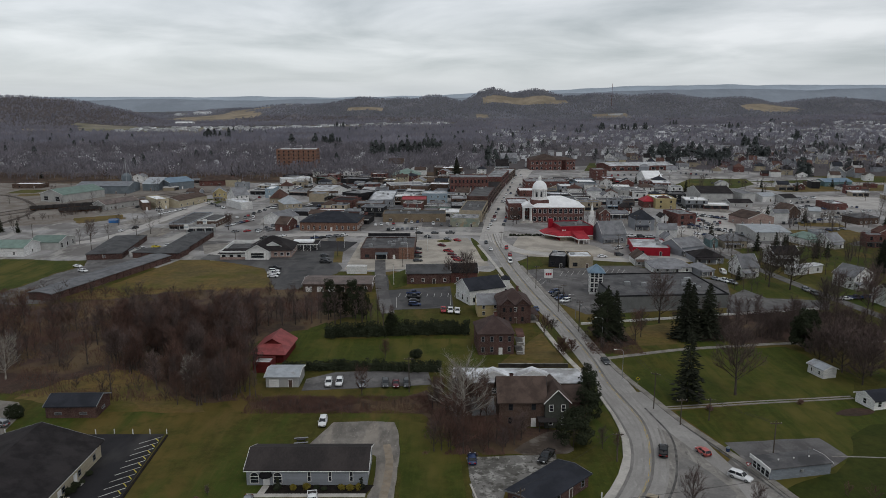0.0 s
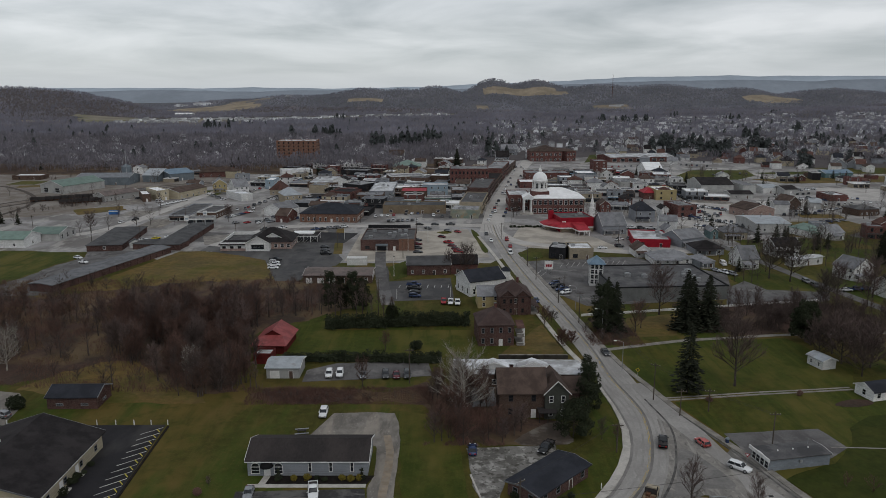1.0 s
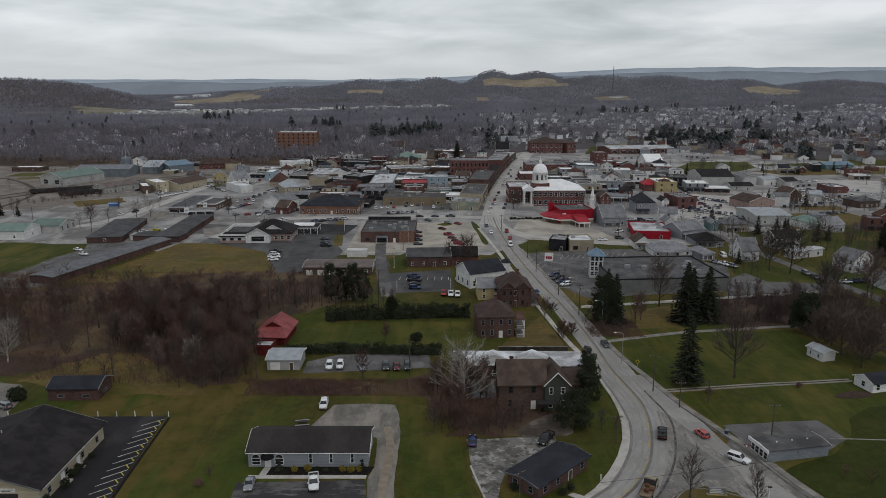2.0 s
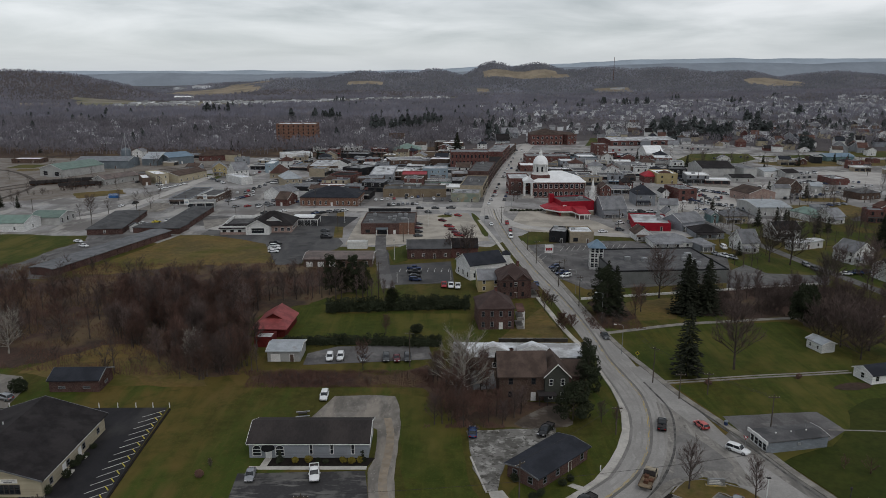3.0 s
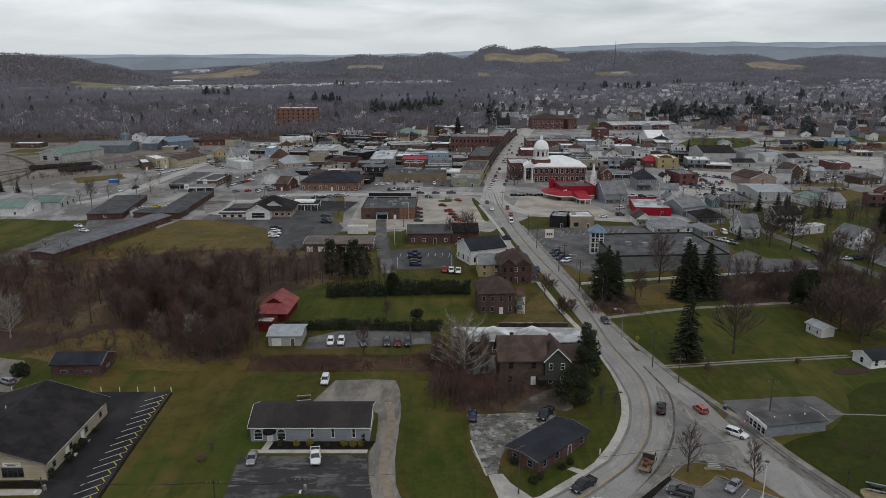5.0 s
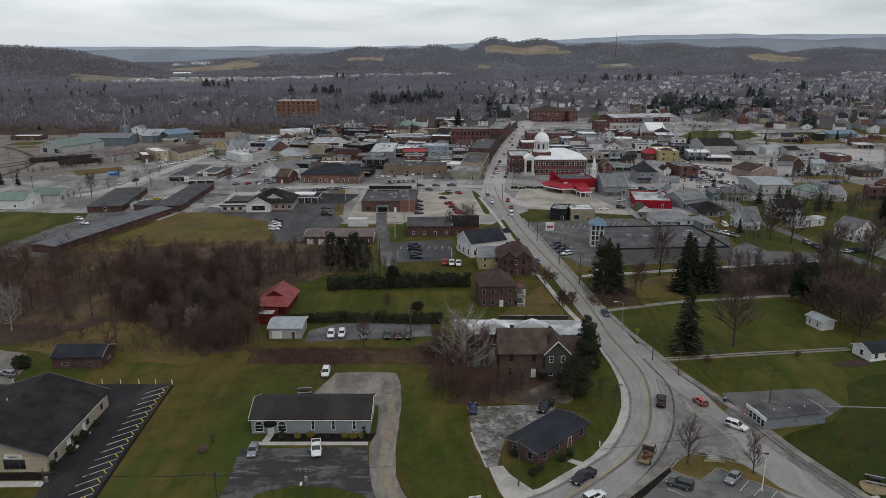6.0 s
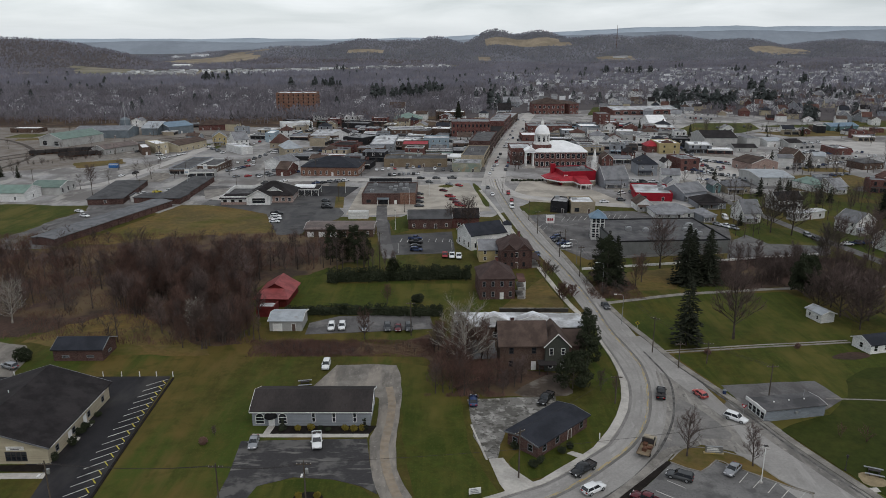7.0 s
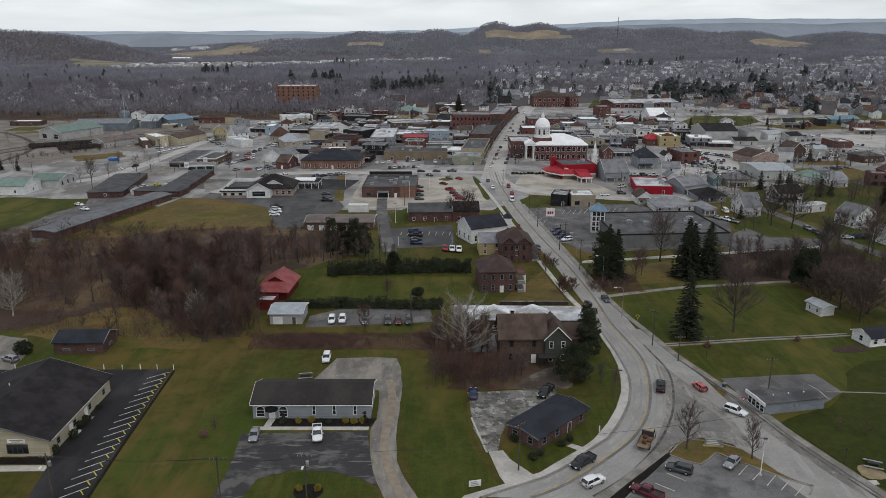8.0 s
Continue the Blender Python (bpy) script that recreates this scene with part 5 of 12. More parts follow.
# paving and planting on the ground
patch('pavement', 'worn grey town paving between the buildings', ASPHALT, 0.0115, ((-254.7, 319.4), (-211.5, 343.3), (-167.2, 343.3), (-117.5, 319.4), (-73.9, 298.5), (-58, 319.4), (-37.3, 319.4), (22.3, 319.4), (40.7, 345.9), (50.9, 359.3), (87.5, 343.3), (129.9, 345.9), (184.8, 373.8), (309.9, 424.5), (455.8, 635), (342.7, 806.9), (188.1, 878.2), (102.8, 848.2), (-2.2, 693.5), (-164.7, 693.5), (-285.5, 683.8), (-533.2, 693.5)), ragged=1.5)
patch('pavement', 'brown cindery rail yard beyond the sheds', YARD, 0.013, ((-348.9, 402.8), (-262.9, 444.5), (-237.5, 457.3), (-235.8, 511.1), (-206.5, 578.4), (-172.9, 622.9), (-189.5, 665.3), (-269.6, 713.6), (-375.2, 724.1), (-625.9, 740.4)), ragged=2)
patch('lawn', 'green verge beside the town lot', LAWN, 0.0145, ((-205, 268), (-179.5, 279.9), (-177.8, 297.5), (-175.9, 317.2), (-171.5, 330), (-184.7, 341.5), (-206.7, 346.6), (-256.8, 343)), ragged=1)
patch('parking_lot', 'worn gravel strip along the storage row', GREYLOT, 0.0137, ((-188, 262), (-153, 266), (-131, 345), (-176, 347), (-169, 332), (-174, 317), (-176, 297), (-180, 281)), ragged=1.2)
patch('dry_field', 'dry yellow-brown field behind the storage row', DRY, 0.016, ((-146, 273.1), (-136, 312), (-128.5, 344.5), (-118, 345), (-108, 342), (-95, 336.5), (-81, 327), (-74.5, 307), (-68, 288), (-72.1, 284), (-89.7, 284), (-112.1, 281.5), (-131.4, 272.8)), ragged=0.8)
patch('woodland_floor', 'brown leaf litter under bare woods', SCRUB, 0.0175, ((-153.4, 173.5), (-112.9, 180), (-97.6, 191.1), (-72.1, 174.3), (-54, 173.5), (-55.8, 198.3), (-62.8, 218.7), (-43.9, 236.6), (-30.1, 253.6), (-33.2, 281.7), (-72.1, 290.8), (-112.1, 283.5), (-139.9, 269), (-156.7, 263.4), (-231.3, 273.1)), ragged=3)
patch('lawn', 'tawny slope of rough grass below the thicket', DRY, 0.0183, ((-112, 176), (-107, 186), (-98, 196), (-89, 197), (-80, 189), (-72, 177.5), (-62, 173.5), (-60, 167.5), (-84, 168), (-100, 172)), ragged=2.5)
patch('woodland_floor', 'strip of brown brush below the parking row', SCRUB, 0.019, ((-50.3, 173.5), (-33.7, 176.5), (-14, 174.3), (-3.7, 181.1), (2.2, 159.9), (8.4, 145.3), (2, 145.3), (-4.9, 166.4), (-13.6, 169.2), (-32.1, 167.1), (-48.5, 169.2)), ragged=1.5)
patch('woodland_floor', 'leaf litter round the old brick house', SCRUB, 0.0205, ((-3.6, 177.3), (14.8, 181.1), (14.6, 159.9), (29.3, 156.7), (29.2, 148), (22.3, 145.3), (9.6, 145.3), (2.1, 153.7)), ragged=1)
patch('lawn', 'green lawn before the tall hedge', LAWN, 0.022, ((-45.9, 203.1), (-49.9, 227.3), (-40.8, 241.8), (-34.4, 224.3), (9.5, 224.3), (9.4, 198.3), (-14.3, 203.1)), ragged=0.6)
patch('lawn', 'tawny lawn beside the brick house', DRY, 0.0235, ((14.2, 196), (25.4, 215.9), (33.7, 230.3), (36.9, 203.1), (34.1, 196)), ragged=0.6)
patch('lawn', 'bright mown lawn beside the road', LAWN, 0.025, ((51.2, 205.0), (74.6, 212.3), (109.3, 215.9), (116, 189.4), (109, 177.5), (80, 173.8), (57.2, 170.8), (52.8, 188)), ragged=0.3)
patch('lawn', 'lawn under the large bare trees', DRY, 0.0265, ((63.9, 236.6), (83.2, 241.8), (75.9, 218.7), (58.8, 215.9)), ragged=0.6)
patch('lawn', 'lawn beside the corner shop', LAWN, 0.028, ((58.6, 167.9), (80, 171.5), (108, 175.0), (131, 172.0), (81.2, 94.6), (77.2, 109), (66.7, 138.8)), ragged=0.4)
patch('lawn', 'curved green lawn between road and brick house', LAWN, 0.0295, ((39.4, 189.4), (41, 177.3), (42.2, 159.9), (41.6, 153.7), (38.1, 159.9), (38, 173.5)), soft=1)
patch('lawn', 'grass in front of the slate-roofed house', LAWN, 0.031, ((12, 120.5), (19.8, 126.2), (38.9, 145.3), (37.7, 137.6), (30.8, 125.2), (22.8, 117.3), (16.5, 113.1), (13.7, 115.4)), soft=1)
patch('lawn', 'wide green lawn beside the gravel drive', LAWN, 0.0325, ((-11.1, 163.1), (0.8, 159.9), (3.9, 145.3), (5.1, 124.1), (7.9, 114.5), (10.1, 109), (9.1, 103), (-4.2, 103), (-8.2, 128.3), (-9.1, 145.3)), ragged=0.4)
patch('lawn', 'island of grass before the office lot', LAWN, 0.034, ((-36.3, 102.3), (-34.8, 111), (-27.2, 113.8), (-18.9, 113.5), (-12.4, 109.3), (-10.6, 102.3)), soft=1)
patch('drive', 'grey gravel drive beside the small brick house', GRAVEL, 0.0355, ((-128.8, 179.2), (-109.6, 173.5), (-104.5, 168.2), (-102.8, 155.2), (-113.5, 155.2)), ragged=0.6)

# parking lots and drives
patch('parking_lot', 'fresh black asphalt lot with angled stalls', BLACKTOP, 0.037, ((-132.1, 154.9), (-64.7, 155.5), (-61.2, 103), (-70.8, 101.5), (-73, 115.4), (-123, 142.6)))
patch('parking_lot', 'worn patched asphalt lot before the grey office', PATCHED, 0.0385, ((-39.8, 101.5), (-39.3, 114.5), (-40.2, 126.6), (-15.2, 127.5), (-13.7, 118.2), (-11.5, 109), (-14.6, 111.4), (-20, 113.5), (-27.3, 114.2), (-33.3, 111.4), (-35.6, 101.5)))
patch('parking_lot', 'pale gravel lot behind the grey office', GRAVEL, 0.04, ((-30.6, 148.5), (-28.4, 155), (-26.4, 161.6), (-18, 162.2), (-11.4, 161.7), (-10.3, 157), (-9.2, 147.9), (-9.2, 140), (-13.3, 141.2), (-14.5, 145), (-16.4, 146)), ragged=0.4)
patch('drive', 'worn gravel track beside the grey office', GRAVEL, 0.0415, ((-14.4, 147), (-9.4, 147), (-9.3, 133.9), (-9.3, 126.2), (-9.1, 121.1), (-8.2, 115.5), (-6.3, 110), (-2.7, 102.3), (-8.9, 102.3), (-11.5, 109.5), (-13.3, 115.5), (-14.6, 126.2), (-14.6, 129.4), (-13.6, 133.9)), soft=1, ragged=0.3)
strip('wheel_rut', 'tan worn middle of the gravel drive', TRACKWAY, 0.09, ((-12.4, 150), (-11.2, 142.6), (-11.1, 134), (-11.5, 126.3), (-11.1, 120.1), (-9.2, 112), (-5.7, 102.3)), 1.7)
patch('parking_lot', 'broken pale concrete yard with dark cracks', BROKEN, 0.043, ((5.5, 143.9), (22.3, 145.3), (25.5, 145.3), (25.1, 142.6), (12.6, 130.1), (10.4, 120.1), (8, 120.5), (6.4, 128.3)), ragged=0.5)
patch('drive', 'smooth concrete driveway apron', CONCRETE, 0.0445, ((8.7, 120.2), (11.5, 120.6), (12.6, 117.6), (16.4, 112.6), (11.6, 108.4), (10.2, 112.2)))
patch('drive', 'dirt drive beside the old brick house', DIRT, 0.046, ((14.7, 145.3), (20, 152), (26, 157.5), (30.5, 156.5), (28.5, 151), (30, 147.5), (27.4, 145.3)), soft=1, ragged=0.4)
patch('parking_lot', 'worn grey yard behind the motel', WORNLOT, 0.0465, ((3.2, 164.5), (13.6, 165.5), (13.8, 177.2), (3.4, 177.2)), ragged=0.5)
patch('parking_lot', 'grey asphalt strip with a row of parked cars', GREYLOT, 0.0475, ((-37.6, 181.1), (-37.8, 189.4), (-30.2, 194.7), (-4, 196.5), (-2.5, 185.2), (-22.4, 182.7)), soft=0)
patch('parking_lot', 'asphalt lot behind the small offices', DARKLOT, 0.049, ((-21, 257.3), (-28.2, 310.7), (-23.9, 312.9), (-21.5, 286.2), (3.8, 292.7), (4.7, 260.3)))
patch('parking_lot', 'dark asphalt lot round the low funeral parlour', DARKLOT, 0.0505, ((-119.5, 345.5), (-117.4, 366.4), (-70.4, 392.6), (-59.7, 406.2), (-52.3, 345), (-46, 326), (-47.5, 315), (-58.5, 301), (-58.7, 288), (-68.8, 287), (-75.5, 305.5), (-82.1, 325.1), (-95.7, 334.6), (-112.2, 343.6)), ragged=0.3)
patch('parking_lot', 'pale concrete shopping lot', BEIGE, 0.052, ((-45.1, 324), (-44.9, 389.4), (14.8, 402.8), (21.7, 345.9), (23, 331), (-37.5, 321.7)))
patch('parking_lot', 'grey store lot beside the road', GREYLOT, 0.0535, ((36.7, 321.7), (73.8, 331), (89.9, 331), (122.9, 298.5), (110.5, 260.3), (53.1, 251.5), (44.3, 269)))
strip('mulch_bed', 'dark planted bed round the restaurant lot', MULCH, 0.12, ((39.5, 409), (50, 410), (60, 409)), 2.4)
for i in range(9):
    strip('stall_line', 'thin white stall line on dark asphalt', TRIM, 0.052, ((-17 + i * 2.8, 276), (-16.6 + i * 2.8, 281)), 0.14)
patch('lawn', 'grass wedge by the store lot', LAWN, 0.055, ((35.5, 335.8), (48.7, 343.3), (48.4, 331), (36.5, 319.4)))
patch('lawn', 'grass median strip', DRY, 0.0565, ((-52.4, 338.3), (-59.9, 402.8), (-55.8, 406.2), (-48.1, 338.3)))
patch('lawn', 'grass patch between side streets', LAWN, 0.058, ((121.2, 290.8), (133.5, 300.5), (160.3, 295.6), (149.1, 269), (133.7, 269), (121.6, 277.3)), ragged=0.6)
patch('parking_lot', 'worn gravel pad beside the corner shop', GREYLOT, 0.0595, ((64.4, 150.8), (87.2, 153.1), (89.2, 143.9), (82.9, 139.5), (66.3, 138.1)), ragged=0.4)
ISLAND_ROAD = ((43.2, 119.6), (46.9, 123.6), (50.6, 124.0), (57.4, 120.8), (61.0, 113.3), (63.2, 110.5), (65.4, 109.2))
ISLAND_LOT = ((43.0, 119.0), (47.7, 115.8), (51.9, 119.6), (54.0, 117.7), (58.4, 114.0), (62.5, 110.5), (64.9, 108.9), (63.4, 106.6))
patch('lawn', 'tawny grass island with a bare tree and sign', DRY, 0.16, ISLAND_ROAD + ISLAND_LOT[:-1][::-1])
patch('parking_lot', 'worn grey asphalt lot with painted stalls', WORNLOT, 0.061, ISLAND_LOT + ((66.5, 98), (25, 98), (29, 103), (33.2, 107.8), (43.0, 118.6)))
for line in (ISLAND_ROAD, ISLAND_LOT):
    strip('kerb', 'narrow concrete kerb round the grass island', PATHWAY, 0.2, line, 0.28)
patch('woodland_floor', 'dark brush bed beside the road', SCRUB, 0.0655, ((50.2, 236.6), (63.2, 241.8), (62.2, 218.7), (52.6, 212.2)), ragged=0.8)
patch('woodland_floor', 'brown brush belt along the low wall', SCRUB, 0.067, ((100.8, 251.5), (143.7, 254.4), (152.1, 236.6), (121.1, 221.5), (94.2, 218.7), (93.9, 230.3)), ragged=1.2)
patch('slab', 'white concrete slab in the lawn', CONCRETE, 0.0685, ((74.8, 110.7), (77.4, 111), (77.4, 109.7), (74.8, 109.3)))
patch('sand_bed', 'bare sand bed beside the lawn', SAND, 0.07, ((76, 115.2), (78.2, 116), (80.7, 113.1), (79.4, 111), (75.6, 111.4)), soft=1)
patch('lawn', 'green field at the edge of downtown', LAWN, 0.0715, ((249.8, 693.5), (281.9, 713.6), (284.2, 665.3), (258.4, 639.2), (236.3, 647.7)), soft=1)
patch('lawn', 'mown bank below the school', LAWN, 0.073, ((160.7, 806.9), (187.8, 910.3), (216.3, 927.2), (188.8, 820.2)))
patch('lawn', 'green strip behind the sheds', DRY, 0.0745, ((-246.3, 473.5), (-220.6, 490), (-211, 473), (-232, 452)), ragged=1.5)
patch('parking_lot', 'beige concrete lot before the red restaurant', BEIGE, 0.076, ((35.6, 366.4), (46.7, 415.2), (69.5, 402.8), (83.4, 376.8), (90.9, 345.9), (60.7, 348.5), (44.3, 352.5)))
patch('woodland_floor', 'brown litter at the edge of the woods behind town', SCRUB, 0.0775, ((-639.4, 691), (-285.5, 683.8), (-164.2, 691), (-2.2, 691), (-2.5, 793.9), (-731.6, 793.9)), ragged=3)
patch('lawn', 'green strip round the brick office', LAWN, 0.066, ((-24.2, 310.7), (-16.3, 324), (-14.4, 294.6), (-19.8, 288.9)), ragged=0.3)
patch('lawn', 'curved grass verge beside the shopping lot', LAWN, 0.066, ((16.9, 406.2), (21, 386.2), (22.8, 353.9), (23.1, 340.8), (20.3, 340.8), (18.9, 367.9), (16.8, 389.4)), soft=1)
patch('lawn', 'small grass oval in the shopping lot', LAWN, 0.066, ((-3.8, 392.6), (1.9, 397.6), (6.9, 392.6), (1.9, 387.8)), soft=1)

# smaller lots and yards in the old town
patch('parking_lot', 'grey asphalt lot between town buildings', GREYLOT, 0.06, ((-138.5, 369), (-121.4, 366.3), (-117.4, 392.1), (-134.4, 394.8)))
patch('parking_lot', 'worn concrete yard between town buildings', PATHWAY, 0.06025, ((-121.3, 358.9), (-103, 365.6), (-111.5, 388.9), (-129.8, 382.3)))
patch('parking_lot', 'worn concrete yard between town buildings', PATHWAY, 0.0605, ((-40.8, 476.5), (-22, 473.6), (-17.5, 501.8), (-36.3, 504.8)))
patch('parking_lot', 'grey asphalt lot between town buildings', GREYLOT, 0.06075, ((-224, 669.1), (-204.3, 676.2), (-211.2, 695.2), (-230.9, 688)))
patch('parking_lot', 'grey asphalt lot between town buildings', GREYLOT, 0.061, ((103.5, 634.4), (138.3, 628.9), (141.4, 648.4), (106.6, 653.9)))
patch('parking_lot', 'grey asphalt lot between town buildings', GREYLOT, 0.06125, ((84.9, 531.6), (116.4, 526.6), (119.9, 548.3), (88.3, 553.3)))
patch('parking_lot', 'worn concrete yard between town buildings', PATHWAY, 0.0615, ((50.3, 464.6), (65.1, 462.3), (69.2, 488), (54.4, 490.3)))
patch('parking_lot', 'grey asphalt lot between town buildings', GREYLOT, 0.06175, ((96.9, 388.3), (118, 384.9), (121, 403.8), (99.9, 407.2)))
patch('parking_lot', 'worn concrete yard between town buildings', PATHWAY, 0.062, ((-204.9, 450.5), (-177.1, 450.5), (-177.1, 468.8), (-204.9, 468.8)))
patch('parking_lot', 'black asphalt lot between town buildings', BLACKTOP, 0.06225, ((-9.9, 585.3), (7.8, 582.5), (11.3, 604.8), (-6.4, 607.6)))
patch('parking_lot', 'gravel yard between town buildings', GRAVEL, 0.0625, ((-87.3, 384.4), (-65.9, 381), (-63.3, 397.2), (-84.8, 400.6)))
patch('parking_lot', 'grey asphalt lot between town buildings', GREYLOT, 0.06275, ((-182.1, 547.1), (-150.2, 542), (-147, 562.1), (-178.9, 567.2)))
patch('parking_lot', 'grey asphalt lot between town buildings', GREYLOT, 0.06375, ((156.1, 660.7), (187.3, 660.7), (187.3, 688), (156.1, 688)))
patch('parking_lot', 'grey asphalt lot between town buildings', GREYLOT, 0.064, ((160.1, 473.2), (192.1, 468.1), (197, 499.3), (165, 504.4)))
patch('lawn', 'green grass plot between town buildings', LAWN, 0.06425, ((-371.4, 608.9), (-347.3, 608.9), (-347.3, 632.4), (-371.4, 632.4)))
patch('parking_lot', 'black asphalt lot between town buildings', BLACKTOP, 0.0645, ((-129.6, 521.8), (-99.2, 517), (-95.7, 538.7), (-126.2, 543.5)))
patch('parking_lot', 'grey asphalt lot between town buildings', GREYLOT, 0.06475, ((164.6, 387.2), (199.2, 381.7), (203.6, 409.7), (169.1, 415.2)))
patch('parking_lot', 'worn concrete yard between town buildings', PATHWAY, 0.065, ((-110.6, 502.2), (-93.7, 499.5), (-91.2, 515.3), (-108.1, 518)))
patch('parking_lot', 'gravel yard between town buildings', GRAVEL, 0.06525, ((142.4, 409.6), (166, 405.9), (168.2, 419.9), (144.6, 423.6)))
patch('parking_lot', 'gravel yard between town buildings', GRAVEL, 0.0655, ((-239.7, 488.1), (-208.8, 499.3), (-217.8, 524.1), (-248.7, 512.8)))
patch('parking_lot', 'worn concrete yard between town buildings', PATHWAY, 0.06575, ((180.5, 495.9), (195.6, 493.5), (197.6, 506.3), (182.5, 508.7)))
patch('parking_lot', 'gravel yard between town buildings', GRAVEL, 0.066, ((-253.9, 675.8), (-224.3, 675.8), (-224.3, 705.9), (-253.9, 705.9)))
patch('parking_lot', 'worn concrete yard between town buildings', PATHWAY, 0.0665, ((117.4, 451.1), (152.3, 445.6), (156, 468.7), (121.1, 474.2)))
patch('parking_lot', 'gravel yard between town buildings', GRAVEL, 0.067, ((103.5, 674.5), (133.5, 674.5), (133.5, 704.7), (103.5, 704.7)))
patch('lawn', 'green grass plot between town buildings', LAWN, 0.06725, ((-199.5, 539.5), (-171.3, 539.5), (-171.3, 571.1), (-199.5, 571.1)))
patch('parking_lot', 'grey asphalt lot between town buildings', GREYLOT, 0.0675, ((-12, 439.6), (26.9, 439.6), (26.9, 467.3), (-12, 467.3)))
patch('lawn', 'dry grass plot between town buildings', DRY, 0.06825, ((102, 587.6), (137, 582.1), (140.4, 603.9), (105.5, 609.5)))
patch('parking_lot', 'grey asphalt lot between town buildings', GREYLOT, 0.06875, ((307.7, 558), (342.7, 552.5), (345.4, 569.6), (310.4, 575.2)))
patch('parking_lot', 'black asphalt lot between town buildings', BLACKTOP, 0.069, ((-84.6, 369.4), (-50.5, 364), (-46.2, 390.6), (-80.4, 396)))
patch('parking_lot', 'worn concrete yard between town buildings', PATHWAY, 0.06925, ((153.6, 454.1), (188.8, 448.5), (191.8, 467.6), (156.7, 473.2)))
patch('parking_lot', 'grey asphalt lot between town buildings', GREYLOT, 0.0695, ((-81.2, 433), (-47.4, 427.6), (-42.4, 459.1), (-76.3, 464.4)))
patch('lawn', 'dry grass plot between town buildings', DRY, 0.06975, ((-350.3, 587.7), (-330.7, 594.8), (-335.5, 607.9), (-355.1, 600.7)))
patch('parking_lot', 'worn concrete yard between town buildings', PATHWAY, 0.07, ((306.9, 631.5), (336.3, 626.9), (340.9, 655.8), (311.5, 660.5)))
patch('parking_lot', 'worn concrete yard between town buildings', PATHWAY, 0.07025, ((133.6, 397.8), (149.8, 397.8), (149.8, 412.6), (133.6, 412.6)))
patch('parking_lot', 'gravel yard between town buildings', GRAVEL, 0.0705, ((147.5, 420.1), (177.1, 420.1), (177.1, 438.5), (147.5, 438.5)))
patch('parking_lot', 'gravel yard between town buildings', GRAVEL, 0.07075, ((-108.4, 537), (-80.8, 537), (-80.8, 551.2), (-108.4, 551.2)))
patch('parking_lot', 'grey asphalt lot between town buildings', GREYLOT, 0.071, ((-247.8, 563.1), (-223.9, 559.3), (-220.7, 579.7), (-244.5, 583.4)))
patch('parking_lot', 'grey asphalt lot between town buildings', GREYLOT, 0.07125, ((4.3, 642.7), (41.9, 636.7), (44.8, 655.3), (7.3, 661.2)))
patch('lawn', 'green grass plot between town buildings', LAWN, 0.0715, ((330.5, 656.9), (364.5, 651.5), (366.9, 666.9), (332.9, 672.3)))
patch('parking_lot', 'grey asphalt lot between town buildings', GREYLOT, 0.07175, ((79.4, 546.4), (99.4, 543.2), (102.8, 565), (82.8, 568.1)))
patch('parking_lot', 'grey asphalt lot between town buildings', GREYLOT, 0.072, ((222.6, 378.6), (239.8, 375.8), (242.7, 394.1), (225.5, 396.9)))
patch('parking_lot', 'gravel yard between town buildings', GRAVEL, 0.07225, ((-178, 406), (-162.4, 406), (-162.4, 435.8), (-178, 435.8)))
patch('parking_lot', 'gravel yard between town buildings', GRAVEL, 0.0725, ((174, 493.6), (205.8, 493.6), (205.8, 520.4), (174, 520.4)))
patch('parking_lot', 'gravel yard between town buildings', GRAVEL, 0.073, ((172.1, 419.2), (206.4, 419.2), (206.4, 435), (172.1, 435)))
patch('parking_lot', 'grey asphalt lot between town buildings', GREYLOT, 0.07325, ((200.3, 396.9), (236.1, 396.9), (236.1, 414.5), (200.3, 414.5)))
patch('lawn', 'green grass plot between town buildings', LAWN, 0.074, ((201.9, 477.8), (223.4, 474.4), (226.4, 493.7), (205, 497.1)))
patch('lawn', 'green grass plot between town buildings', LAWN, 0.07425, ((232.4, 393.3), (246.6, 391.1), (251, 419.3), (236.8, 421.5)))
patch('parking_lot', 'worn concrete yard between town buildings', PATHWAY, 0.0745, ((206.9, 410.9), (242.4, 405.3), (246, 428.3), (210.6, 433.9)))
patch('parking_lot', 'worn concrete yard between town buildings', PATHWAY, 0.07475, ((381.4, 658.7), (411, 658.7), (411, 683.9), (381.4, 683.9)))
patch('lawn', 'dry grass plot between town buildings', DRY, 0.075, ((225.7, 441.6), (251.8, 437.5), (254.2, 452.7), (228.1, 456.8)))
patch('parking_lot', 'black asphalt lot between town buildings', BLACKTOP, 0.07525, ((-100.3, 523.1), (-76.7, 523.1), (-76.7, 551.2), (-100.3, 551.2)))
patch('parking_lot', 'worn concrete yard between town buildings', PATHWAY, 0.0755, ((91.8, 376.9), (122.6, 372), (126.6, 396.7), (95.7, 401.6)))
patch('parking_lot', 'worn concrete yard between town buildings', PATHWAY, 0.07575, ((251.7, 476.2), (278, 472.1), (281.3, 493.3), (255.1, 497.5)))
patch('lawn', 'dry grass verge beyond the lots', DRY, 0.0835, ((279.5, 647.7), (410.8, 669.8), (473.7, 660.8), (453, 630.9), (297.2, 615)), ragged=0.8)
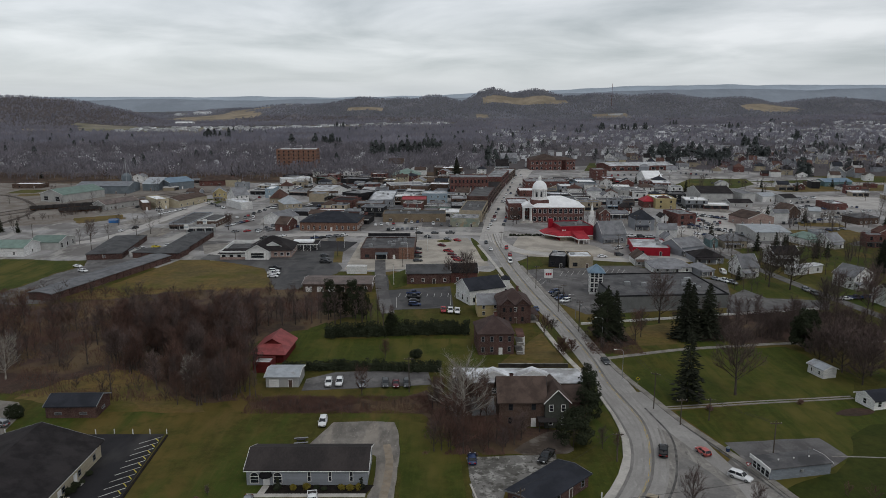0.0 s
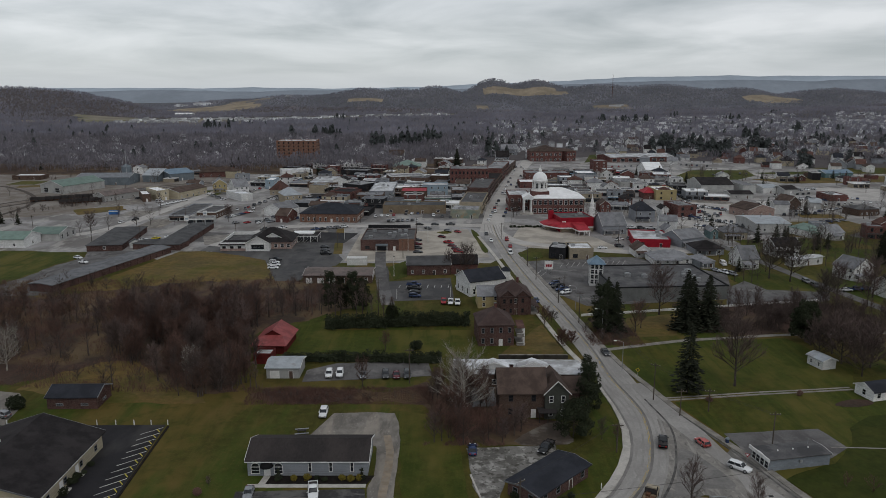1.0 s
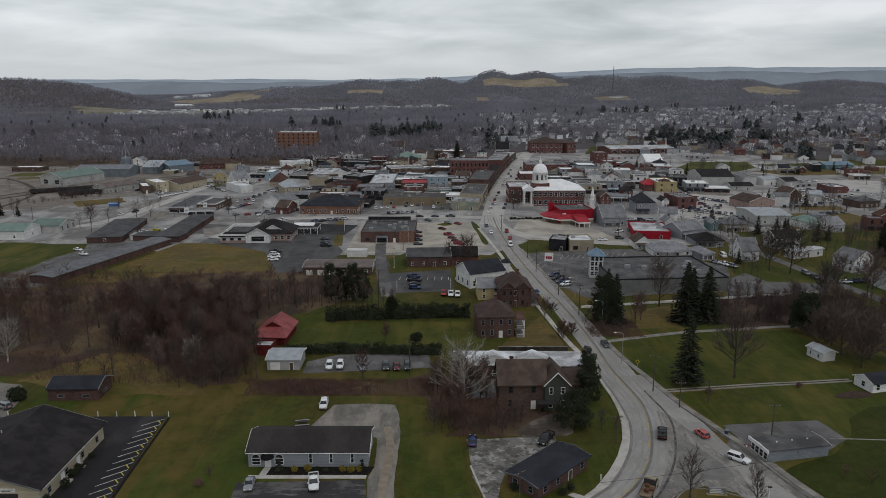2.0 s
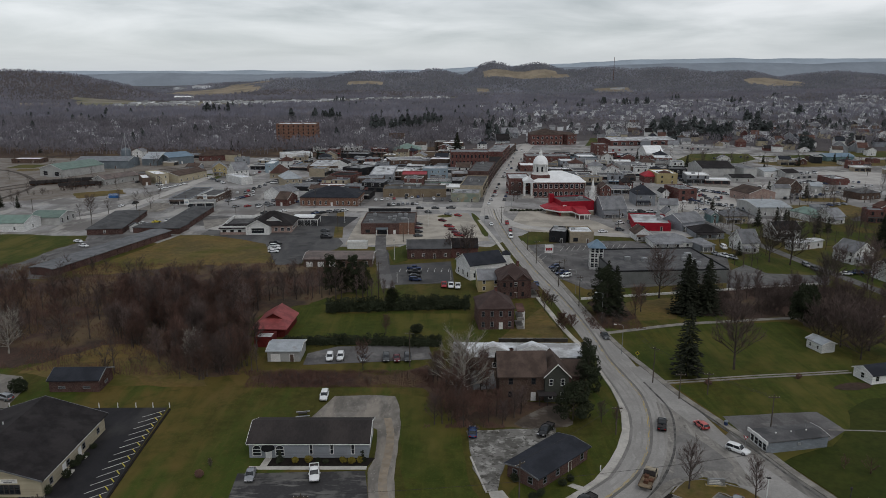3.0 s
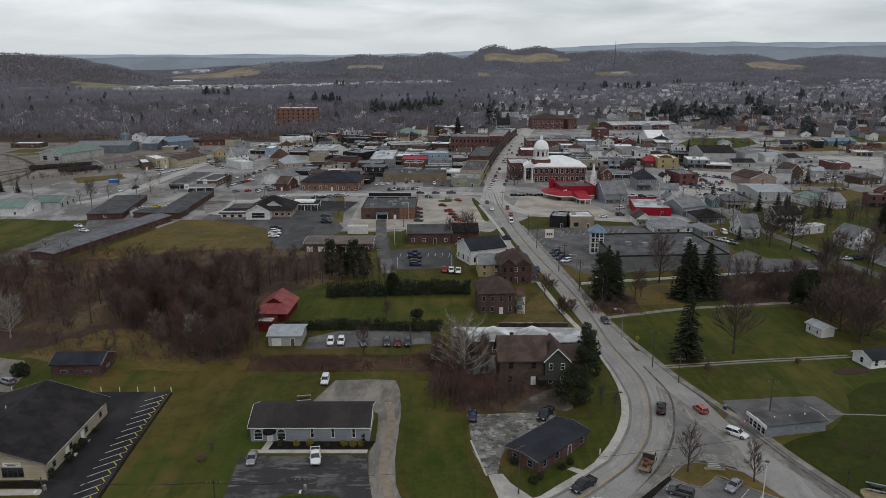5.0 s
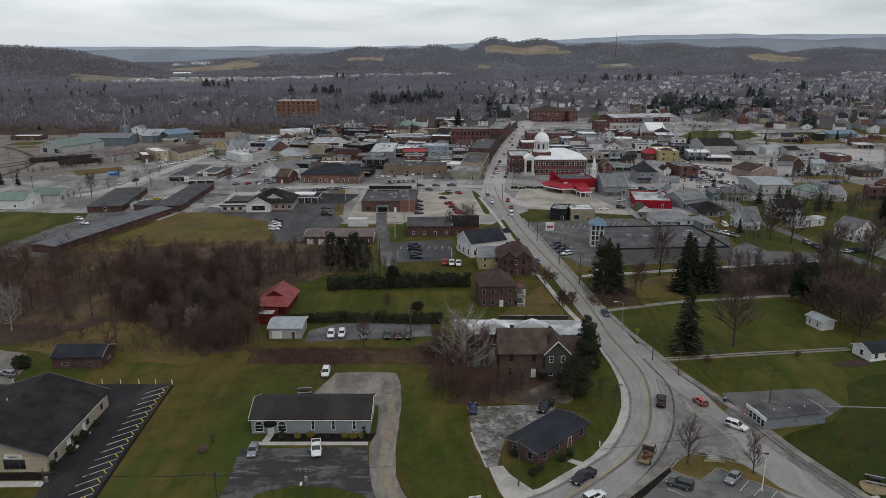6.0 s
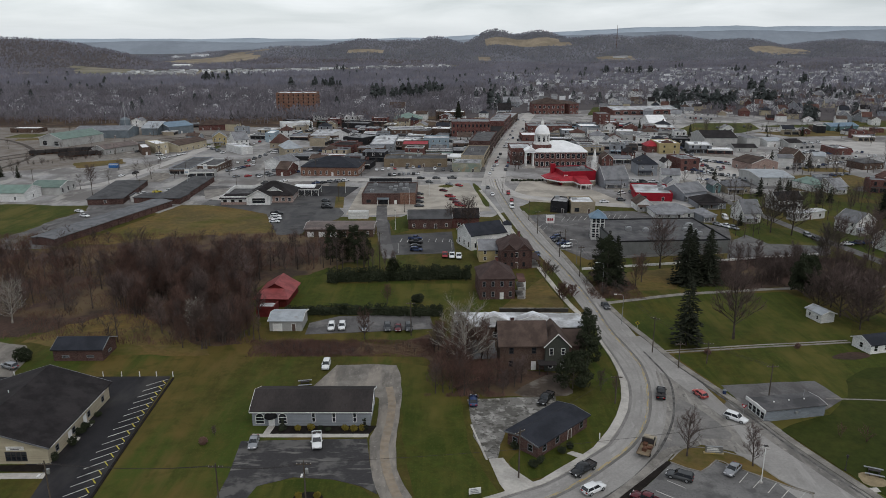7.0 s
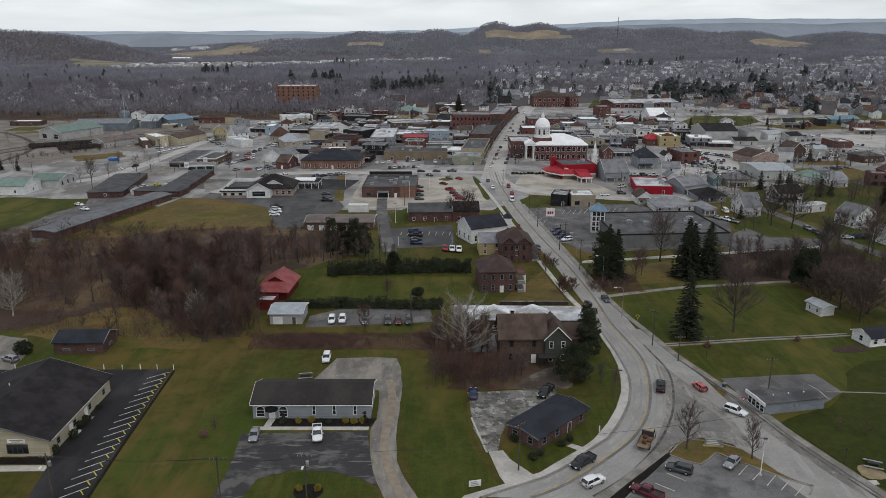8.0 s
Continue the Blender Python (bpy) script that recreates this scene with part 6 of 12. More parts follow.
patch('lawn', 'green oval field at the edge of town', LAWN, 0.085, ((195.8, 630.9), (252, 724.1), (308.5, 724.1), (295.9, 674.4), (263.4, 639.2), (230.5, 630.9)), ragged=0.8)
patch('lawn', 'mown bank beyond the lots', LAWN, 0.0865, ((297.9, 698.4), (441.6, 729.5), (517.6, 724.1), (503.2, 703.4), (329.3, 683.8)), ragged=0.8)
patch('parking_lot', 'pale grey asphalt lot between the stores', STREET, 0.088, ((226.5, 511.1), (274.5, 522.2), (262.3, 490.2), (220.5, 466.3)), ragged=0.8)
patch('parking_lot', 'pale grey asphalt lot full of parked cars', STREET, 0.0895, ((168, 511.1), (202.2, 495.3), (178, 424.5), (146.8, 402.8), (139.1, 424.5)), ragged=0.8)
patch('parking_lot', 'pale grey grocery lot', STREET, 0.091, ((306.4, 585.4), (356.6, 578.4), (316.6, 511.1), (281.6, 527.9)), ragged=0.8)
patch('lawn', 'dry grass yard round houses', DRY, 0.0925, ((201.6, 424.5), (246.5, 432.3), (251.8, 406.2), (208.7, 373.8), (188.3, 381.4)), ragged=0.8)
patch('lawn', 'green yard between houses', LAWN, 0.094, ((154.8, 373.8), (181.3, 366.4), (197.5, 352.5), (218.6, 345.9), (202.9, 319.4), (173.5, 321.7), (153.9, 343.3)), ragged=0.8)
strip('road', 'curving pale drive beyond downtown', STREET, 0.0775, ((222.4, 683.8), (292.2, 740.4), (301.3, 693.5), (312.4, 647.7), (419.1, 683.8), (489.6, 683.8)), 6)
patch('parking_lot', 'worn grey lot behind the long store', GREYLOT, 0.066, ((113.4, 274.8), (125.6, 287.1), (128.9, 273.1), (151.8, 269.8), (145.3, 257.3), (104.8, 252.2)), ragged=0.5)

# roads
main_road = strip('road', 'grey two-lane road curving into town', ROADWAY, 0.08, ((6.8, 95.9), (16.9, 104.1), (22.3, 108), (28.7, 113.1), (34.7, 119.2), (40, 126.6), (43.4, 135.2), (46.2, 145.3), (48.2, 158.3), (48.2, 172.8), (47.1, 189.4), (45.7, 208), (42.9, 239.8), (37.9, 279.1), (33.2, 331), (30.6, 381.4), (30.5, 415.2)), 9.0)
strip('road', 'grey two-lane branch road', ROADWAY, 0.084, ((71.2, 98.7), (67.2, 106.9), (64.2, 115.2), (60.3, 126.2), (57.2, 139.5), (55.1, 154.6), (52.5, 167.1), (50.1, 179.2)), 9.5)
patch('road', 'wide grey junction apron between the two roads', GRAVELROAD, 0.088, ((49.3, 145.3), (51.4, 158.3), (53.5, 156.1), (59.9, 134), (59.9, 121.1), (51, 125.2), (44.3, 121.7), (39.9, 116), (34.4, 109), (29.1, 103), (24.3, 103), (34.5, 113.1), (41.1, 122.1), (46.1, 132.8)))
patch('road', 'gritty shoulder of the branch road', GRAVELROAD, 0.0825, ((63.8, 144.2), (66.9, 135.2), (69.2, 126), (72.8, 115.6), (75.9, 106.7), (78.5, 98.7), (71.2, 98.7), (66.3, 111), (60.8, 127.3), (59.3, 138.8)))
patch('road', 'darker asphalt wedge in the junction', DARKROAD, 0.0905, ((52.1, 144.7), (53.9, 142.6), (57.2, 135.6), (58.9, 126.6), (53, 127.9), (47, 125.2), (42.7, 120.1), (47.3, 130.5)), soft=1, ragged=0.3)
strip('tar_seam', 'dark tarred seam along the kerb', TARSEAM, 0.0935, ((57.8, 161.1), (63.2, 142.6), (65.9, 133.3), (68.3, 123.9), (71.8, 113.8), (75, 105.2)), 0.5)
strip('path', 'thin worn footpath across the lawn', PATHWAY, 0.07, ((85.5, 144.2), (92.7, 143.9), (102.3, 143.1)), 0.45)
strip('road', 'main street running between brick fronts', STREET, 0.086, ((27.6, 392.6), (31.1, 424.5), (38.8, 490.2), (56.2, 596.2), (76.9, 713.6), (101.1, 834)), 13)
strip('road', 'cross street before the courthouse', STREET, 0.0815, ((-115.9, 356.6), (-92.5, 408), (-47.5, 413.4), (-8, 417), (28.4, 413.4)), 9)
strip('road', 'cross street past the red shop', STREET, 0.083, ((28.1, 409.8), (36.3, 373.8), (50.9, 359.3), (87.5, 343.3), (123.5, 343.3)), 8)
strip('road', 'side street between houses', GREYLOT, 0.078, ((137.9, 386.2), (143, 352), (147.5, 322), (150.6, 301), (153.5, 281), (157, 262), (160, 244)), 5)
strip('road', 'straight street through the sheds', STREET, 0.078, ((-239.5, 352.5), (-217.1, 373.8), (-191.2, 402.8), (-183.3, 477.9), (-180, 552.1), (-166.2, 635)), 8)
strip('lane', 'narrow pale concrete lane across the lawns', PATHWAY, 0.075, ((55.2, 169.3), (69.8, 171.4), (82.3, 173.2), (94.9, 174.6), (108.0, 176.3)), 2.0)
strip('grass_crown', 'worn strip of grass between the wheel tracks', GRASS, 0.092, ((56.5, 169.5), (69.8, 171.4), (82.3, 173.2), (94.9, 174.6), (108.0, 176.3)), 0.5)
strip('lane', 'narrow pale lane under the trees', PATHWAY, 0.075, ((49.7, 205.5), (74.2, 213.2), (93.3, 216.5), (111.8, 219.2), (150.7, 221.5)), 2.0)
strip('road', 'pale overpass road beyond the old town', STREET, 0.0785, ((-79.1, 820.2), (-51.1, 781.4), (-14, 746), (26.6, 740.4)), 7)
strip('lane', 'access lane to the small offices', GREYLOT, 0.076, ((-29.9, 343.3), (-27.2, 310.7), (-23.9, 281.7), (-19.6, 252.9)), 5)

# road paint, joints and gutters along the bend
CENTRE = ((30.5, 415.2), (30.6, 381.4), (33.2, 331), (37.9, 279.1), (42.9, 239.8), (45.7, 208), (46.5, 185.2), (47.8, 174.3), (49.0, 163.4), (48.4, 154.3), (46.6, 145.3), (44.3, 137.6), (41.8, 131.7), (37.3, 124.5), (32.2, 119.0), (27.0, 114.0), (21.9, 109.8), (18.3, 107.4), (15.1, 105.8))
LANE_EDGE = ((51.6, 169.6), (52.6, 162.4), (53.3, 156.1), (52.7, 149.4), (50.6, 141.3), (48.0, 134.0), (44.2, 126.6), (40.2, 120.5), (34.6, 113.6), (29.5, 109.0), (25.9, 106.1))
KERB_LINE = ((42.0, 180.0), (43.0, 166.4), (43.2, 159.9), (43.1, 152.3), (41.8, 145.3), (39.8, 138.8), (36.8, 132.4), (32.5, 125.2), (27.7, 120.7), (23.7, 116.3), (18.5, 112.2), (13.6, 109.7), (9.5, 107.7), (6.4, 106.1))
VERGE_LINE = ((41.4, 177.3), (42.2, 165.8), (42.1, 157.4), (41.2, 150.8), (39.7, 143.9), (36.8, 136.4), (33.7, 130.5), (29.5, 124.1), (26.1, 120.7), (21.1, 116.3), (17.6, 113.1), (16.5, 112.6))
patch('road', 'inner lane surface out to the kerb', ROADWAY, 0.0795, KERB_LINE + CENTRE[5:][::-1])
strip('lane_joint', '', SEAM, 0.096, CENTRE, 0.6, parent=main_road)
strip('centre_line', '', YELLOW_LINE, 0.1, CENTRE, 0.13, offset=0.42, parent=main_road)
strip('centre_line', '', YELLOW_LINE, 0.1, CENTRE, 0.13, offset=0.72, parent=main_road)
for off in (-3.1, -1.4, 1.9, 3.4):
    strip('worn_track', '', TRACKS, 0.094, CENTRE, 0.5, offset=off, parent=main_road)
strip('gutter', '', GUTTER, 0.0945, KERB_LINE, 0.6, offset=-0.3, parent=main_road)
strip('tar_seam', 'dark tarred seam along the lane edge', TARSEAM, 0.0975, LANE_EDGE, 0.5)
strip('tar_seam', 'dark worn asphalt band beside the lane', GUTTER, 0.096, LANE_EDGE[6:], 1.5, offset=-0.4)
patch('pavement', 'broad pale concrete pavement with a kerb', CONCRETE, 0.22, VERGE_LINE + ((10.4, 109.4), (3.6, 106.2), (1.5, 103.0), (4.3, 103.0)) + KERB_LINE[::-1])
strip('pavement', 'worn concrete walk beside the stall lot', PATHWAY, 0.2, ((46.2, 124.1), (43.5, 122.5), (40.6, 119.5), (36.9, 115.2), (32.7, 110.9), (29.1, 107.5), (27.0, 105.8), (22.0, 101.0)), 1.5)
patch('mulch_bed', 'dark bark bed along the stall lot', MULCH, 0.12, ((43.3, 119.0), (42.5, 119.4), (32.9, 110.0), (28.7, 105.8), (26.0, 103.0), (29.0, 103.0), (33.2, 108.0)))

# pavements beside the roads
strip('pavement', 'pale concrete pavement with a kerb', CONCRETE, 0.22, ((41.5, 191.5), (38.6, 203.1), (34.5, 236.6), (30.2, 281.7), (25.7, 331), (20.2, 381.4)), 1.6)
strip('pavement', 'worn concrete pavement along the branch road', PATHWAY, 0.22, ((79, 99.4), (76.1, 107.1), (72.9, 116), (69.4, 126.4), (67.1, 135.6), (64, 144.7), (58.2, 162.4), (55.1, 176.5)), 1.6)
strip('pavement', 'worn concrete pavement beside the road', PATHWAY, 0.22, ((55.1, 176.5), (51.8, 191.5), (49, 212.2), (46, 246.5), (41.7, 290.8), (37.7, 331)), 1.6)

# near buildings
hall = building('church_hall', 'long beige hall with a dark hipped shingle roof', -74.1, 118.6, 90.7, 26.1, 25, 3.7, roof='gx', wall='cream', top='dark', pitch=0.32, over=0.7, every=6.2, win=(1.0, 1.1), door=False, faces='f', category='hall', trim=R['grey'])
building('brick_house', 'small dark brick house with a black shingle roof', -97.0, 164.1, 1, 12.2, 8.0, 3.1, roof='gx', wall='agedbrick', top='slate', pitch=0.4, every=6.0, category='house', win=(1.6, 0.5), door=False, trim=R['grey'])
building('brick_bungalow', 'low brick bungalow with a blue-black shingle roof', 18.1, 120.3, 45, 16.3, 7.5, 2.8, roof='gx', wall='agedbrick', top='slate', pitch=0.16, over=0.55, every=3.4, faces='flr', category='house', trim=R['grey'])
building('motel', 'long low building with a white metal roof', 3.3, 177.5, -1.3, 34.0, 10, 3.8, roof='gx', wall='brown', top='pale', pitch=0.1, over=0.3, every=4, category='motel')
building('brick_house', 'square two-storey dark brick house with a hipped roof', 11.4, 208.7, 4, 10.9, 12, 6.6, roof='hip', wall='agedbrick', top='umber', pitch=0.75, storeys=2, every=2.7, faces='fr', win=(0.8, 1.5), trim=R['grey'], category='house', chimney=(0.55, 0.55))
building('yellow_house', 'pale yellow house with grey gables', 13.2, 248.6, 3, 8.4, 9, 4.6, roof='gx', wall='yellow', top='grey', pitch=0.6, storeys=2, faces='fr', category='house', win=(0.9, 1.2))
building('white_chapel', 'white clapboard chapel with a black roof', 10.8, 263.4, 24.6, 15.3, 12, 5.8, roof='gx', wall='white', top='slate', pitch=0.55, faces='fl', win=(0.9, 2), category='chapel')
building('garage', 'small grey metal garage with a pale roof', -47.7, 183.5, 0, 8.9, 8.5, 3, roof='gx', wall='metalgrey', top='metal', pitch=0.22, every=4, garage=1, category='garage', faces='f')
corner_shop()
building('white_shed', 'small white weatherboard shed with a metal roof', 106.9, 189.0, 15, 4.5, 5.8, 2.6, roof='gy', wall='white', top='metal', pitch=0.36, faces='l', every=2.4, win=(0.6, 1), category='shed')
building('cottage', 'low white cottage with a dark shingle roof', 108.8, 168.0, 14, 13.0, 6.0, 2.5, roof='gx', wall='white', top='slate', pitch=0.45, faces='fl', category='house')
building('motel_wing', 'motel wing with a pale gabled roof', 10.1, 179.6, 0, 7.6, 3, 4.6, roof='gy', wall='white', top='pale', pitch=0.36, over=0.2, faces='', door=False, category='motel')
building('motel_wing', 'motel wing with a pale gabled roof', 20.4, 179.6, 0, 8.0, 3, 4.6, roof='gy', wall='white', top='pale', pitch=0.36, over=0.2, faces='', door=False, category='motel')
building('chapel_tower', 'small white chapel tower with a dark cap', 24.5, 279.1, 0, 3.1, 4, 6.2, roof='hip', wall='white', top='slate', pitch=0.9, over=0.2, faces='f', every=4, win=(0.7, 1.4), door=False, category='tower')

# shops and lots beside the road
building('long_store', 'long flat-roofed store with a dark roof and pale walls', 64.8, 257.3, 4, 43.6, 35, 5, roof='flat', wall='darkgrey', top='charcoal', faces='', units=9, band='black', category='store')
building('shop', 'black and tan flat-roofed shop', 50.5, 328.6, -17.7, 7.7, 12, 5, roof='flat', wall='black', top='tar', every=3, win=(2, 1.6), faces='fl', units=1, category='shop')
building('shop', 'tan stucco shop with a flat roof', 59.8, 326.3, 0, 11.2, 13, 5, roof='flat', wall='tan', top='pale', every=5, win=(2, 1.6), faces='f', units=1, category='shop')
building('red_shop', 'long low bright red flat-roofed shop', 97.1, 355.2, -8.5, 18.4, 26, 3.6, roof='flat', wall='red', top='pale', every=7, win=(2, 1.4), units=3, category='shop')
building('white_house', 'small white house with a brown roof', 91.9, 331, 0, 7.6, 11, 3.3, roof='gy', wall='white', top='brown', pitch=0.7, porch=True, category='house')
building('white_house', 'low white house with a grey shingle roof', 96, 316.1, 0, 17.8, 13, 2.6, roof='hip', wall='white', top='grey', pitch=0.45, every=4, porch=True, category='house')
building('grey_house', 'low grey house with a grey roof', 115.1, 309.7, 8.7, 7, 11, 2.8, roof='hip', wall='grey', top='grey', pitch=0.5, porch=True, category='house')
building('white_house', 'white gabled house with a slate roof', 132.7, 307.6, 7.3, 8.2, 11, 4.4, roof='gx', wall='white', top='grey', pitch=0.9, storeys=1, faces='flr', porch=True, category='house')
building('white_house', 'large white two-storey house with a grey roof', 170.3, 286.2, 23, 11.8, 10, 5.2, roof='gy', wall='white', top='grey', pitch=0.6, storeys=2, faces='fl', porch=True, category='house')
building('white_house', 'white gabled house at the street corner', 168.8, 258.8, 8.5, 10.3, 10, 5, roof='gx', wall='white', top='dark', pitch=0.6, porch=True, category='house')
building('trailer', 'long white mobile home on a lot', 157.4, 310.7, 21.7, 17.5, 5, 3.4, roof='gx', wall='white', top='pale', pitch=0.12, faces='f', every=5, category='mobile home')
building('brick_office', 'low brick office with a dark grey shingle roof', -14.7, 296.5, 3, 18.6, 13.6, 4.5, roof='gx', wall='agedbrick', top='ash', pitch=0.35, every=4, category='office')
building('brick_office', 'brick office wing with a dark roof', 4.1, 298.5, 0, 11.4, 14.6, 4.5, roof='gx', wall='brick', top='dark', pitch=0.35, every=4, category='office')
building('garage', 'long brown garage with a pale metal roof', -56.5, 283.5, 0, 28, 14, 3.3, roof='gx', wall='brown', top='dustytan', pitch=0.15, every=4.2, garage=4, category='garage')
store = building('brick_store', 'square brick store with a flat dark roof', -39.9, 345.9, 0, 26.5, 30, 5, roof='flat', wall='agedbrick', top='charcoal', every=6, win=(2, 1.4), faces='fl', units=9, category='store')
building('tan_store', 'long tan flat-roofed store', -37.8, 457.3, 0, 40.7, 18, 5, roof='flat', wall='sandbrown', top='tar', every=9, win=(2, 1.4), units=4, category='store')
building('brick_hall', 'large brick hall with a dark hipped roof', -85.3, 426.5, -3.2, 34.7, 27, 5.1, roof='hip', wall='orange', top='slate', pitch=0.36, every=3.2, faces='fr', win=(1, 2), category='hall')
carport(-79.2, 366.5, 1, 14.5, 11, 3.3)
building('box_trailer', 'long white box trailer behind the garage', -42.7, 315, 0, 8.9, 3, 3, roof='flat', wall='white', top='white', faces='', door=False, category='trailer')
building('white_house', 'wide white house half hidden by bare trees', 158.3, 331, 10.5, 13.2, 10, 5.2, roof='gx', wall='white', top='dark', pitch=0.6, storeys=2, porch=True, category='house')

# storage rows
building('storage_row', 'long low brick storage row with a grey metal roof', -151.6, 269.6, 74.5, 74.0, 11, 2.9, roof='gx', wall='agedbrick', top='grey', pitch=0.1, faces='', door=False, piers=4.5, trim=R['grey'], category='storage row')
building('storage_row', 'low brick storage building with a grey roof', -158.0, 346.4, 98.5, 50.0, 16.5, 2.9, roof='hip', wall='agedbrick', top='ash', pitch=0.2, every=9, faces='l', category='storage row')
building('storage_row', 'low brick storage building with a dark grey roof', -153.6, 348.9, -6, 23.5, 11.6, 2.85, roof='hip', wall='agedbrick', top='ash', pitch=0.2, faces='', door=False, piers=4.5, category='storage row')
wing = building('storage_row', 'long brick storage wing with a dark stepped roof', -129.6, 346.4, 91.8, 61.0, 12, 3.0, roof='hip', wall='agedbrick', top='ash', pitch=0.2, faces='', door=False, piers=4.5, category='storage row')
for u in (14.0, 27.0, 40.0):
    # low fire walls across the roof
    bm = bmesh.new()
    v = [bm.verts.new((u + a, b, c)) for a in (0, 0.5) for b, c in ((-0.45, 2.6), (6, 3.9), (12.45, 2.6), (12.45, 3.15), (6, 4.45), (-0.45, 3.15))]
    bm.faces.new(v[:6])
    bm.faces.new(v[6:][::-1])
    for i in range(6):
        j = (i + 1) % 6
        bm.faces.new((v[j], v[i], v[i + 6], v[j + 6]))
    part("fire_wall", bm, R["charcoal"], wing)
porch = new("entrance_porch")
porch.matrix_world = pose(-156.6, 352.2, 0, 0, 0, 30)
tagged(porch, "white gabled entrance porch on the storage building", "porch")
bm = bmesh.new()
shell(bm, 5.5, 2.6, 2.7, "gy", 1.5)
part("wall", bm, W["white"], porch)
bm = bmesh.new()
gable_roof(bm, 5.5, 2.6, 2.7, 1.5, 0.25, "y")
part("roof", bm, R["ash"], porch)
building('metal_shop', 'white metal workshop with a green roof', -239.7, 352.5, 0, 30.0, 15.4, 4.4, roof='gx', wall='white', top='green', pitch=0.34, every=9, garage=1, category='workshop')
building('metal_shop', 'white metal workshop with a pale green roof', -216.5, 369.2, 0, 15.8, 17, 4.0, roof='gx', wall='metalgrey', top='green', pitch=0.25, every=5.6, win=(1.6, 2.2), faces='r', category='workshop')
building('green_shed', 'cream metal shed with a green roof', -313.9, 558.5, -22, 24.0, 40, 6, roof='gy', wall='metalgrey', top='green', pitch=0.32, every=11, faces='f', door=False, win=(4.5, 4), category='shed')
building('metal_warehouse', 'long blue-grey metal warehouse with pale roof', -309, 604, 3, 44, 26, 6.4, roof='gx', wall='metalblue', top='steel', pitch=0.2, every=15, category='warehouse')
building('grey_shed', 'grey gabled shed with a dull roof', -251.9, 514.2, -26, 12.5, 30, 4.2, roof='gy', wall='metalgrey', top='dustytan', pitch=0.4, every=9, category='shed')
building('metal_warehouse', 'pale blue metal warehouse with ribbed roof', -262, 626.9, 0, 14, 34, 5.8, roof='gx', wall='metalblue', top='metal', pitch=0.25, every=15, category='warehouse')
building('metal_warehouse', 'long metal warehouse with a blue roof', -239.4, 630.9, 46.8, 22.9, 30, 6.4, roof='gx', wall='metalblue', top='blue', pitch=0.2, every=15, category='warehouse')
building('yellow_works', 'cream works building with a pale roof', -205.8, 513.8, 38.8, 8.9, 24, 6.9, roof='flat', wall='cream', top='white', storeys=2, every=4, category='works')
building('dark_shed', 'dark brown shed with a white roof edge', -213.7, 508.4, 28.4, 5.7, 22, 5, roof='flat', wall='brown', top='white', every=9, category='shed')
building('yellow_works', 'pale yellow works with a brown roof', -192.9, 522.2, 72.9, 34.6, 16, 5, roof='gx', wall='cream', top='brown', pitch=0.3, every=6, category='works')
building('platform_roof', 'long white-roofed open shed', -386, 643.4, 0, 25.7, 14, 3.5, roof='flat', wall='brown', top='white', every=12, category='shed')
building('shop', 'low white-fronted shop with a dark flat roof', -165.9, 430.3, 0, 12.8, 45, 3.4, roof='flat', wall='white', top='charcoal', band='grey', every=3, shopfront=True, category='shop')
building('shop', 'low dark shop with a flat roof', -151.7, 439.0, -4, 12.0, 27, 3.8, roof='flat', wall='brown', top='charcoal', band='white', every=4, category='shop')
building('depot', 'red brick depot with white window frames', -223.4, 660.8, 14.9, 35, 16, 4.6, roof='hip', wall='brick', top='brown', pitch=0.5, every=6, category='depot')
building('yellow_house', 'yellow house with a grey roof', -178.9, 558.4, 18.2, 10.4, 14, 6.6, roof='gy', wall='yellow', top='grey', pitch=0.7, storeys=2, porch=True, category='house')
building('white_house', 'pale house with a grey gable', -158.3, 545.8, 34, 11.2, 15, 6, roof='gx', wall='white', top='grey', pitch=0.7, storeys=2, porch=True, category='house')
building('shop', 'low white shop with a pale flat roof', -143.8, 511.1, 39.9, 8.6, 26, 4.8, roof='flat', wall='white', top='pale', every=5, category='shop')
building('blue_store', 'blue two-storey building with a white roof', -142.8, 578.4, 0, 7, 20, 7, roof='flat', wall='blue', top='white', storeys=2, every=5, category='store')
building('brown_store', 'tan building with a mansard brown roof', -131.6, 545.8, 0, 11.3, 18, 3.9, roof='hip', wall='tan', top='rust', pitch=1.0, every=5, category='store')
building('old_house', 'large old stone house with a pale metal roof', -109.3, 495.3, 24.6, 12.4, 20, 6.3, roof='hip', wall='tan', top='metal', pitch=0.7, storeys=2, every=4, porch=True, category='house')
building('shop', 'low pale-walled store with a flat roof', -151.0, 418.9, 8, 15.6, 8, 3.2, roof='flat', wall='metalgrey', top='tar', every=4, shopfront=True, category='shop')
building('brick_cottage', 'small brick building with a grey roof', -100.2, 426.5, -14.4, 7.7, 14, 4.1, roof='gx', wall='brick', top='brown', pitch=0.5, every=5, category='house')
building('white_house', 'white house beside the brick cottage', -100.4, 444.5, 62.9, 16.9, 14, 4.3, roof='gx', wall='white', top='grey', pitch=0.5, every=5, porch=True, category='house')

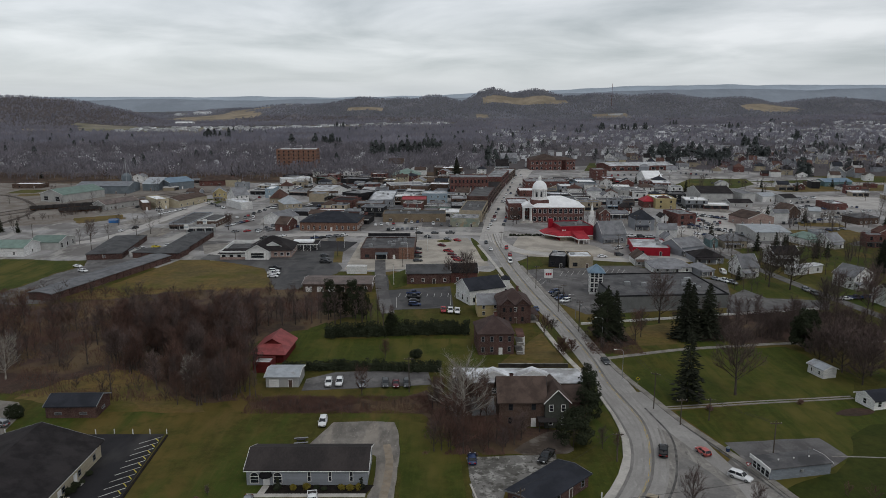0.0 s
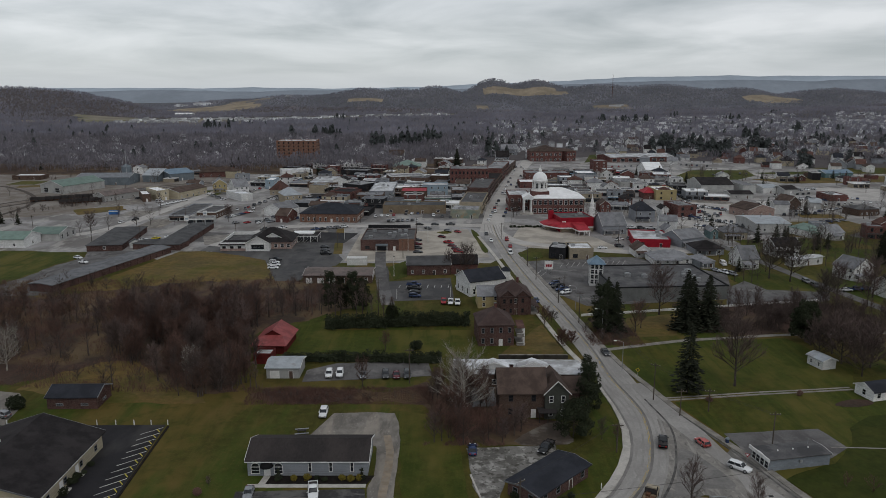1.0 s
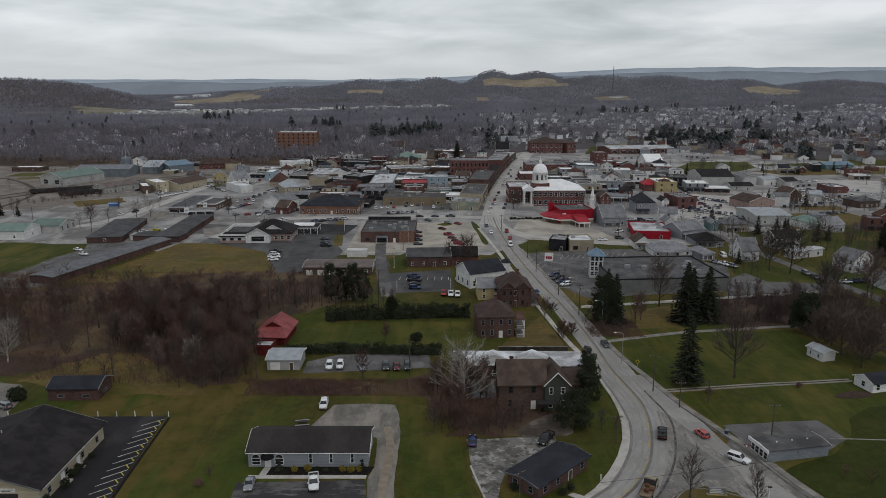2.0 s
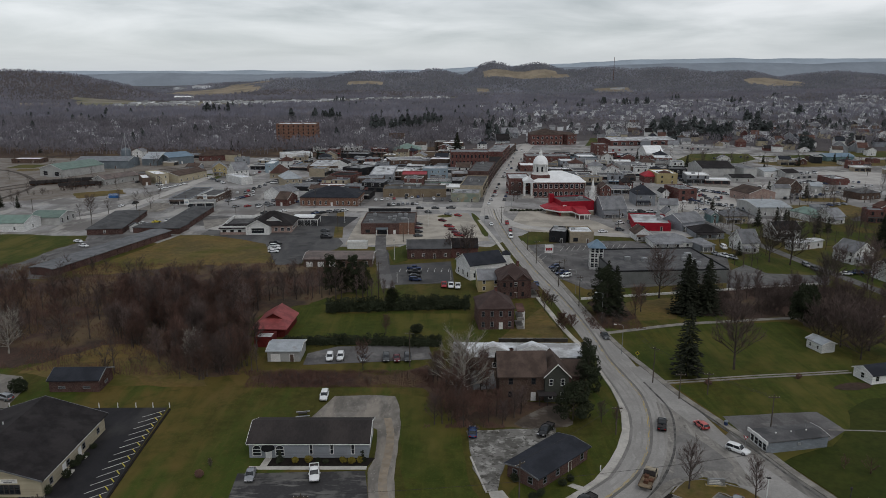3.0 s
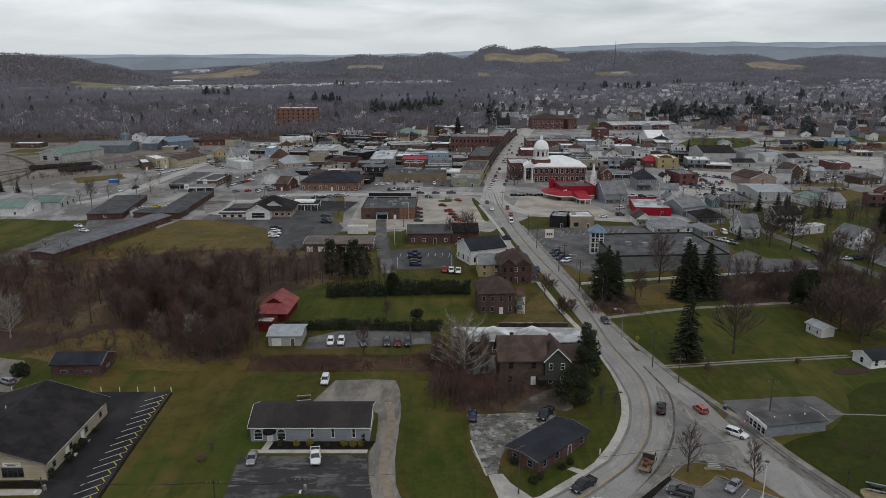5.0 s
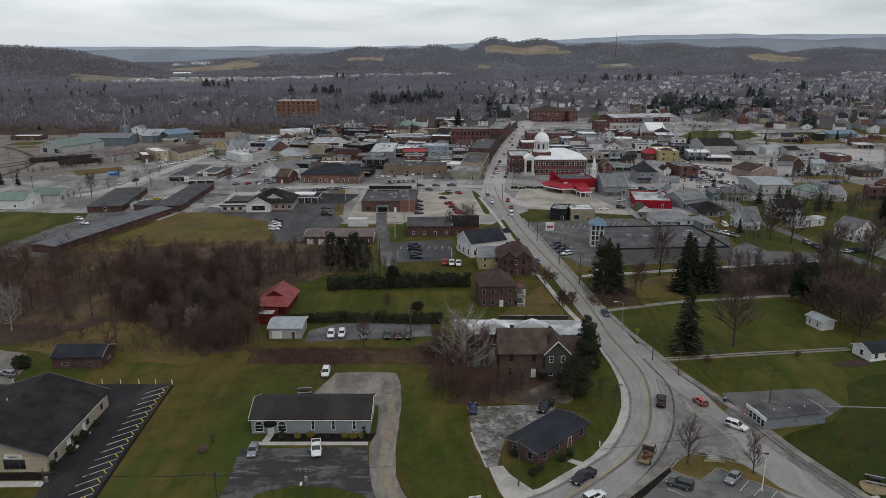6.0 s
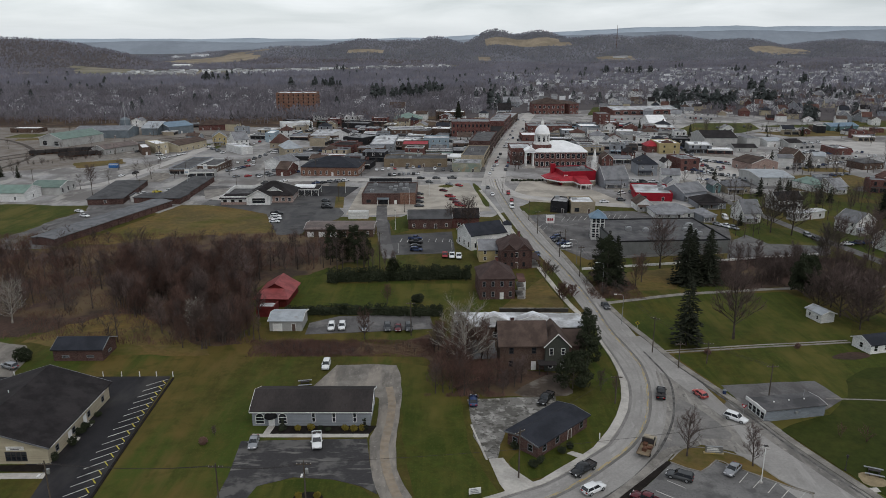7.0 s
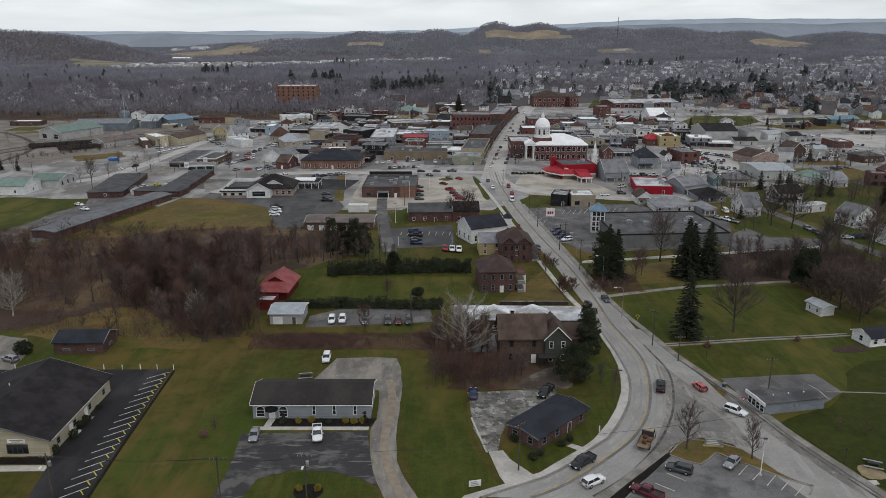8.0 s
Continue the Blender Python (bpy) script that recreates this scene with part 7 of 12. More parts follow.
# downtown blocks
building('brick_block', 'four-storey red brick corner block with arched windows', 7.4, 589, 0, 31.5, 26, 15, roof='flat', wall='brick', top='tar', storeys=3, every=3.0, win=(1.1, 2.2), faces='fr', units=2, category='commercial block', door=False)
building('brick_block', 'low block with a painted mural wall and flat roof', 5.6, 440.3, -6.7, 17.5, 20, 5, roof='flat', wall='mural', top='tar', storeys=1, every=6, units=2, category='commercial block')
building('brick_block', 'dark flat-roofed row on main street', 7.1, 495.3, 0, 19.6, 22, 4.7, roof='flat', wall='black', top='tar', storeys=1, every=6, units=4, faces='fr', category='commercial block')
building('brick_block', 'grey flat-roofed row on main street', 7.5, 527.9, 0, 23.3, 22, 5.4, roof='flat', wall='brown', top='tar', storeys=2, every=5, units=4, faces='fr', category='commercial block')
building('brick_block', 'white-topped block behind the corner', 1.2, 757.5, 0, 21.8, 16, 7.6, roof='flat', wall='brown', top='white', storeys=3, every=4, category='commercial block')
building('school', 'three-storey brick school with a broad hipped roof', 101.7, 820.2, 0, 36.1, 34, 11.3, roof='hip', wall='brick', top='brown', pitch=0.35, storeys=2, every=5, win=(2.2, 2.6), category='school')
building('school', 'brick school wing with white bands', 143, 820.2, 31.2, 13.2, 40, 11.3, roof='hip', wall='brick', top='brown', pitch=0.35, storeys=2, every=4, win=(2, 2.4), faces='fr', category='school')
building('ice_rink', 'long low building with an arched white roof', 190, 806.9, 10, 76.5, 40, 5.6, roof='gx', wall='brick', top='pale', pitch=0.12, every=9, win=(5, 3), category='hall')
building('brick_block', 'tall plain red brick commercial block', 151.7, 713.6, 0, 13.2, 20, 9.9, roof='flat', wall='brick', top='tar', storeys=3, every=5, category='commercial block')
building('brick_block', 'dark brick block on main street', 74.5, 630.9, 0, 38.2, 24, 7, roof='flat', wall='brick', top='tar', storeys=2, every=6, units=4, faces='fl', category='commercial block')
building('brick_block', 'low block with a white roof', 64.4, 585.4, 0, 15.7, 20, 4.6, roof='flat', wall='brick', top='white', storeys=1, every=6, faces='fl', category='commercial block')
building('bank', 'blue-fronted bank with a white roof', 123.2, 647.7, 0, 16.8, 22, 5, roof='flat', wall='metalblue', top='white', every=6, category='bank')
building('tyre_shop', 'long low workshop with a dark roof', 147.9, 589, 0, 17.8, 26, 4.1, roof='flat', wall='metalgrey', top='tar', every=5, units=5, category='workshop')
building('white_shed', 'white arched metal shed', 193.9, 679.1, 0, 16.3, 30, 5, roof='gx', wall='white', top='white', pitch=0.4, every=12, category='shed')
building('yellow_store', 'yellow stone store with a white roof', 156.1, 516.6, 0, 14.9, 24, 7, roof='flat', wall='yellow', top='white', storeys=2, every=5, units=2, category='store')
building('red_house', 'house with a bright red roof', 148.8, 522.2, 0, 9.5, 14, 4.5, roof='hip', wall='brick', top='brightred', pitch=0.7, every=5, category='house')
building('old_house', 'large grey house with a dark hipped roof', 117.1, 426.5, 0, 11.7, 16, 6.8, roof='hip', wall='grey', top='slate', pitch=0.8, storeys=2, every=4, porch=True, category='house', chimney=(0.5, 0.5))
building('brick_store', 'red brick two-storey store with white windows', 148.1, 442.4, 9.8, 12.2, 20, 7, roof='flat', wall='brick', top='tar', storeys=2, every=5.5, win=(1.6, 1.8), units=3, category='store')
building('warehouse', 'large pale warehouse with a black roof', 202.3, 555.2, 0, 25.5, 32, 6.5, roof='gx', wall='metalgrey', top='dark', pitch=0.25, every=12, category='warehouse')
building('warehouse', 'pale metal warehouse with a flat roof', 233.9, 552.1, 0, 10.1, 34, 6.1, roof='flat', wall='metalgrey', top='grey', every=12, category='warehouse')
building('white_shed', 'low white metal store', 249.8, 552.1, 13.3, 13.8, 18, 4.3, roof='gx', wall='white', top='metal', pitch=0.2, every=12, category='shed')
building('dark_shed', 'low shed with a dark roof', 263.2, 545.8, 14.7, 12.2, 14, 3.9, roof='gx', wall='metalgrey', top='dark', pitch=0.3, every=12, category='shed')
building('pink_shop', 'pink-walled shop with a brown roof', 185.9, 457.3, -72.5, 17.8, 20, 5, roof='gx', wall='pink', top='brown', pitch=0.3, every=6, category='shop')
building('metal_shop', 'broad metal workshop with a pale roof', 175.5, 392, 0, 19, 28, 5, roof='gx', wall='metalgrey', top='metal', pitch=0.1, every=9, category='workshop')
building('teal_house', 'house with a green metal roof', 197.5, 376.8, 19, 9.4, 14, 3.7, roof='hip', wall='white', top='green', pitch=0.6, porch=True, category='house')
building('white_house', 'pale grey gabled house beside the street', 206.1, 370.8, 19, 9.1, 12, 3.6, roof='gx', wall='white', top='grey', pitch=0.6, porch=True, category='house')
building('brick_shop', 'small brown gabled shop with steep roof', 229.7, 470.9, 12.2, 11, 14, 4.1, roof='gy', wall='brown', top='brown', pitch=0.9, category='shop')
building('metal_shop', 'long grey metal shed with ribbed roof', 248.3, 477.9, -20.2, 6.9, 12, 4.2, roof='gx', wall='metalgrey', top='metal', pitch=0.3, every=9, category='shed')
building('dark_house', 'large brown building with a dark hipped roof', 264, 446, 14, 15, 14, 4.2, roof='hip', wall='brown', top='charcoal', pitch=0.3, category='building')
building('grocery', 'long dark brick grocery with a pale roof', 280.2, 511.1, 0, 12.2, 20, 4, roof='flat', wall='brick', top='pale', every=8, units=4, category='store')
building('blue_store', 'long teal building with a blue metal roof', 352.9, 656.3, 9.1, 28, 16, 4.1, roof='gx', wall='teal', top='blue', pitch=0.3, every=9, category='building')
building('grey_house', 'blue-grey house with a steep gable', 88.5, 386.2, 6.8, 13.5, 17, 5, roof='gx', wall='grey', top='grey', pitch=0.7, storeys=1, every=4, win=(1, 1.8), porch=True, category='house')
building('white_house', 'small white house behind the parlour', 125.8, 552.1, 0, 5.5, 12, 5.2, roof='gy', wall='white', top='grey', pitch=0.8, storeys=2, porch=True, category='house')
building('grey_shop', 'grey house with an awning', 120.9, 352.5, 26.4, 15.4, 14, 4.3, roof='gx', wall='grey', top='grey', pitch=0.5, porch=True, category='house')
building('green_house', 'small green two-storey house with grey roof', 143.3, 373.8, 0, 4, 10, 4.3, roof='gy', wall='teal', top='grey', pitch=0.8, storeys=2, category='house')
building('dark_shed', 'long low dark-roofed workshop', 213.6, 525, 0, 16.8, 14, 3.3, roof='gx', wall='metalgrey', top='dark', pitch=0.25, every=7, category='workshop')
building('tan_house', 'tan house with a grey hipped roof', 149.8, 372.3, 0, 12.5, 11, 3.9, roof='hip', wall='tan', top='grey', pitch=0.55, every=4, porch=True, category='house')
building('grey_house', 'low grey house with a broad dark roof', 122.1, 335.8, 0, 13.7, 13, 3, roof='hip', wall='grey', top='dark', pitch=0.45, every=4, porch=True, category='house')
building('grey_shop', 'long low shop with a dark flat roof', 181, 615, 0, 15.9, 18, 4.3, roof='flat', wall='metalgrey', top='charcoal', every=5, units=3, porch=True, category='shop')
building('white_house', 'tall white house with a grey roof', 119, 373.8, 0, 5.8, 10, 4.9, roof='gy', wall='white', top='grey', pitch=0.8, storeys=2, porch=True, category='house')
building('brick_house', 'brick house with a steep brown roof', 103.4, 461.7, 0, 6.9, 12, 5.1, roof='gy', wall='brick', top='brown', pitch=0.8, storeys=2, category='house')
building('brick_house', 'small brick house with a dark roof', 125.2, 490.2, 0, 6.8, 12, 4.7, roof='hip', wall='brick', top='dark', pitch=0.7, storeys=2, category='house')
building('white_house', 'white house with a dark gabled roof', 139.8, 448.7, 0, 4.3, 11, 4.3, roof='gy', wall='white', top='dark', pitch=0.9, storeys=1, porch=True, category='house')
building('apartment_tower', 'six-storey brown brick apartment tower', -187.5, 820.2, 0, 44.7, 26, 23.1, roof='flat', wall='orange', top='pale', storeys=6, every=5, win=(1.4, 1.6), faces='fr', units=4, category='apartment block')
building('white_hall', 'long low white building with flat roof', -148.8, 669.8, 19.2, 28.3, 20, 5, roof='flat', wall='white', top='pale', every=7, category='building')
building('flat_store', 'broad flat-roofed store with a pale roof', -110, 585.4, 0, 25.2, 48.9, 4.1, roof='flat', wall='brown', top='pale', every=7, units=3, category='store')
building('brick_block', 'dark block with a white-windowed side', -77, 555.2, -32.1, 17.7, 24, 7, roof='flat', wall='black', top='tar', storeys=2, every=5, units=2, category='commercial block')
building('brick_block', 'red brick block in the old town', -80.4, 511.1, -18.4, 17.1, 18, 7, roof='flat', wall='brick', top='dark', storeys=2, every=5, category='commercial block')
building('flat_store', 'grey store with a broad pale roof', -52.1, 511.1, 0, 17.2, 56.4, 7, roof='flat', wall='grey', top='pale', storeys=2, every=4, units=2, category='store')
building('flat_store', 'building with a red membrane roof', -29.1, 511.1, 0, 18.6, 22, 7, roof='flat', wall='brown', top='brightred', storeys=2, every=5, category='store')
building('flat_store', 'blue-grey building with flat roof', -14.6, 545.8, 0, 19.4, 18, 7, roof='flat', wall='blue', top='pale', storeys=2, every=4, category='store')
building('flat_store', 'brown building with a white-edged flat roof', -42.9, 607.4, 14.6, 30.4, 22, 6.6, roof='flat', wall='brown', top='tar', storeys=2, every=5, band='white', units=2, category='store')
building('green_hall', 'building with a pale green domed roof', -49.2, 724.1, 0, 28.2, 26, 3.9, roof='hip', wall='tan', top='green', pitch=0.4, every=7, category='hall')
building('flat_store', 'low flat-roofed shop with a dark front', -94.4, 674.4, -10.3, 25.7, 18, 5, roof='flat', wall='black', top='tar', every=6, category='store')
building('flat_store', 'small tan gabled shop with brown roof', -108.5, 669.8, 0, 9.5, 12, 5, roof='gy', wall='tan', top='brown', pitch=0.6, category='shop')
building('house', 'old dark house with steep gables', 61.3, 806.9, 0, 14.7, 16, 6.2, roof='gx', wall='grey', top='dark', pitch=0.8, storeys=2, porch=True, category='house')
building('house', 'grey gabled house by main street', 75.9, 910.3, 0, 20.1, 16, 7, roof='gx', wall='grey', top='grey', pitch=0.7, storeys=2, porch=True, category='house')
building('brick_row', 'brick shopfront row along main street', 26.5, 457.3, 82.2, 48.9, 15, 7, roof='flat', wall='tan', top='charcoal', storeys=2, every=3.2, win=(1.2, 1.9), faces='f', units=2, category='commercial block')
building('brick_row', 'brick shopfront row along main street', 33.2, 505.7, 81.3, 59.9, 15, 10, roof='flat', wall='agedbrick', top='charcoal', storeys=3, every=3.2, win=(1.2, 1.9), faces='f', units=2, category='commercial block')
building('brick_row', 'brick shopfront row along main street', 42.2, 565, 80.4, 66.9, 15, 7, roof='flat', wall='brown', top='dark', storeys=2, every=3.2, win=(1.2, 1.9), faces='f', units=2, category='commercial block')
building('brick_row', 'brick shopfront row along main street', 53.4, 630.9, 79.4, 68.6, 15, 11, roof='flat', wall='brick', top='tar', storeys=3, every=3.2, win=(1.2, 1.9), faces='f', units=2, category='commercial block')
building('brick_row', 'brick shopfront row along main street', 66, 698.4, 78.1, 60.4, 15, 7, roof='flat', wall='brown', top='tar', storeys=2, every=3.2, win=(1.2, 1.9), faces='f', units=2, category='commercial block')
building('white_church', 'white building with many gables', -60, 820.2, 0, 17.2, 16, 7, roof='gx', wall='white', top='brown', pitch=0.7, storeys=2, category='house')

# ---------------------------------------------------------------- landmark buildings


def adopt(main, other):
    """Make the parts of one built block belong to another, so that both are one thing."""
    shift = main.matrix_world.inverted() @ other.matrix_world
    for ch in list(other.children):
        ch.parent = main
        ch.matrix_basis = shift @ ch.matrix_basis
    bpy.data.objects.remove(other)


def parlour():
    """A long low parlour: flat-topped wing, gabled entrance and a broad hipped hall behind."""
    a = building("funeral_parlour", "low white and rose brick parlour with dark shingle roofs", -109.0, 345.0, 2, 15.0, 22.0, 3.7, roof="flat", wall="white", top="charcoal", every=3.6, win=(1.5, 1.4), faces="f", door=False, band="white", category="parlour")
    bm = bmesh.new()
    box(bm, -0.12, -0.12, -0.2, 15.1, -0.02, 1.25)
    part("brick_plinth", bm, W["pink"], a, "rose brick lower wall")
    bm = bmesh.new()
    vs = [bm.verts.new(p) for p in ((-0.8, -0.8, 3.3), (15.2, -0.8, 3.3), (15.2, 4.5, 4.7), (2.0, 4.5, 4.7), (-0.8, -0.8, 3.1), (15.2, -0.8, 3.1), (15.2, 4.5, 3.9), (2.0, 4.5, 3.9), (-0.8, 14, 3.3), (-0.8, 14, 3.1), (2.0, 14, 4.7))]
    for q in ((0, 1, 2, 3), (4, 5, 1, 0), (3, 2, 6, 7), (1, 5, 6, 2), (0, 3, 10, 8), (0, 8, 9, 4)):
        bm.faces.new([vs[i] for i in q])
    part("skirt_roof", bm, R["dark"], a)
    bm = bmesh.new()
    box(bm, 1.6, 21.4, 4.2, 15.0, 21.8, 5.6)
    box(bm, 1.6, 5.0, 4.2, 2.0, 21.4, 5.6)
    part("back_parapet", bm, TRIM, a)
    c = building("hall", "hall", -96.5, 349.5, 2, 21.5, 19.0, 3.7, roof="hip", wall="pink", top="dark", pitch=0.58, over=0.8, every=3.0, win=(1.5, 1.5), faces="fr", door=False)
    adopt(a, c)
    c = building("gable", "gable", -88.5, 352.0, 2, 8.0, 9.0, 5.4, roof="gy", wall="white", top="dark", pitch=0.55, over=0.5, faces="", door=False)
    adopt(a, c)
    c = building("porch", "porch", -96.0, 344.6, 2, 11.0, 10.0, 4.3, roof="gy", wall="white", top="dark", pitch=0.55, over=0.6, every=20, win=(6.2, 3.0), faces="f", door=False)
    adopt(a, c)
    for u in (12.9, 14.4, 22.2, 23.7):
        bm = bmesh.new()
        box(bm, u - 0.28, -1.25, 0, u + 0.28, -0.7, 4.1)
        part("column", bm, TRIM, a)
    return a


parlour()


def grey_office():
    e = building("office_building", "long grey-sided office with a dark shingle gable roof", -39.4, 132.6, 0, 24.4, 10.5, 3.5, roof="gx", wall="grey", top="weathered", pitch=0.38, over=0.45, faces="", category="office")
    for u in (1.6, 6.3):
        add_window(e, u, 0, 0.55, 0, 1.6, 1.35, arch=True)
    for u in (12.7, 16.9, 21.2):
        add_window(e, u, 0, 0.95, 0, 0.55, 2.0)
    for u, zz in ((3.0, 1.0), (7.5, 1.0)):
        add_window(e, 24.4, u, zz, 90, 1.0, 1.4)
    add_door(e, 4.0, 0, 0, 1.1, 2.1, TRIM)
    bm = bmesh.new()
    lathe(bm, ((1.35, 2.2), (1.33, 2.4), (1.15, 2.75), (0.75, 3.0), (0.1, 3.1)), 18, 3.95, -0.2)
    part("awning", bm, CANVAS, e, "rounded black entrance awning")
    bm = bmesh.new()
    box(bm, -0.4, -0.6, 3.2, 24.8, -0.5, 3.36)
    part("gutter", bm, TRIM, e)
    return e


grey_office()
patch("mulch_bed", "dark mulch bed along the office front", MULCH, 0.07, ((-35.2, 129.3), (-14.9, 129.3), (-13.6, 132.5), (-35.0, 132.5)))
strip("path", "pale concrete kerb path before the office", CONCRETE, 0.12, ((-38.6, 128.6), (-15.0, 128.6)), 1.2)
strip("path", "pale concrete path to the office door", CONCRETE, 0.1, ((-35.9, 128.6), (-35.4, 132.3)), 1.4)
for i, u in enumerate((-29.8, -27.0, -23.5, -20.0, -18.2, -16.5, -33.0, -25.0)):
    gold = i in (0, 1, 3, 4, 5)
    shrub("rounded golden shrub in the mulch bed" if gold else "small rounded green shrub in the mulch bed", u, 130.6 + 0.4 * (i % 2), 0.95 if gold else 0.7, 1.3 if gold else 0.9, SHRUBGOLD if gold else HEDGE, i, "shrubs along the office")
for u in (-32.9, -16.1):
    tree("conical_shrub", "small dark conical evergreen beside the office", conifer_meshes("cone", 3.2, 0.8, 5, 1.3, 0.02), u, 131.3, 0.82)


def old_brick_house():
    a = building("old_brick_house", "large old dark brick house with steep brown roofs", 13.8, 159.0, 1, 10.9, 8.2, 6.8, roof="gx", wall="brown", top="brown", storeys=2, pitch=1.03, over=0.6, every=4.2, win=(0.9, 1.4), faces="f", category="house", trim=DARKTRIM, chimney=(0.3, 0.6))
    c = building("cross_gable", "cross gable", 24.6, 158.2, 3, 5.7, 9.4, 6.8, roof="gy", wall="olive", top="brown", storeys=2, pitch=1.02, over=0.5, every=2.2, win=(0.8, 1.5), faces="fr", door=False)
    adopt(a, c)
    c = building("side_wing", "side wing", 29.6, 162.0, 4, 5.6, 8.0, 5.2, roof="gx", wall="agedbrick", top="brown", storeys=1, pitch=0.6, over=0.4, every=3, faces="fr", door=False)
    adopt(a, c)
    bm = bmesh.new()
    box(bm, 9.0, -3.2, 2.5, 13.4, -0.1, 2.7)
    for u in (9.2, 11.2, 13.2):
        box(bm, u - 0.08, -3.1, 0, u + 0.08, -2.94, 2.5)
    part("porch", bm, DARKTRIM, a, "dark timber porch")
    return a


old_brick_house()


def gabled_brick_house():
    """A tall brown house: hipped body, two front gables and a deep side porch."""
    a = building("brick_house", "tall brown brick house with gabled dormers and a porch", 20.4, 240.6, 3, 11.0, 13.0, 6.6, roof="hip", wall="agedbrick", top="umber", storeys=2, pitch=0.75, over=0.6, every=3.4, win=(0.9, 1.5), faces="fr", category="house", chimney=(0.65, 0.55))
    for u, w, h in ((0.4, 4.6, 6.8), (6.2, 3.6, 7.2)):
        c = building("dormer", "dormer", 20.4 + u, 240.2 + 0.05 * u, 3, w, 5.5, h, roof="gy", wall="agedbrick", top="umber", storeys=2, pitch=0.9, over=0.4, every=2.2, win=(0.8, 1.4), faces="f", door=False, trim=R["umber"])
        adopt(a, c)
    bm = bmesh.new()
    vs = [bm.verts.new(p) for p in ((11.02, 0.4, 3.5), (11.02, 9.4, 3.5), (14.2, 9.8, 2.7), (14.2, 0.0, 2.7), (11.02, 0.4, 3.3), (11.02, 9.4, 3.3), (14.2, 9.8, 2.5), (14.2, 0.0, 2.5))]
    for q in ((0, 1, 2, 3), (7, 6, 5, 4), (3, 2, 6, 7), (0, 3, 7, 4), (2, 1, 5, 6)):
        bm.faces.new([vs[i] for i in q])
    part("porch_roof", bm, R["umber"], a)
    for v in (0.3, 3.3, 6.4, 9.4):
        bm = bmesh.new()
        box(bm, 13.7, v - 0.15, 0, 14.0, v + 0.15, 2.6)
        part("porch_post", bm, W["agedbrick"], a)
    bm = bmesh.new()
    box(bm, 11.02, 0.1, 0, 14.1, 9.6, 0.5)
    part("porch_floor", bm, PATHWAY, a)
    return a


gabled_brick_house()


def red_pavilion():
    """A barn under one broad hipped roof whose front breaks into a small dark gablet."""
    w, d, z0, z1, yg = 9.8, 14.5, 2.7, 5.9, 5.4
    e = new("red_barn")
    e.matrix_world = pose(-56.4, 202.2, 0, 0, 0, -3)
    tagged(e, "dark red barn with a broad faded red metal roof", "barn")
    FOOT.append((e.matrix_world @ Vector((w / 2, d / 2, 0)), radians(-3), w / 2, d / 2))
    bm = bmesh.new()
    box(bm, 0.3, 0.4, -0.2, w - 0.3, d, z0)
    part("wall", bm, W["darkred"], e)
    zg = z0 + (z1 - z0) * 0.42
    xl, xr, o = w * 0.21, w * 0.79, 0.5
    bm = bmesh.new()
    for lift in (0.0, 0.16):
        P = [bm.verts.new((x, y, z + lift)) for x, y, z in ((-o, -o, z0), (w + o, -o, z0), (xr, yg, zg), (xl, yg, zg), (w / 2, yg - 0.6, z1), (w / 2, d + o, z1), (-o, d + o, z0), (w + o, d + o, z0))]
        for q in ((0, 1, 2, 3), (0, 3, 4, 5, 6), (1, 7, 5, 4, 2)):
            bm.faces.new([P[i] for i in q])
    part("roof", bm, R["red"], e)
    bm = bmesh.new()
    bm.faces.new([bm.verts.new(p) for p in ((xl, yg, zg), (xr, yg, zg), (w / 2, yg, z1 - 0.05))])
    bm.faces.new([bm.verts.new(p) for p in ((0.3, d, z0), (w / 2, d, z1), (w - 0.3, d, z0))])
    part("gablet", bm, W["darkred"], e)
    bm = bmesh.new()
    box(bm, -o, -o - 0.06, z0 - 0.1, w + o, -o, z0 + 0.16)
    part("eave_board", bm, W["darkred"], e)
    for u in (1.6, 5.0):
        bm = bmesh.new()
        for k in range(4):
            box(bm, u + k * 0.65, 0.33, 0.02, u + k * 0.65 + 0.6, 0.4, 2.4)
        part("door", bm, W["darkred"], e)
    return e


red_pavilion()
building("lean_shed", "small dark red shed with a tarp-covered flat roof", -54.0, 194.3, -3, 5.2, 5.0, 2.6, roof="flat", wall="darkred", top="pale", faces="", door=False, category="shed")


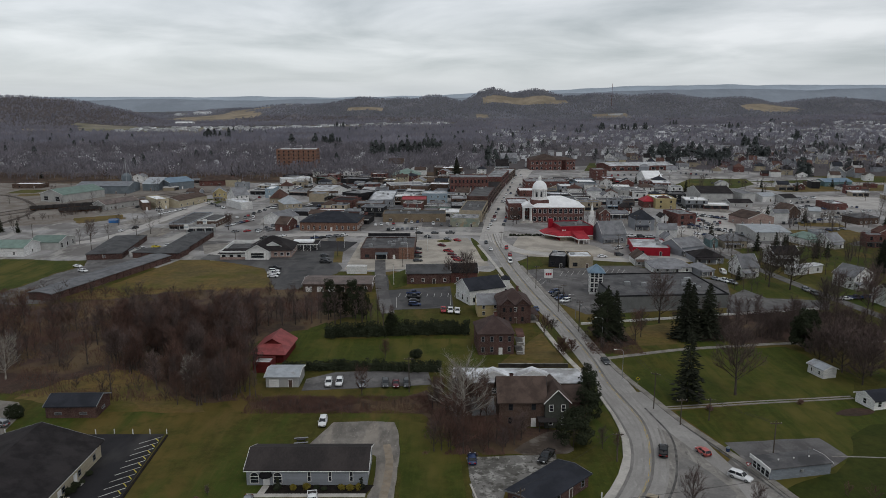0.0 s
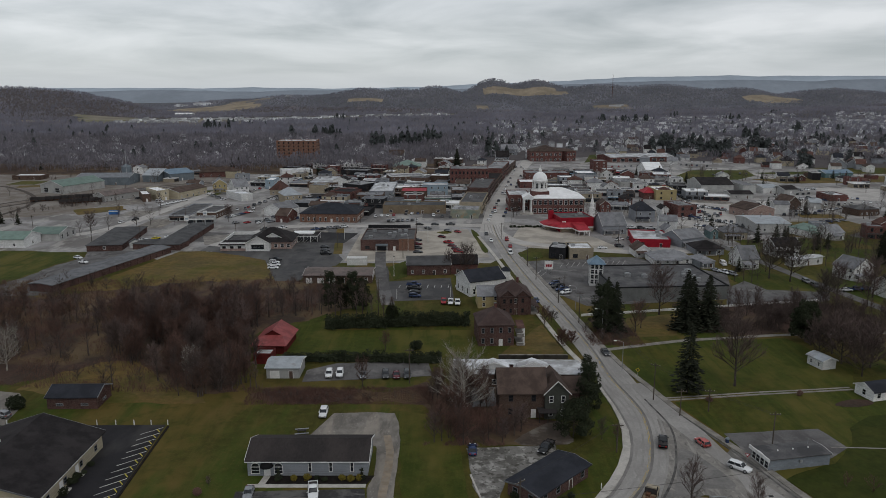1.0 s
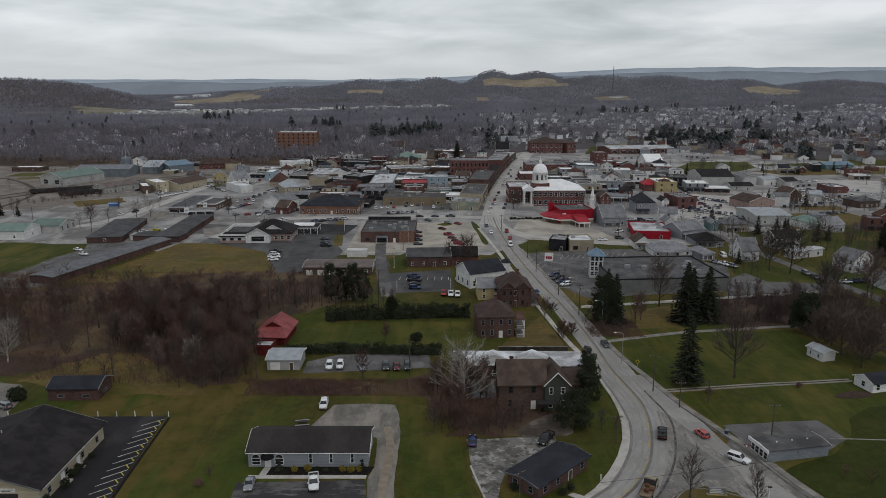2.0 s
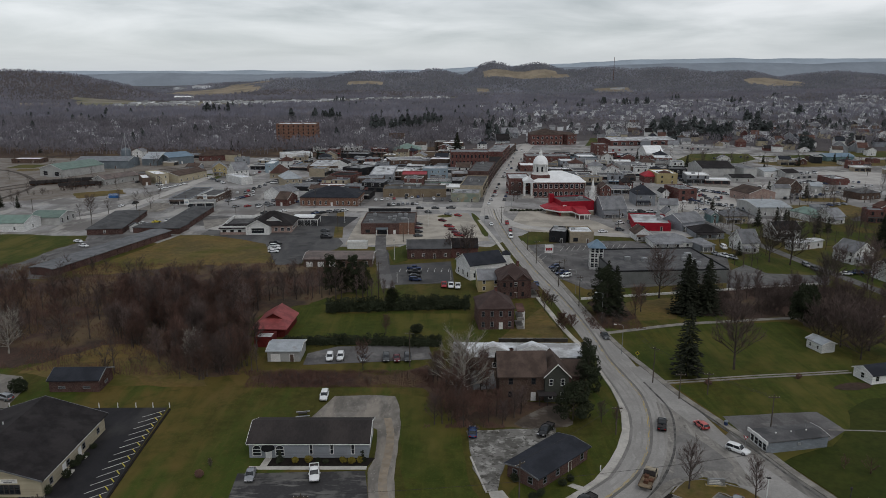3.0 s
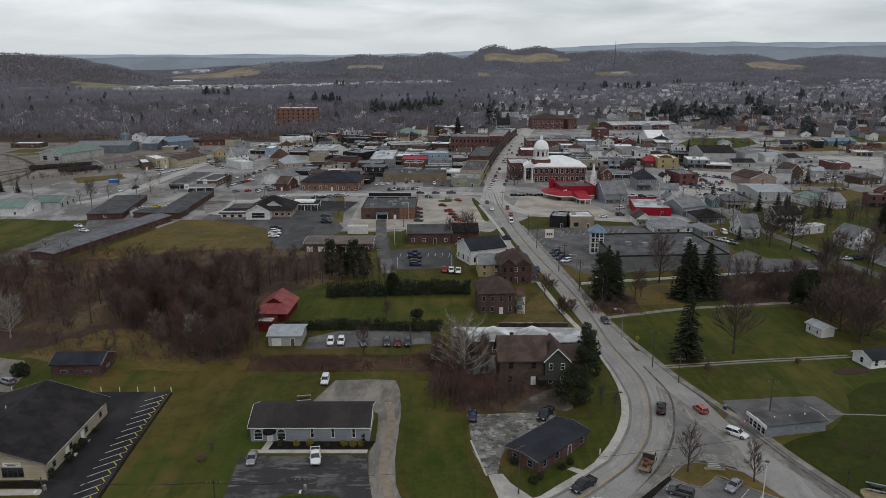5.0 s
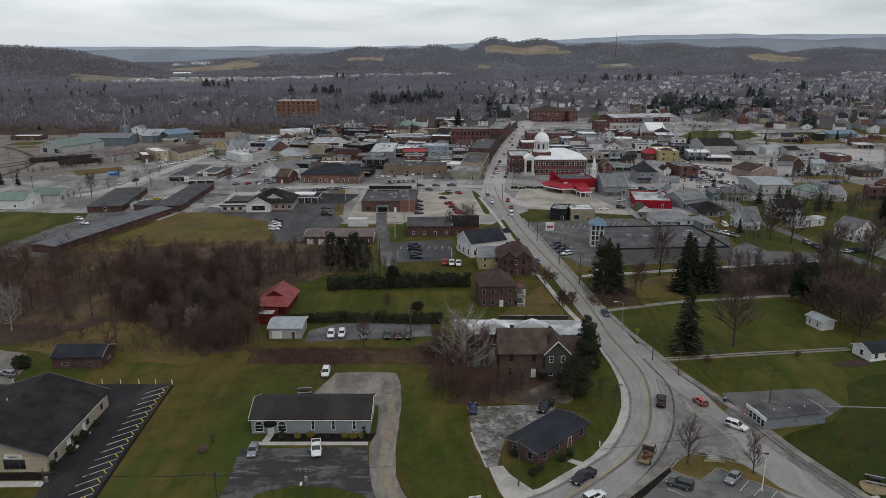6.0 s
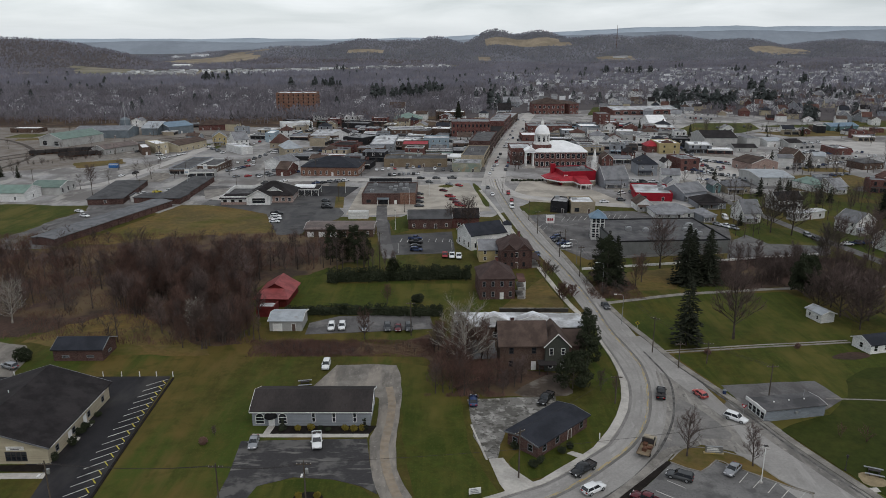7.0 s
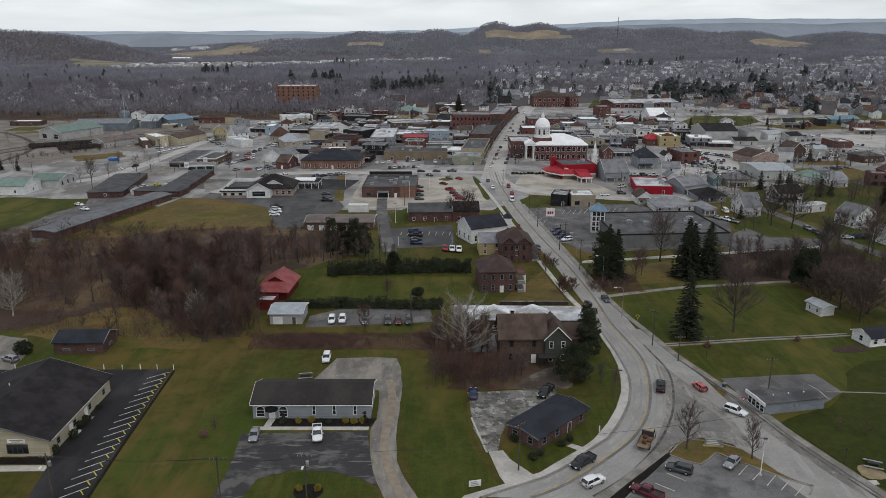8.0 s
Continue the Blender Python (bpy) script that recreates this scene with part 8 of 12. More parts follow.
def courthouse():
    x0, y0 = 58.6, 456.0
    a = building("courthouse", "red brick courthouse with a white roof and domed tower", x0, y0, -1, 33.0, 26.0, 10.2, roof="hip", wall="brick", top="white", storeys=2, pitch=0.42, over=0.7, every=3.3, win=(1.9, 2.7), faces="fr", door=False, category="courthouse")
    c = building("wing", "wing", x0 - 14.5, y0 + 10, -1, 14, 26, 10.5, roof="flat", wall="brick", top="pale", storeys=2, every=4, win=(1.5, 2.2), faces="fl", door=False)
    adopt(a, c)
    bm = bmesh.new()
    box(bm, -6.2, -1.5, 9.6, 0.4, 8.0, 10.9)
    vs = [bm.verts.new(p) for p in ((-6.6, -1.9, 10.9), (0.8, -1.9, 10.9), (0.8, 8.2, 10.9), (-6.6, 8.2, 10.9), (-2.9, -1.9, 13.0), (-2.9, 8.2, 13.0))]
    for q in ((0, 1, 4), (1, 2, 5, 4), (2, 3, 5), (3, 0, 4, 5), (3, 2, 1, 0)):
        bm.faces.new([vs[i] for i in q])
    part("pediment", bm, R["white"], a, "white portico roof")
    for i in range(4):
        bm = bmesh.new()
        lathe(bm, ((0.75, 0.0), (0.75, 0.4), (0.55, 0.5), (0.48, 9.0), (0.7, 9.3), (0.7, 9.65)), 12, -5.4 + (i % 2) * 4.6, -0.7 + (i // 2) * 6.0)
        part("column", bm, TRIM, a)
    bm = bmesh.new()
    for i in range(4):
        box(bm, -6.6 - 0.4 * i, -2 - 0.4 * i, -0.1, 0.4, 8, 1.2 - 0.3 * i)
    part("steps", bm, CONCRETE, a)
    bm = bmesh.new()
    box(bm, -0.4, -0.75, 9.7, 33.4, -0.02, 10.2)
    part("cornice", bm, TRIM, a)
    dx, dy = 5.4, 9.0
    bm = bmesh.new()
    box(bm, dx - 5.6, dy - 5.6, 10.0, dx + 5.6, dy + 5.6, 14.0)
    part("tower_base", bm, W["brick"], a)
    bm = bmesh.new()
    lathe(bm, ((5.6, 14.0), (5.6, 14.5), (4.9, 14.6), (4.9, 15.3), (3.9, 15.35), (3.9, 20.2), (5.0, 20.3), (5.1, 21.0), (4.8, 21.2)), 16, dx, dy)
    part("drum", bm, TRIM, a)
    for k in range(8):
        an = math.tau * k / 8 + 0.2
        add_window(a, dx + 3.95 * math.cos(an), dy + 3.95 * math.sin(an), 15.9, math.degrees(an) + 90, 1.3, 2.6, arch=True)
        bm = bmesh.new()
        tube(bm, (0, 0, 15.3), (0, 0, 20.2), 0.42, 0.36, 8)
        an += math.tau / 16
        part("column", bm, TRIM, a, m=pose(dx + 4.5 * math.cos(an), dy + 4.5 * math.sin(an), 0))
    bm = bmesh.new()
    lathe(bm, [(4.75 * math.cos(q * math.pi / 18), 21.1 + 5.2 * math.sin(q * math.pi / 18)) for q in range(9)], 24, dx, dy)
    part("dome", bm, R["white"], a, "smooth white dome", smooth=True)
    bm = bmesh.new()
    lathe(bm, ((1.0, 26.0), (1.0, 27.6), (1.2, 27.7), (0.5, 28.6), (0.1, 30.5)), 10, dx, dy)
    part("lantern", bm, TRIM, a)
    return a


courthouse()


def red_restaurant():
    """A crimson flat-roofed block with a red awning wrapping its side and hooded entrance."""
    a = building("restaurant", "crimson flat-roofed restaurant with red awnings and white trim", 66.6, 393.4, 8, 19.0, 20.0, 7.6, roof="flat", wall="red", top="charcoal", faces="", door=False, units=2, category="restaurant")
    # side awning, front awning and hood: x0, y0, x1, y1, low edge; each rises to the wall behind it
    for pts in (
        ((-7.6, 7.5), (-7.6, 17.0), (-0.05, 17.0), (-0.05, 6.5)),
        ((-7.6, 7.5), (-0.05, 6.5), (0.2, -0.05), (-1.6, -1.8)),
        ((-1.6, -1.8), (0.2, -0.05), (6.0, -0.05), (5.6, -2.6)),
        ((5.6, -2.6), (6.0, -0.05), (13.4, -0.05), (13.0, -12.0), (6.4, -12.0)),
    ):
        bm = bmesh.new()
        n = len(pts)
        inner = {(-0.05, 17.0), (-0.05, 6.5), (0.2, -0.05), (6.0, -0.05), (13.4, -0.05)}
        up = [bm.verts.new((x, y, 5.6 if (x, y) in inner else 3.2)) for x, y in pts]
        lo = [bm.verts.new((x, y, 3.0)) for x, y in pts]
        bm.faces.new(up)
        bm.faces.new(lo[::-1])
        for i in range(n):
            bm.faces.new((up[i], lo[i], lo[(i + 1) % n], up[(i + 1) % n]))
        part("awning", bm, R["brightred"], a)
    bm = bmesh.new()
    rim = ((-7.65, 17.0), (-7.65, 7.45), (-1.65, -1.85), (5.58, -2.65), (6.38, -12.05), (13.05, -12.05), (13.5, -0.1))
    for p, q in zip(rim, rim[1:]):
        v = [bm.verts.new((*k, z)) for z in (2.4, 3.05) for k in (p, q)]
        w = [bm.verts.new((k[0] + 0.15, k[1] + 0.2, z)) for z in (2.4, 3.05) for k in (p, q)]
        for g in ((v[0], v[1], v[3], v[2]), (w[1], w[0], w[2], w[3]), (v[2], v[3], w[3], w[2]), (v[1], v[0], w[0], w[1])):
            bm.faces.new(g)
    box(bm, 13.5, -0.12, 2.2, 19.1, -0.02, 2.9)
    part("fascia", bm, TRIM, a, "white band below the awnings")
    bm = bmesh.new()
    box(bm, -6.2, 8.6, 0, -0.02, 16.5, 2.95)
    part("side_room", bm, W["tan"], a)
    for i in range(4):
        add_window(a, -6.2, 15.4 - i * 1.9, 0.6, -90, 1.5, 1.7)
    bm = bmesh.new()
    box(bm, -0.06, -0.06, 0, 19.06, -0.01, 2.2)
    part("base_wall", bm, W["tan"], a)
    for u, v in ((6.8, -11.6), (9.7, -11.6), (12.6, -11.6), (6.4, -6.5), (13.0, -6.5)):
        bm = bmesh.new()
        box(bm, u - 0.18, v - 0.18, 0, u + 0.18, v + 0.18, 3.0)
        part("post", bm, TRIM, a)
    bm = bmesh.new()
    box(bm, -2.6, 14.0, 5.0, -0.1, 16.5, 10.2)
    part("tower", bm, W["red"], a)
    bm = bmesh.new()
    for i in range(3):
        box(bm, 0.9 + i * 0.75, -0.12, 5.6, 1.45 + i * 0.75, -0.02, 6.3)
    part("sign", bm, TRIM, a, "white wall sign")
    return a


red_restaurant()


def steeple():
    e = new("steeple_chapel")
    e.matrix_world = pose(93.6, 440, 0) @ Matrix.Diagonal((0.8, 0.8, 0.82, 1))
    tagged(e, "small white steeple on a grey chapel", "chapel")
    bm = bmesh.new()
    box(bm, -2, -2, 0, 2, 2, 8.0)
    part("tower", bm, W["white"], e)
    bm = bmesh.new()
    lathe(bm, ((2.2, 8.0), (2.2, 8.4), (1.5, 8.5), (1.5, 11.0), (1.9, 11.1), (1.2, 12.0), (0.08, 18.5)), 8)
    part("spire", bm, TRIM, e)
    return e


steeple()


def store_tower():
    e = new("entrance_tower")
    e.matrix_world = pose(59.8, 279.5, 0, 0, 0, -6)
    tagged(e, "pale glazed entrance tower with a bright blue cap", "tower")
    bm = bmesh.new()
    box(bm, 0, 0, 0, 5.2, 5.2, 9.0)
    part("wall", bm, W["white"], e)
    for i in range(3):
        for j in range(4):
            add_window(e, 0.95 + i * 1.65, 0, 1.0 + j * 2.05, 0, 1.2, 1.6)
    for i in range(3):
        for j in range(4):
            add_window(e, 0, 4.3 - i * 1.65, 1.0 + j * 2.05, -90, 1.2, 1.6)
    bm = bmesh.new()
    hip_roof(bm, 5.2, 5.2, 9.0, 3.0, 0.9)
    part("roof", bm, R["blue"], e, "bright blue metal cap")
    return e


store_tower()


def pole_sign(x, y, height, w, h, label, colour, legs=2, bars=1):
    e = new("pole_sign")
    e.matrix_world = pose(x, y, 0)
    tagged(e, label, "sign")
    for k in range(legs):
        bm = bmesh.new()
        u = 0 if legs == 1 else (-w * 0.3 + k * w * 0.6)
        tube(bm, (u, 0, -0.1), (u, 0, height), 0.14, 0.12, 8)
        part("pole", bm, METAL, e)
    bm = bmesh.new()
    box(bm, -w / 2, -0.2, height, w / 2, 0.2, height + h)
    part("panel", bm, TRIM, e)
    for k in range(bars):
        bm = bmesh.new()
        for q in range(3):
            box(bm, -w * 0.36 + q * w * 0.25, -0.23, height + h * (0.3 + 0.34 * k), -w * 0.36 + q * w * 0.25 + w * 0.2, -0.2, height + h * (0.6 + 0.3 * k))
        part("lettering_bars", bm, colour, e)
    return e


pole_sign(45.8, 297.0, 2.6, 3.6, 3.6, "white roadside sign with red bars on posts", W["red"])
pole_sign(-139.0, 385.0, 8.0, 2.4, 3.0, "white pole sign by the street", W["blue"], 1)
pole_sign(-133.0, 398.0, 9.0, 2.2, 2.6, "white and blue pole sign", W["blue"], 1)


def gas_tank_tower():
    e = new("hopper_tower")
    e.matrix_world = pose(-281, 640, 0) @ Matrix.Diagonal((0.85, 0.85, 0.95, 1))
    tagged(e, "grey lattice conveyor frame over a blue hopper", "hopper tower")
    bm = bmesh.new()
    for sx, sy in ((-9, 0), (9, 0), (-3, 8), (3, -8)):
        tube(bm, (sx, sy, 0), (0, 0, 28), 0.3, 0.2, 5)
    part("frame", bm, METAL, e)
    bm = bmesh.new()
    lathe(bm, ((2, 2), (5, 7), (5, 13), (1.5, 15)), 12)
    part("hopper", bm, W["metalblue"], e)
    return e


gas_tank_tower()


# ---------------------------------------------------------------- planting near the road
def near_trees():
    kinds = [bare_tree_meshes("thick%d" % i, (12, 14, 10.5, 13, 9)[i], (4.2, 5.0, 4.4, 3.8, 4.6)[i], 40 + i, LIGHTBARK, TWIG if i % 2 else REDTWIG, 1.3, 0.2, 0.95, True) for i in range(5)]
    slim = [bare_tree_meshes("slim%d" % i, (13, 15, 12)[i], (2.2, 2.6, 2.0)[i], 60 + i, LIGHTBARK, TWIG, 0.65, 0.35, 1.1, True) for i in range(3)]
    big = [bare_tree_meshes("big%d" % i, (18, 20)[i], (7.5, 8.5)[i], 80 + i, BARK, TWIG, 1.5, 0.24, 0.7) for i in range(2)]
    brush = [bare_tree_meshes("brush%d" % i, 3.6, 2.2, 90 + i, REDTWIG, REDTWIG, 0.34, 0.05, slim=True) for i in range(2)]
    rnd = random.Random(11)
    # the bare thicket: a wide belt between the field and the lawns
    made, rest = 0, []
    while made < 300:
        x, y = rnd.uniform(-185, -42), rnd.uniform(168, 285)
        left = -0.62 * y - 8
        edge = 172 + 18 * noise.noise((x / 30, 2.0, 0)) + smooth(-85, -120, x) * 26
        far_ = 246 + smooth(-120, -60, x) * 4 + 14 * noise.noise((x / 40, 5.0, 0))
        if x < left or y < edge or y > far_ or x > -0.268 * y or (x > -60 and 198 < y < 238):
            continue
        if -112 < x < -68 and y < 193 - smooth(-86, -72, x) * 18:
            continue
        if x < -0.475 * y and (y < 240 or rnd.random() < 0.6) and rnd.random() < 0.88:
            continue
        if noise.noise((x / 26, y / 26, 4)) < (-0.3 if x > -100 else -0.1):
            continue
        m = rnd.choice(kinds + slim)
        if made < 175:
            tree("bare_tree", "bare grey-brown tree in a dense winter thicket", m, x, y, rnd.uniform(0.6, 1.0), rnd.uniform(0, 360), "bare trees of the thicket")
        else:
            rest.append((m, x, y, rnd.uniform(0.55, 0.95), rnd.uniform(0, 360)))
        made += 1
    joined_trees("thicket_trees", "tangle of more bare trees filling the thicket", rest)
    low = []
    while len(low) < 150:
        x, y = rnd.uniform(-190, -45), rnd.uniform(172, 285)
        if x < -0.62 * y - 10 or (x > -63 and y < 238) or y < 172 + smooth(-85, -120, x) * 14:
            continue
        low.append((rnd.choice(brush), x, y, rnd.uniform(0.7, 1.7), rnd.uniform(0, 360)))
    for i in range(26):
        low.append((rnd.choice(brush), -46 + i * 1.55, 170 + rnd.uniform(-3, 3.5), rnd.uniform(0.35, 0.7), rnd.uniform(0, 360)))
    for i in range(50):
        u = rnd.random()
        low.append((rnd.choice(brush), -290 + 55 * u + rnd.uniform(-6, 6), 440 + 70 * u + rnd.uniform(-10, 10), rnd.uniform(0.5, 1.2), rnd.uniform(0, 360)))
    for i in range(60):
        low.append((rnd.choice(kinds[:2] + brush * 3), rnd.uniform(84, 150), rnd.uniform(222, 252), rnd.uniform(0.45, 0.8), rnd.uniform(0, 360)))
    for i in range(26):
        low.append((rnd.choice(brush), rnd.uniform(46, 62), rnd.uniform(210, 226), rnd.uniform(0.5, 1.0), rnd.uniform(0, 360)))
    for i in range(110):
        u = rnd.random()
        low.append((rnd.choice(brush * 2 + slim + kinds[:2]), 94 + 62 * u + rnd.uniform(-4, 4), 221 + 24 * rnd.random() - 8 * u, rnd.uniform(0.4, 0.85), rnd.uniform(0, 360)))
    joined_trees("winter_brush", "low tangle of reddish-brown winter brush", low)
    # dead stalks and fine canes over the brushy ground: x from, to, y from, to, count, height
    for x0, x1, y0, y1, count, tall, m, lb in (
        (-190, -45, 172, 288, 52000, 2.2, REDTWIG, "fine reddish canes and dead stalks on the thicket floor"),
        (-190, -95, 195, 285, 26000, 1.6, STALK, "tawny dead grass and weeds in the brushy clearing"),
        (-51, -2, 166.5, 177, 9000, 1.3, REDTWIG, "low dense brown brush along the ditch"),
        (-4, 14, 145, 164, 6000, 2.4, REDTWIG, "fine brown undergrowth beside the old house"),
        (84, 152, 221, 253, 16000, 2.6, TWIG, "grey-brown undergrowth along the low wall"),
        (46, 63, 209, 227, 4000, 1.2, REDTWIG, "brown undergrowth below the evergreens"),
    ):
        vs, fs = [], []
        for _ in range(count):
            x, y = rnd.uniform(x0, x1), rnd.uniform(y0, y1)
            if x < -0.62 * y - 14 or -63 < x < -44 and 178 < y < 238 or x < -50 and y < 174 + smooth(-85, -120, x) * 4:
                continue
            k = noise.noise((x / 9, y / 9, 3 + tall)) + 0.5 * noise.noise((x / 3, y / 3, tall))
            if k < -0.12 + (0.25 if m is STALK else -2 if tall < 1.4 else 0.0):
                continue
            h = tall * max(0.3, 0.45 + k) * rnd.uniform(0.4, 1.2)
            dx, dy, q = rnd.gauss(0, 0.35) * h, rnd.gauss(0, 0.35) * h, rnd.uniform(0.03, 0.07)
            b = len(vs)
            vs += [(x - q, y, 0.0), (x + q, y, 0.0), (x + dx, y + dy, max(0.2, h))]
            fs.append((b, b + 1, b + 2))
        me = bpy.data.meshes.new("undergrowth")
        me.from_pydata(vs, [], fs)
        me.materials.append(m)
        tagged(new("undergrowth", me), lb, "undergrowth", kind="stuff")
    # slim row before the brown garage
    for i in range(28):
        x = -68 + i * 1.9 + rnd.uniform(-1, 1)
        tree("bare_tree", "slim bare tree in a row before the garage", rnd.choice(slim), x, 243 + rnd.uniform(-6, 6) - smooth(-30, -10, x) * 3, rnd.uniform(0.65, 0.95), rnd.uniform(0, 360), "slim trees before the garage")
    # clump between the lawn and the old brick house
    for i in range(40):
        x, y = rnd.uniform(-3, 12), rnd.uniform(146, 178)
        tree("bare_tree", "bare tree in the clump beside the old house", rnd.choice(kinds), x, y, rnd.uniform(0.45, 0.8), rnd.uniform(0, 360), "trees beside the old house")
    for x, y, s in ((12.5, 150.5, 0.7), (14.5, 149, 0.6), (16.5, 150, 0.55), (18.2, 152, 0.6), (13.5, 146.5, 0.5), (10.5, 147.5, 0.65)):
        tree("bare_tree", "bare tree before the old brick house", kinds[int(x) % 5], x, y, s, x * 70 % 360, "trees beside the old house")
    syc = bare_tree_meshes("sycamore", 16, 6.6, 7, PALEBARK, PALEBARK, 1.5, 0.14, 0.4, True)
    tree("sycamore_tree", "tall bare sycamore with pale whitish branches", syc, 5.2, 160, 1.15, 40)
    tree("sycamore_tree", "bare sycamore with pale branches in the thicket", syc, -122, 189.4, 0.85, 140)
    tree("sycamore_tree", "bare grey-limbed tree at the edge of the thicket", bare_tree_meshes("ashen", 14, 5.5, 17, LIGHTBARK, PALEBARK, 0.8, 0.2, 0.9), -65.5, 176.5, 0.85, 60)
    oak = bare_tree_meshes("oak", 17, 7.5, 33, BARK, BARK, 1.7, 0.22, 0.6)
    # solitary trees: place, mesh, size
    for x, y, m, s in (
        (-86.3, 176, slim[1], 0.85), (77.9, 178, big[0], 1.1), (76.5, 241, big[1], 0.9), (137.5, 291, oak, 1.0), (144, 286, oak, 1.12),
        (138, 247, oak, 0.85), (148, 258, big[1], 0.75), (46.8, 121, kinds[1], 0.75), (58, 117.6, kinds[3], 0.7), (-21, 178, kinds[4], 0.85),
        (-17, 205, kinds[2], 0.6), (34.1, 226.5, kinds[4], 0.8), (36.9, 208, bare_tree_meshes("russet", 5.0, 2.6, 95, REDTWIG, REDTWIG, 1.8, 0.06, 0.7), 1.15), (66, 172, slim[0], 0.4),
        (11, 295, big[0], 0.8), (3, 300, kinds[1], 0.8), (63, 222, kinds[0], 0.9), (66, 226, kinds[3], 0.8), (155, 250, big[0], 0.8), (164, 262, big[1], 0.8), (160, 240, kinds[0], 0.9),
        (-46, 128.5, kinds[3], 0.2), (-84, 174, brush[0], 0.7), (36, 148, kinds[1], 0.4), (39, 147, kinds[2], 0.4), (84, 126, brush[1], 1.0), (80, 128, brush[0], 0.8),
        (-129, 428, big[0], 0.6), (-195, 392, big[1], 0.6), (45, 443, big[0], 0.62), (48, 450, kinds[1], 0.8),
    ):
        tree("bare_tree", "bare winter tree standing on open ground", m, x, y, s, x * 37 % 360)
    for x, y, s in ((110.8, 198.4, 1.15), (115.0, 194, 1.3), (116.5, 202, 1.3), (121.5, 191, 1.3), (115.5, 184.6, 1.25), (123, 199, 1.2), (127, 186, 1.0)):
        tree("bare_tree", "dense rounded bare tree behind the white shed", bare_tree_meshes("round", 10, 5.2, 21, BARK, TWIG, 2.0, 0.15, 0.55), x, y, s, x * 91 % 360, "rounded trees by the shed")
    # evergreens
    sp = conifer_meshes("spruce", 20, 4.3, 3, 0.8, 0.1, 1.9)
    dk = conifer_meshes("dark_spruce", 17, 4.4, 4, 1.3, 0.02, 2.6)
    cy = conifer_meshes("cypress", 14, 3.2, 6, 1.3, 0.02, 2.6)
    rd = round_evergreen("yew", 8.5, 4.0, 8)
    hy = round_evergreen("holly", 10.5, 3.9, 28, 110, 110, 0.22)
    pn = round_evergreen("pine", 13.5, 3.4, 18)
    for x, y, m, s, lb in (
        (63.7, 173.5, sp, 1.0, "tall thin dark spruce on the lawn"), (80, 224, dk, 1.2, "large dark spruce on the lawn"), (87.5, 225, dk, 1.1, "large dark spruce on the lawn"), (84, 230, dk, 1.0, "large dark spruce on the lawn"),
        (53.2, 220.5, pn, 1.2, "loose dark pine beside the road"), (56.6, 222.5, cy, 1.2, "tall narrow evergreen beside the road"), (54.6, 226, cy, 1.25, "tall narrow evergreen beside the road"), (51.8, 224.5, pn, 1.1, "loose dark pine beside the road"),
        (114.4, 214, hy, 1.15, "dense dark evergreen at the lane"), (29.8, 149.2, rd, 1.0, "dark rounded evergreen beside the old brick house"), (35.4, 161.4, pn, 0.95, "tall ragged evergreen beside the old brick house"), (37.4, 174.5, pn, 0.72, "ragged evergreen beside the motel"),
        (-16.5, 229, rd, 0.8, "tall rounded evergreen in the hedge"),
        (-40, 249, pn, 1.0, "dark pine among bare trees"), (-36, 246, pn, 0.9, "dark pine among bare trees"), (-32, 248, pn, 1.0, "dark pine among bare trees"), (-28, 247, pn, 0.85, "dark pine among bare trees"),
        (205, 310, dk, 1.0, "large dark spruce at the street"), (201, 318, dk, 0.9, "large dark spruce at the street"), (15, 700, dk, 1.4, "tall dark spruce beyond downtown"),
    ):
        tree("evergreen_tree", lb, m, x, y, s, x * 53 % 360)
    hedge("tall dark evergreen hedge along the lawn", ((-37.5, 226), (-20, 227.5), (-5, 229), (8.5, 229.5)), 5.0, 5.7, 1)
    hedge("clipped dark green hedge above the parking row", ((-45, 196), (-30, 196.5), (-12, 195.5), (-1, 195)), 3.8, 3.5, 2)
    shrub("large rounded grey-green shrub on the lawn", -7.6, 206, 2.2, 3.2, HEDGE, 31)
    shrub("dense dark round evergreen bush by the drive", -104.7, 164.5, 2.4, 4.2, HEDGE, 77)
    for i in range(9):
        shrub("dark clipped shrub in the bed round the restaurant lot", 40.5 + i * 2.2, 408.8 + 1.2 * math.sin(i * 1.9), 1.3, 1.2, HEDGE, 640 + i)
    for x, y, r, h in ((-73.6, 119.5, 1.0, 2.0), (-73.8, 129, 0.9, 1.7), (-73.8, 131.5, 0.9, 1.5), (16.8, 117.5, 1.2, 1.6), (18.5, 119, 1.0, 1.4), (23, 122, 1.1, 1.5), (25, 124, 1.0, 1.4), (14.3, 124, 1.4, 1.5)):
        shrub("dark clipped shrub against a house wall", x, y, r, h, HEDGE, int(x * 3 + 500))


near_trees()

# ---------------------------------------------------------------- far woods and houses


def clear_of_trees(x, y):
    for fx, fy, rx, ry in FIELDS:
        if ((x - fx) / rx) ** 2 + ((y - fy) / ry) ** 2 < 1:
            return True
    return valley(x, y)


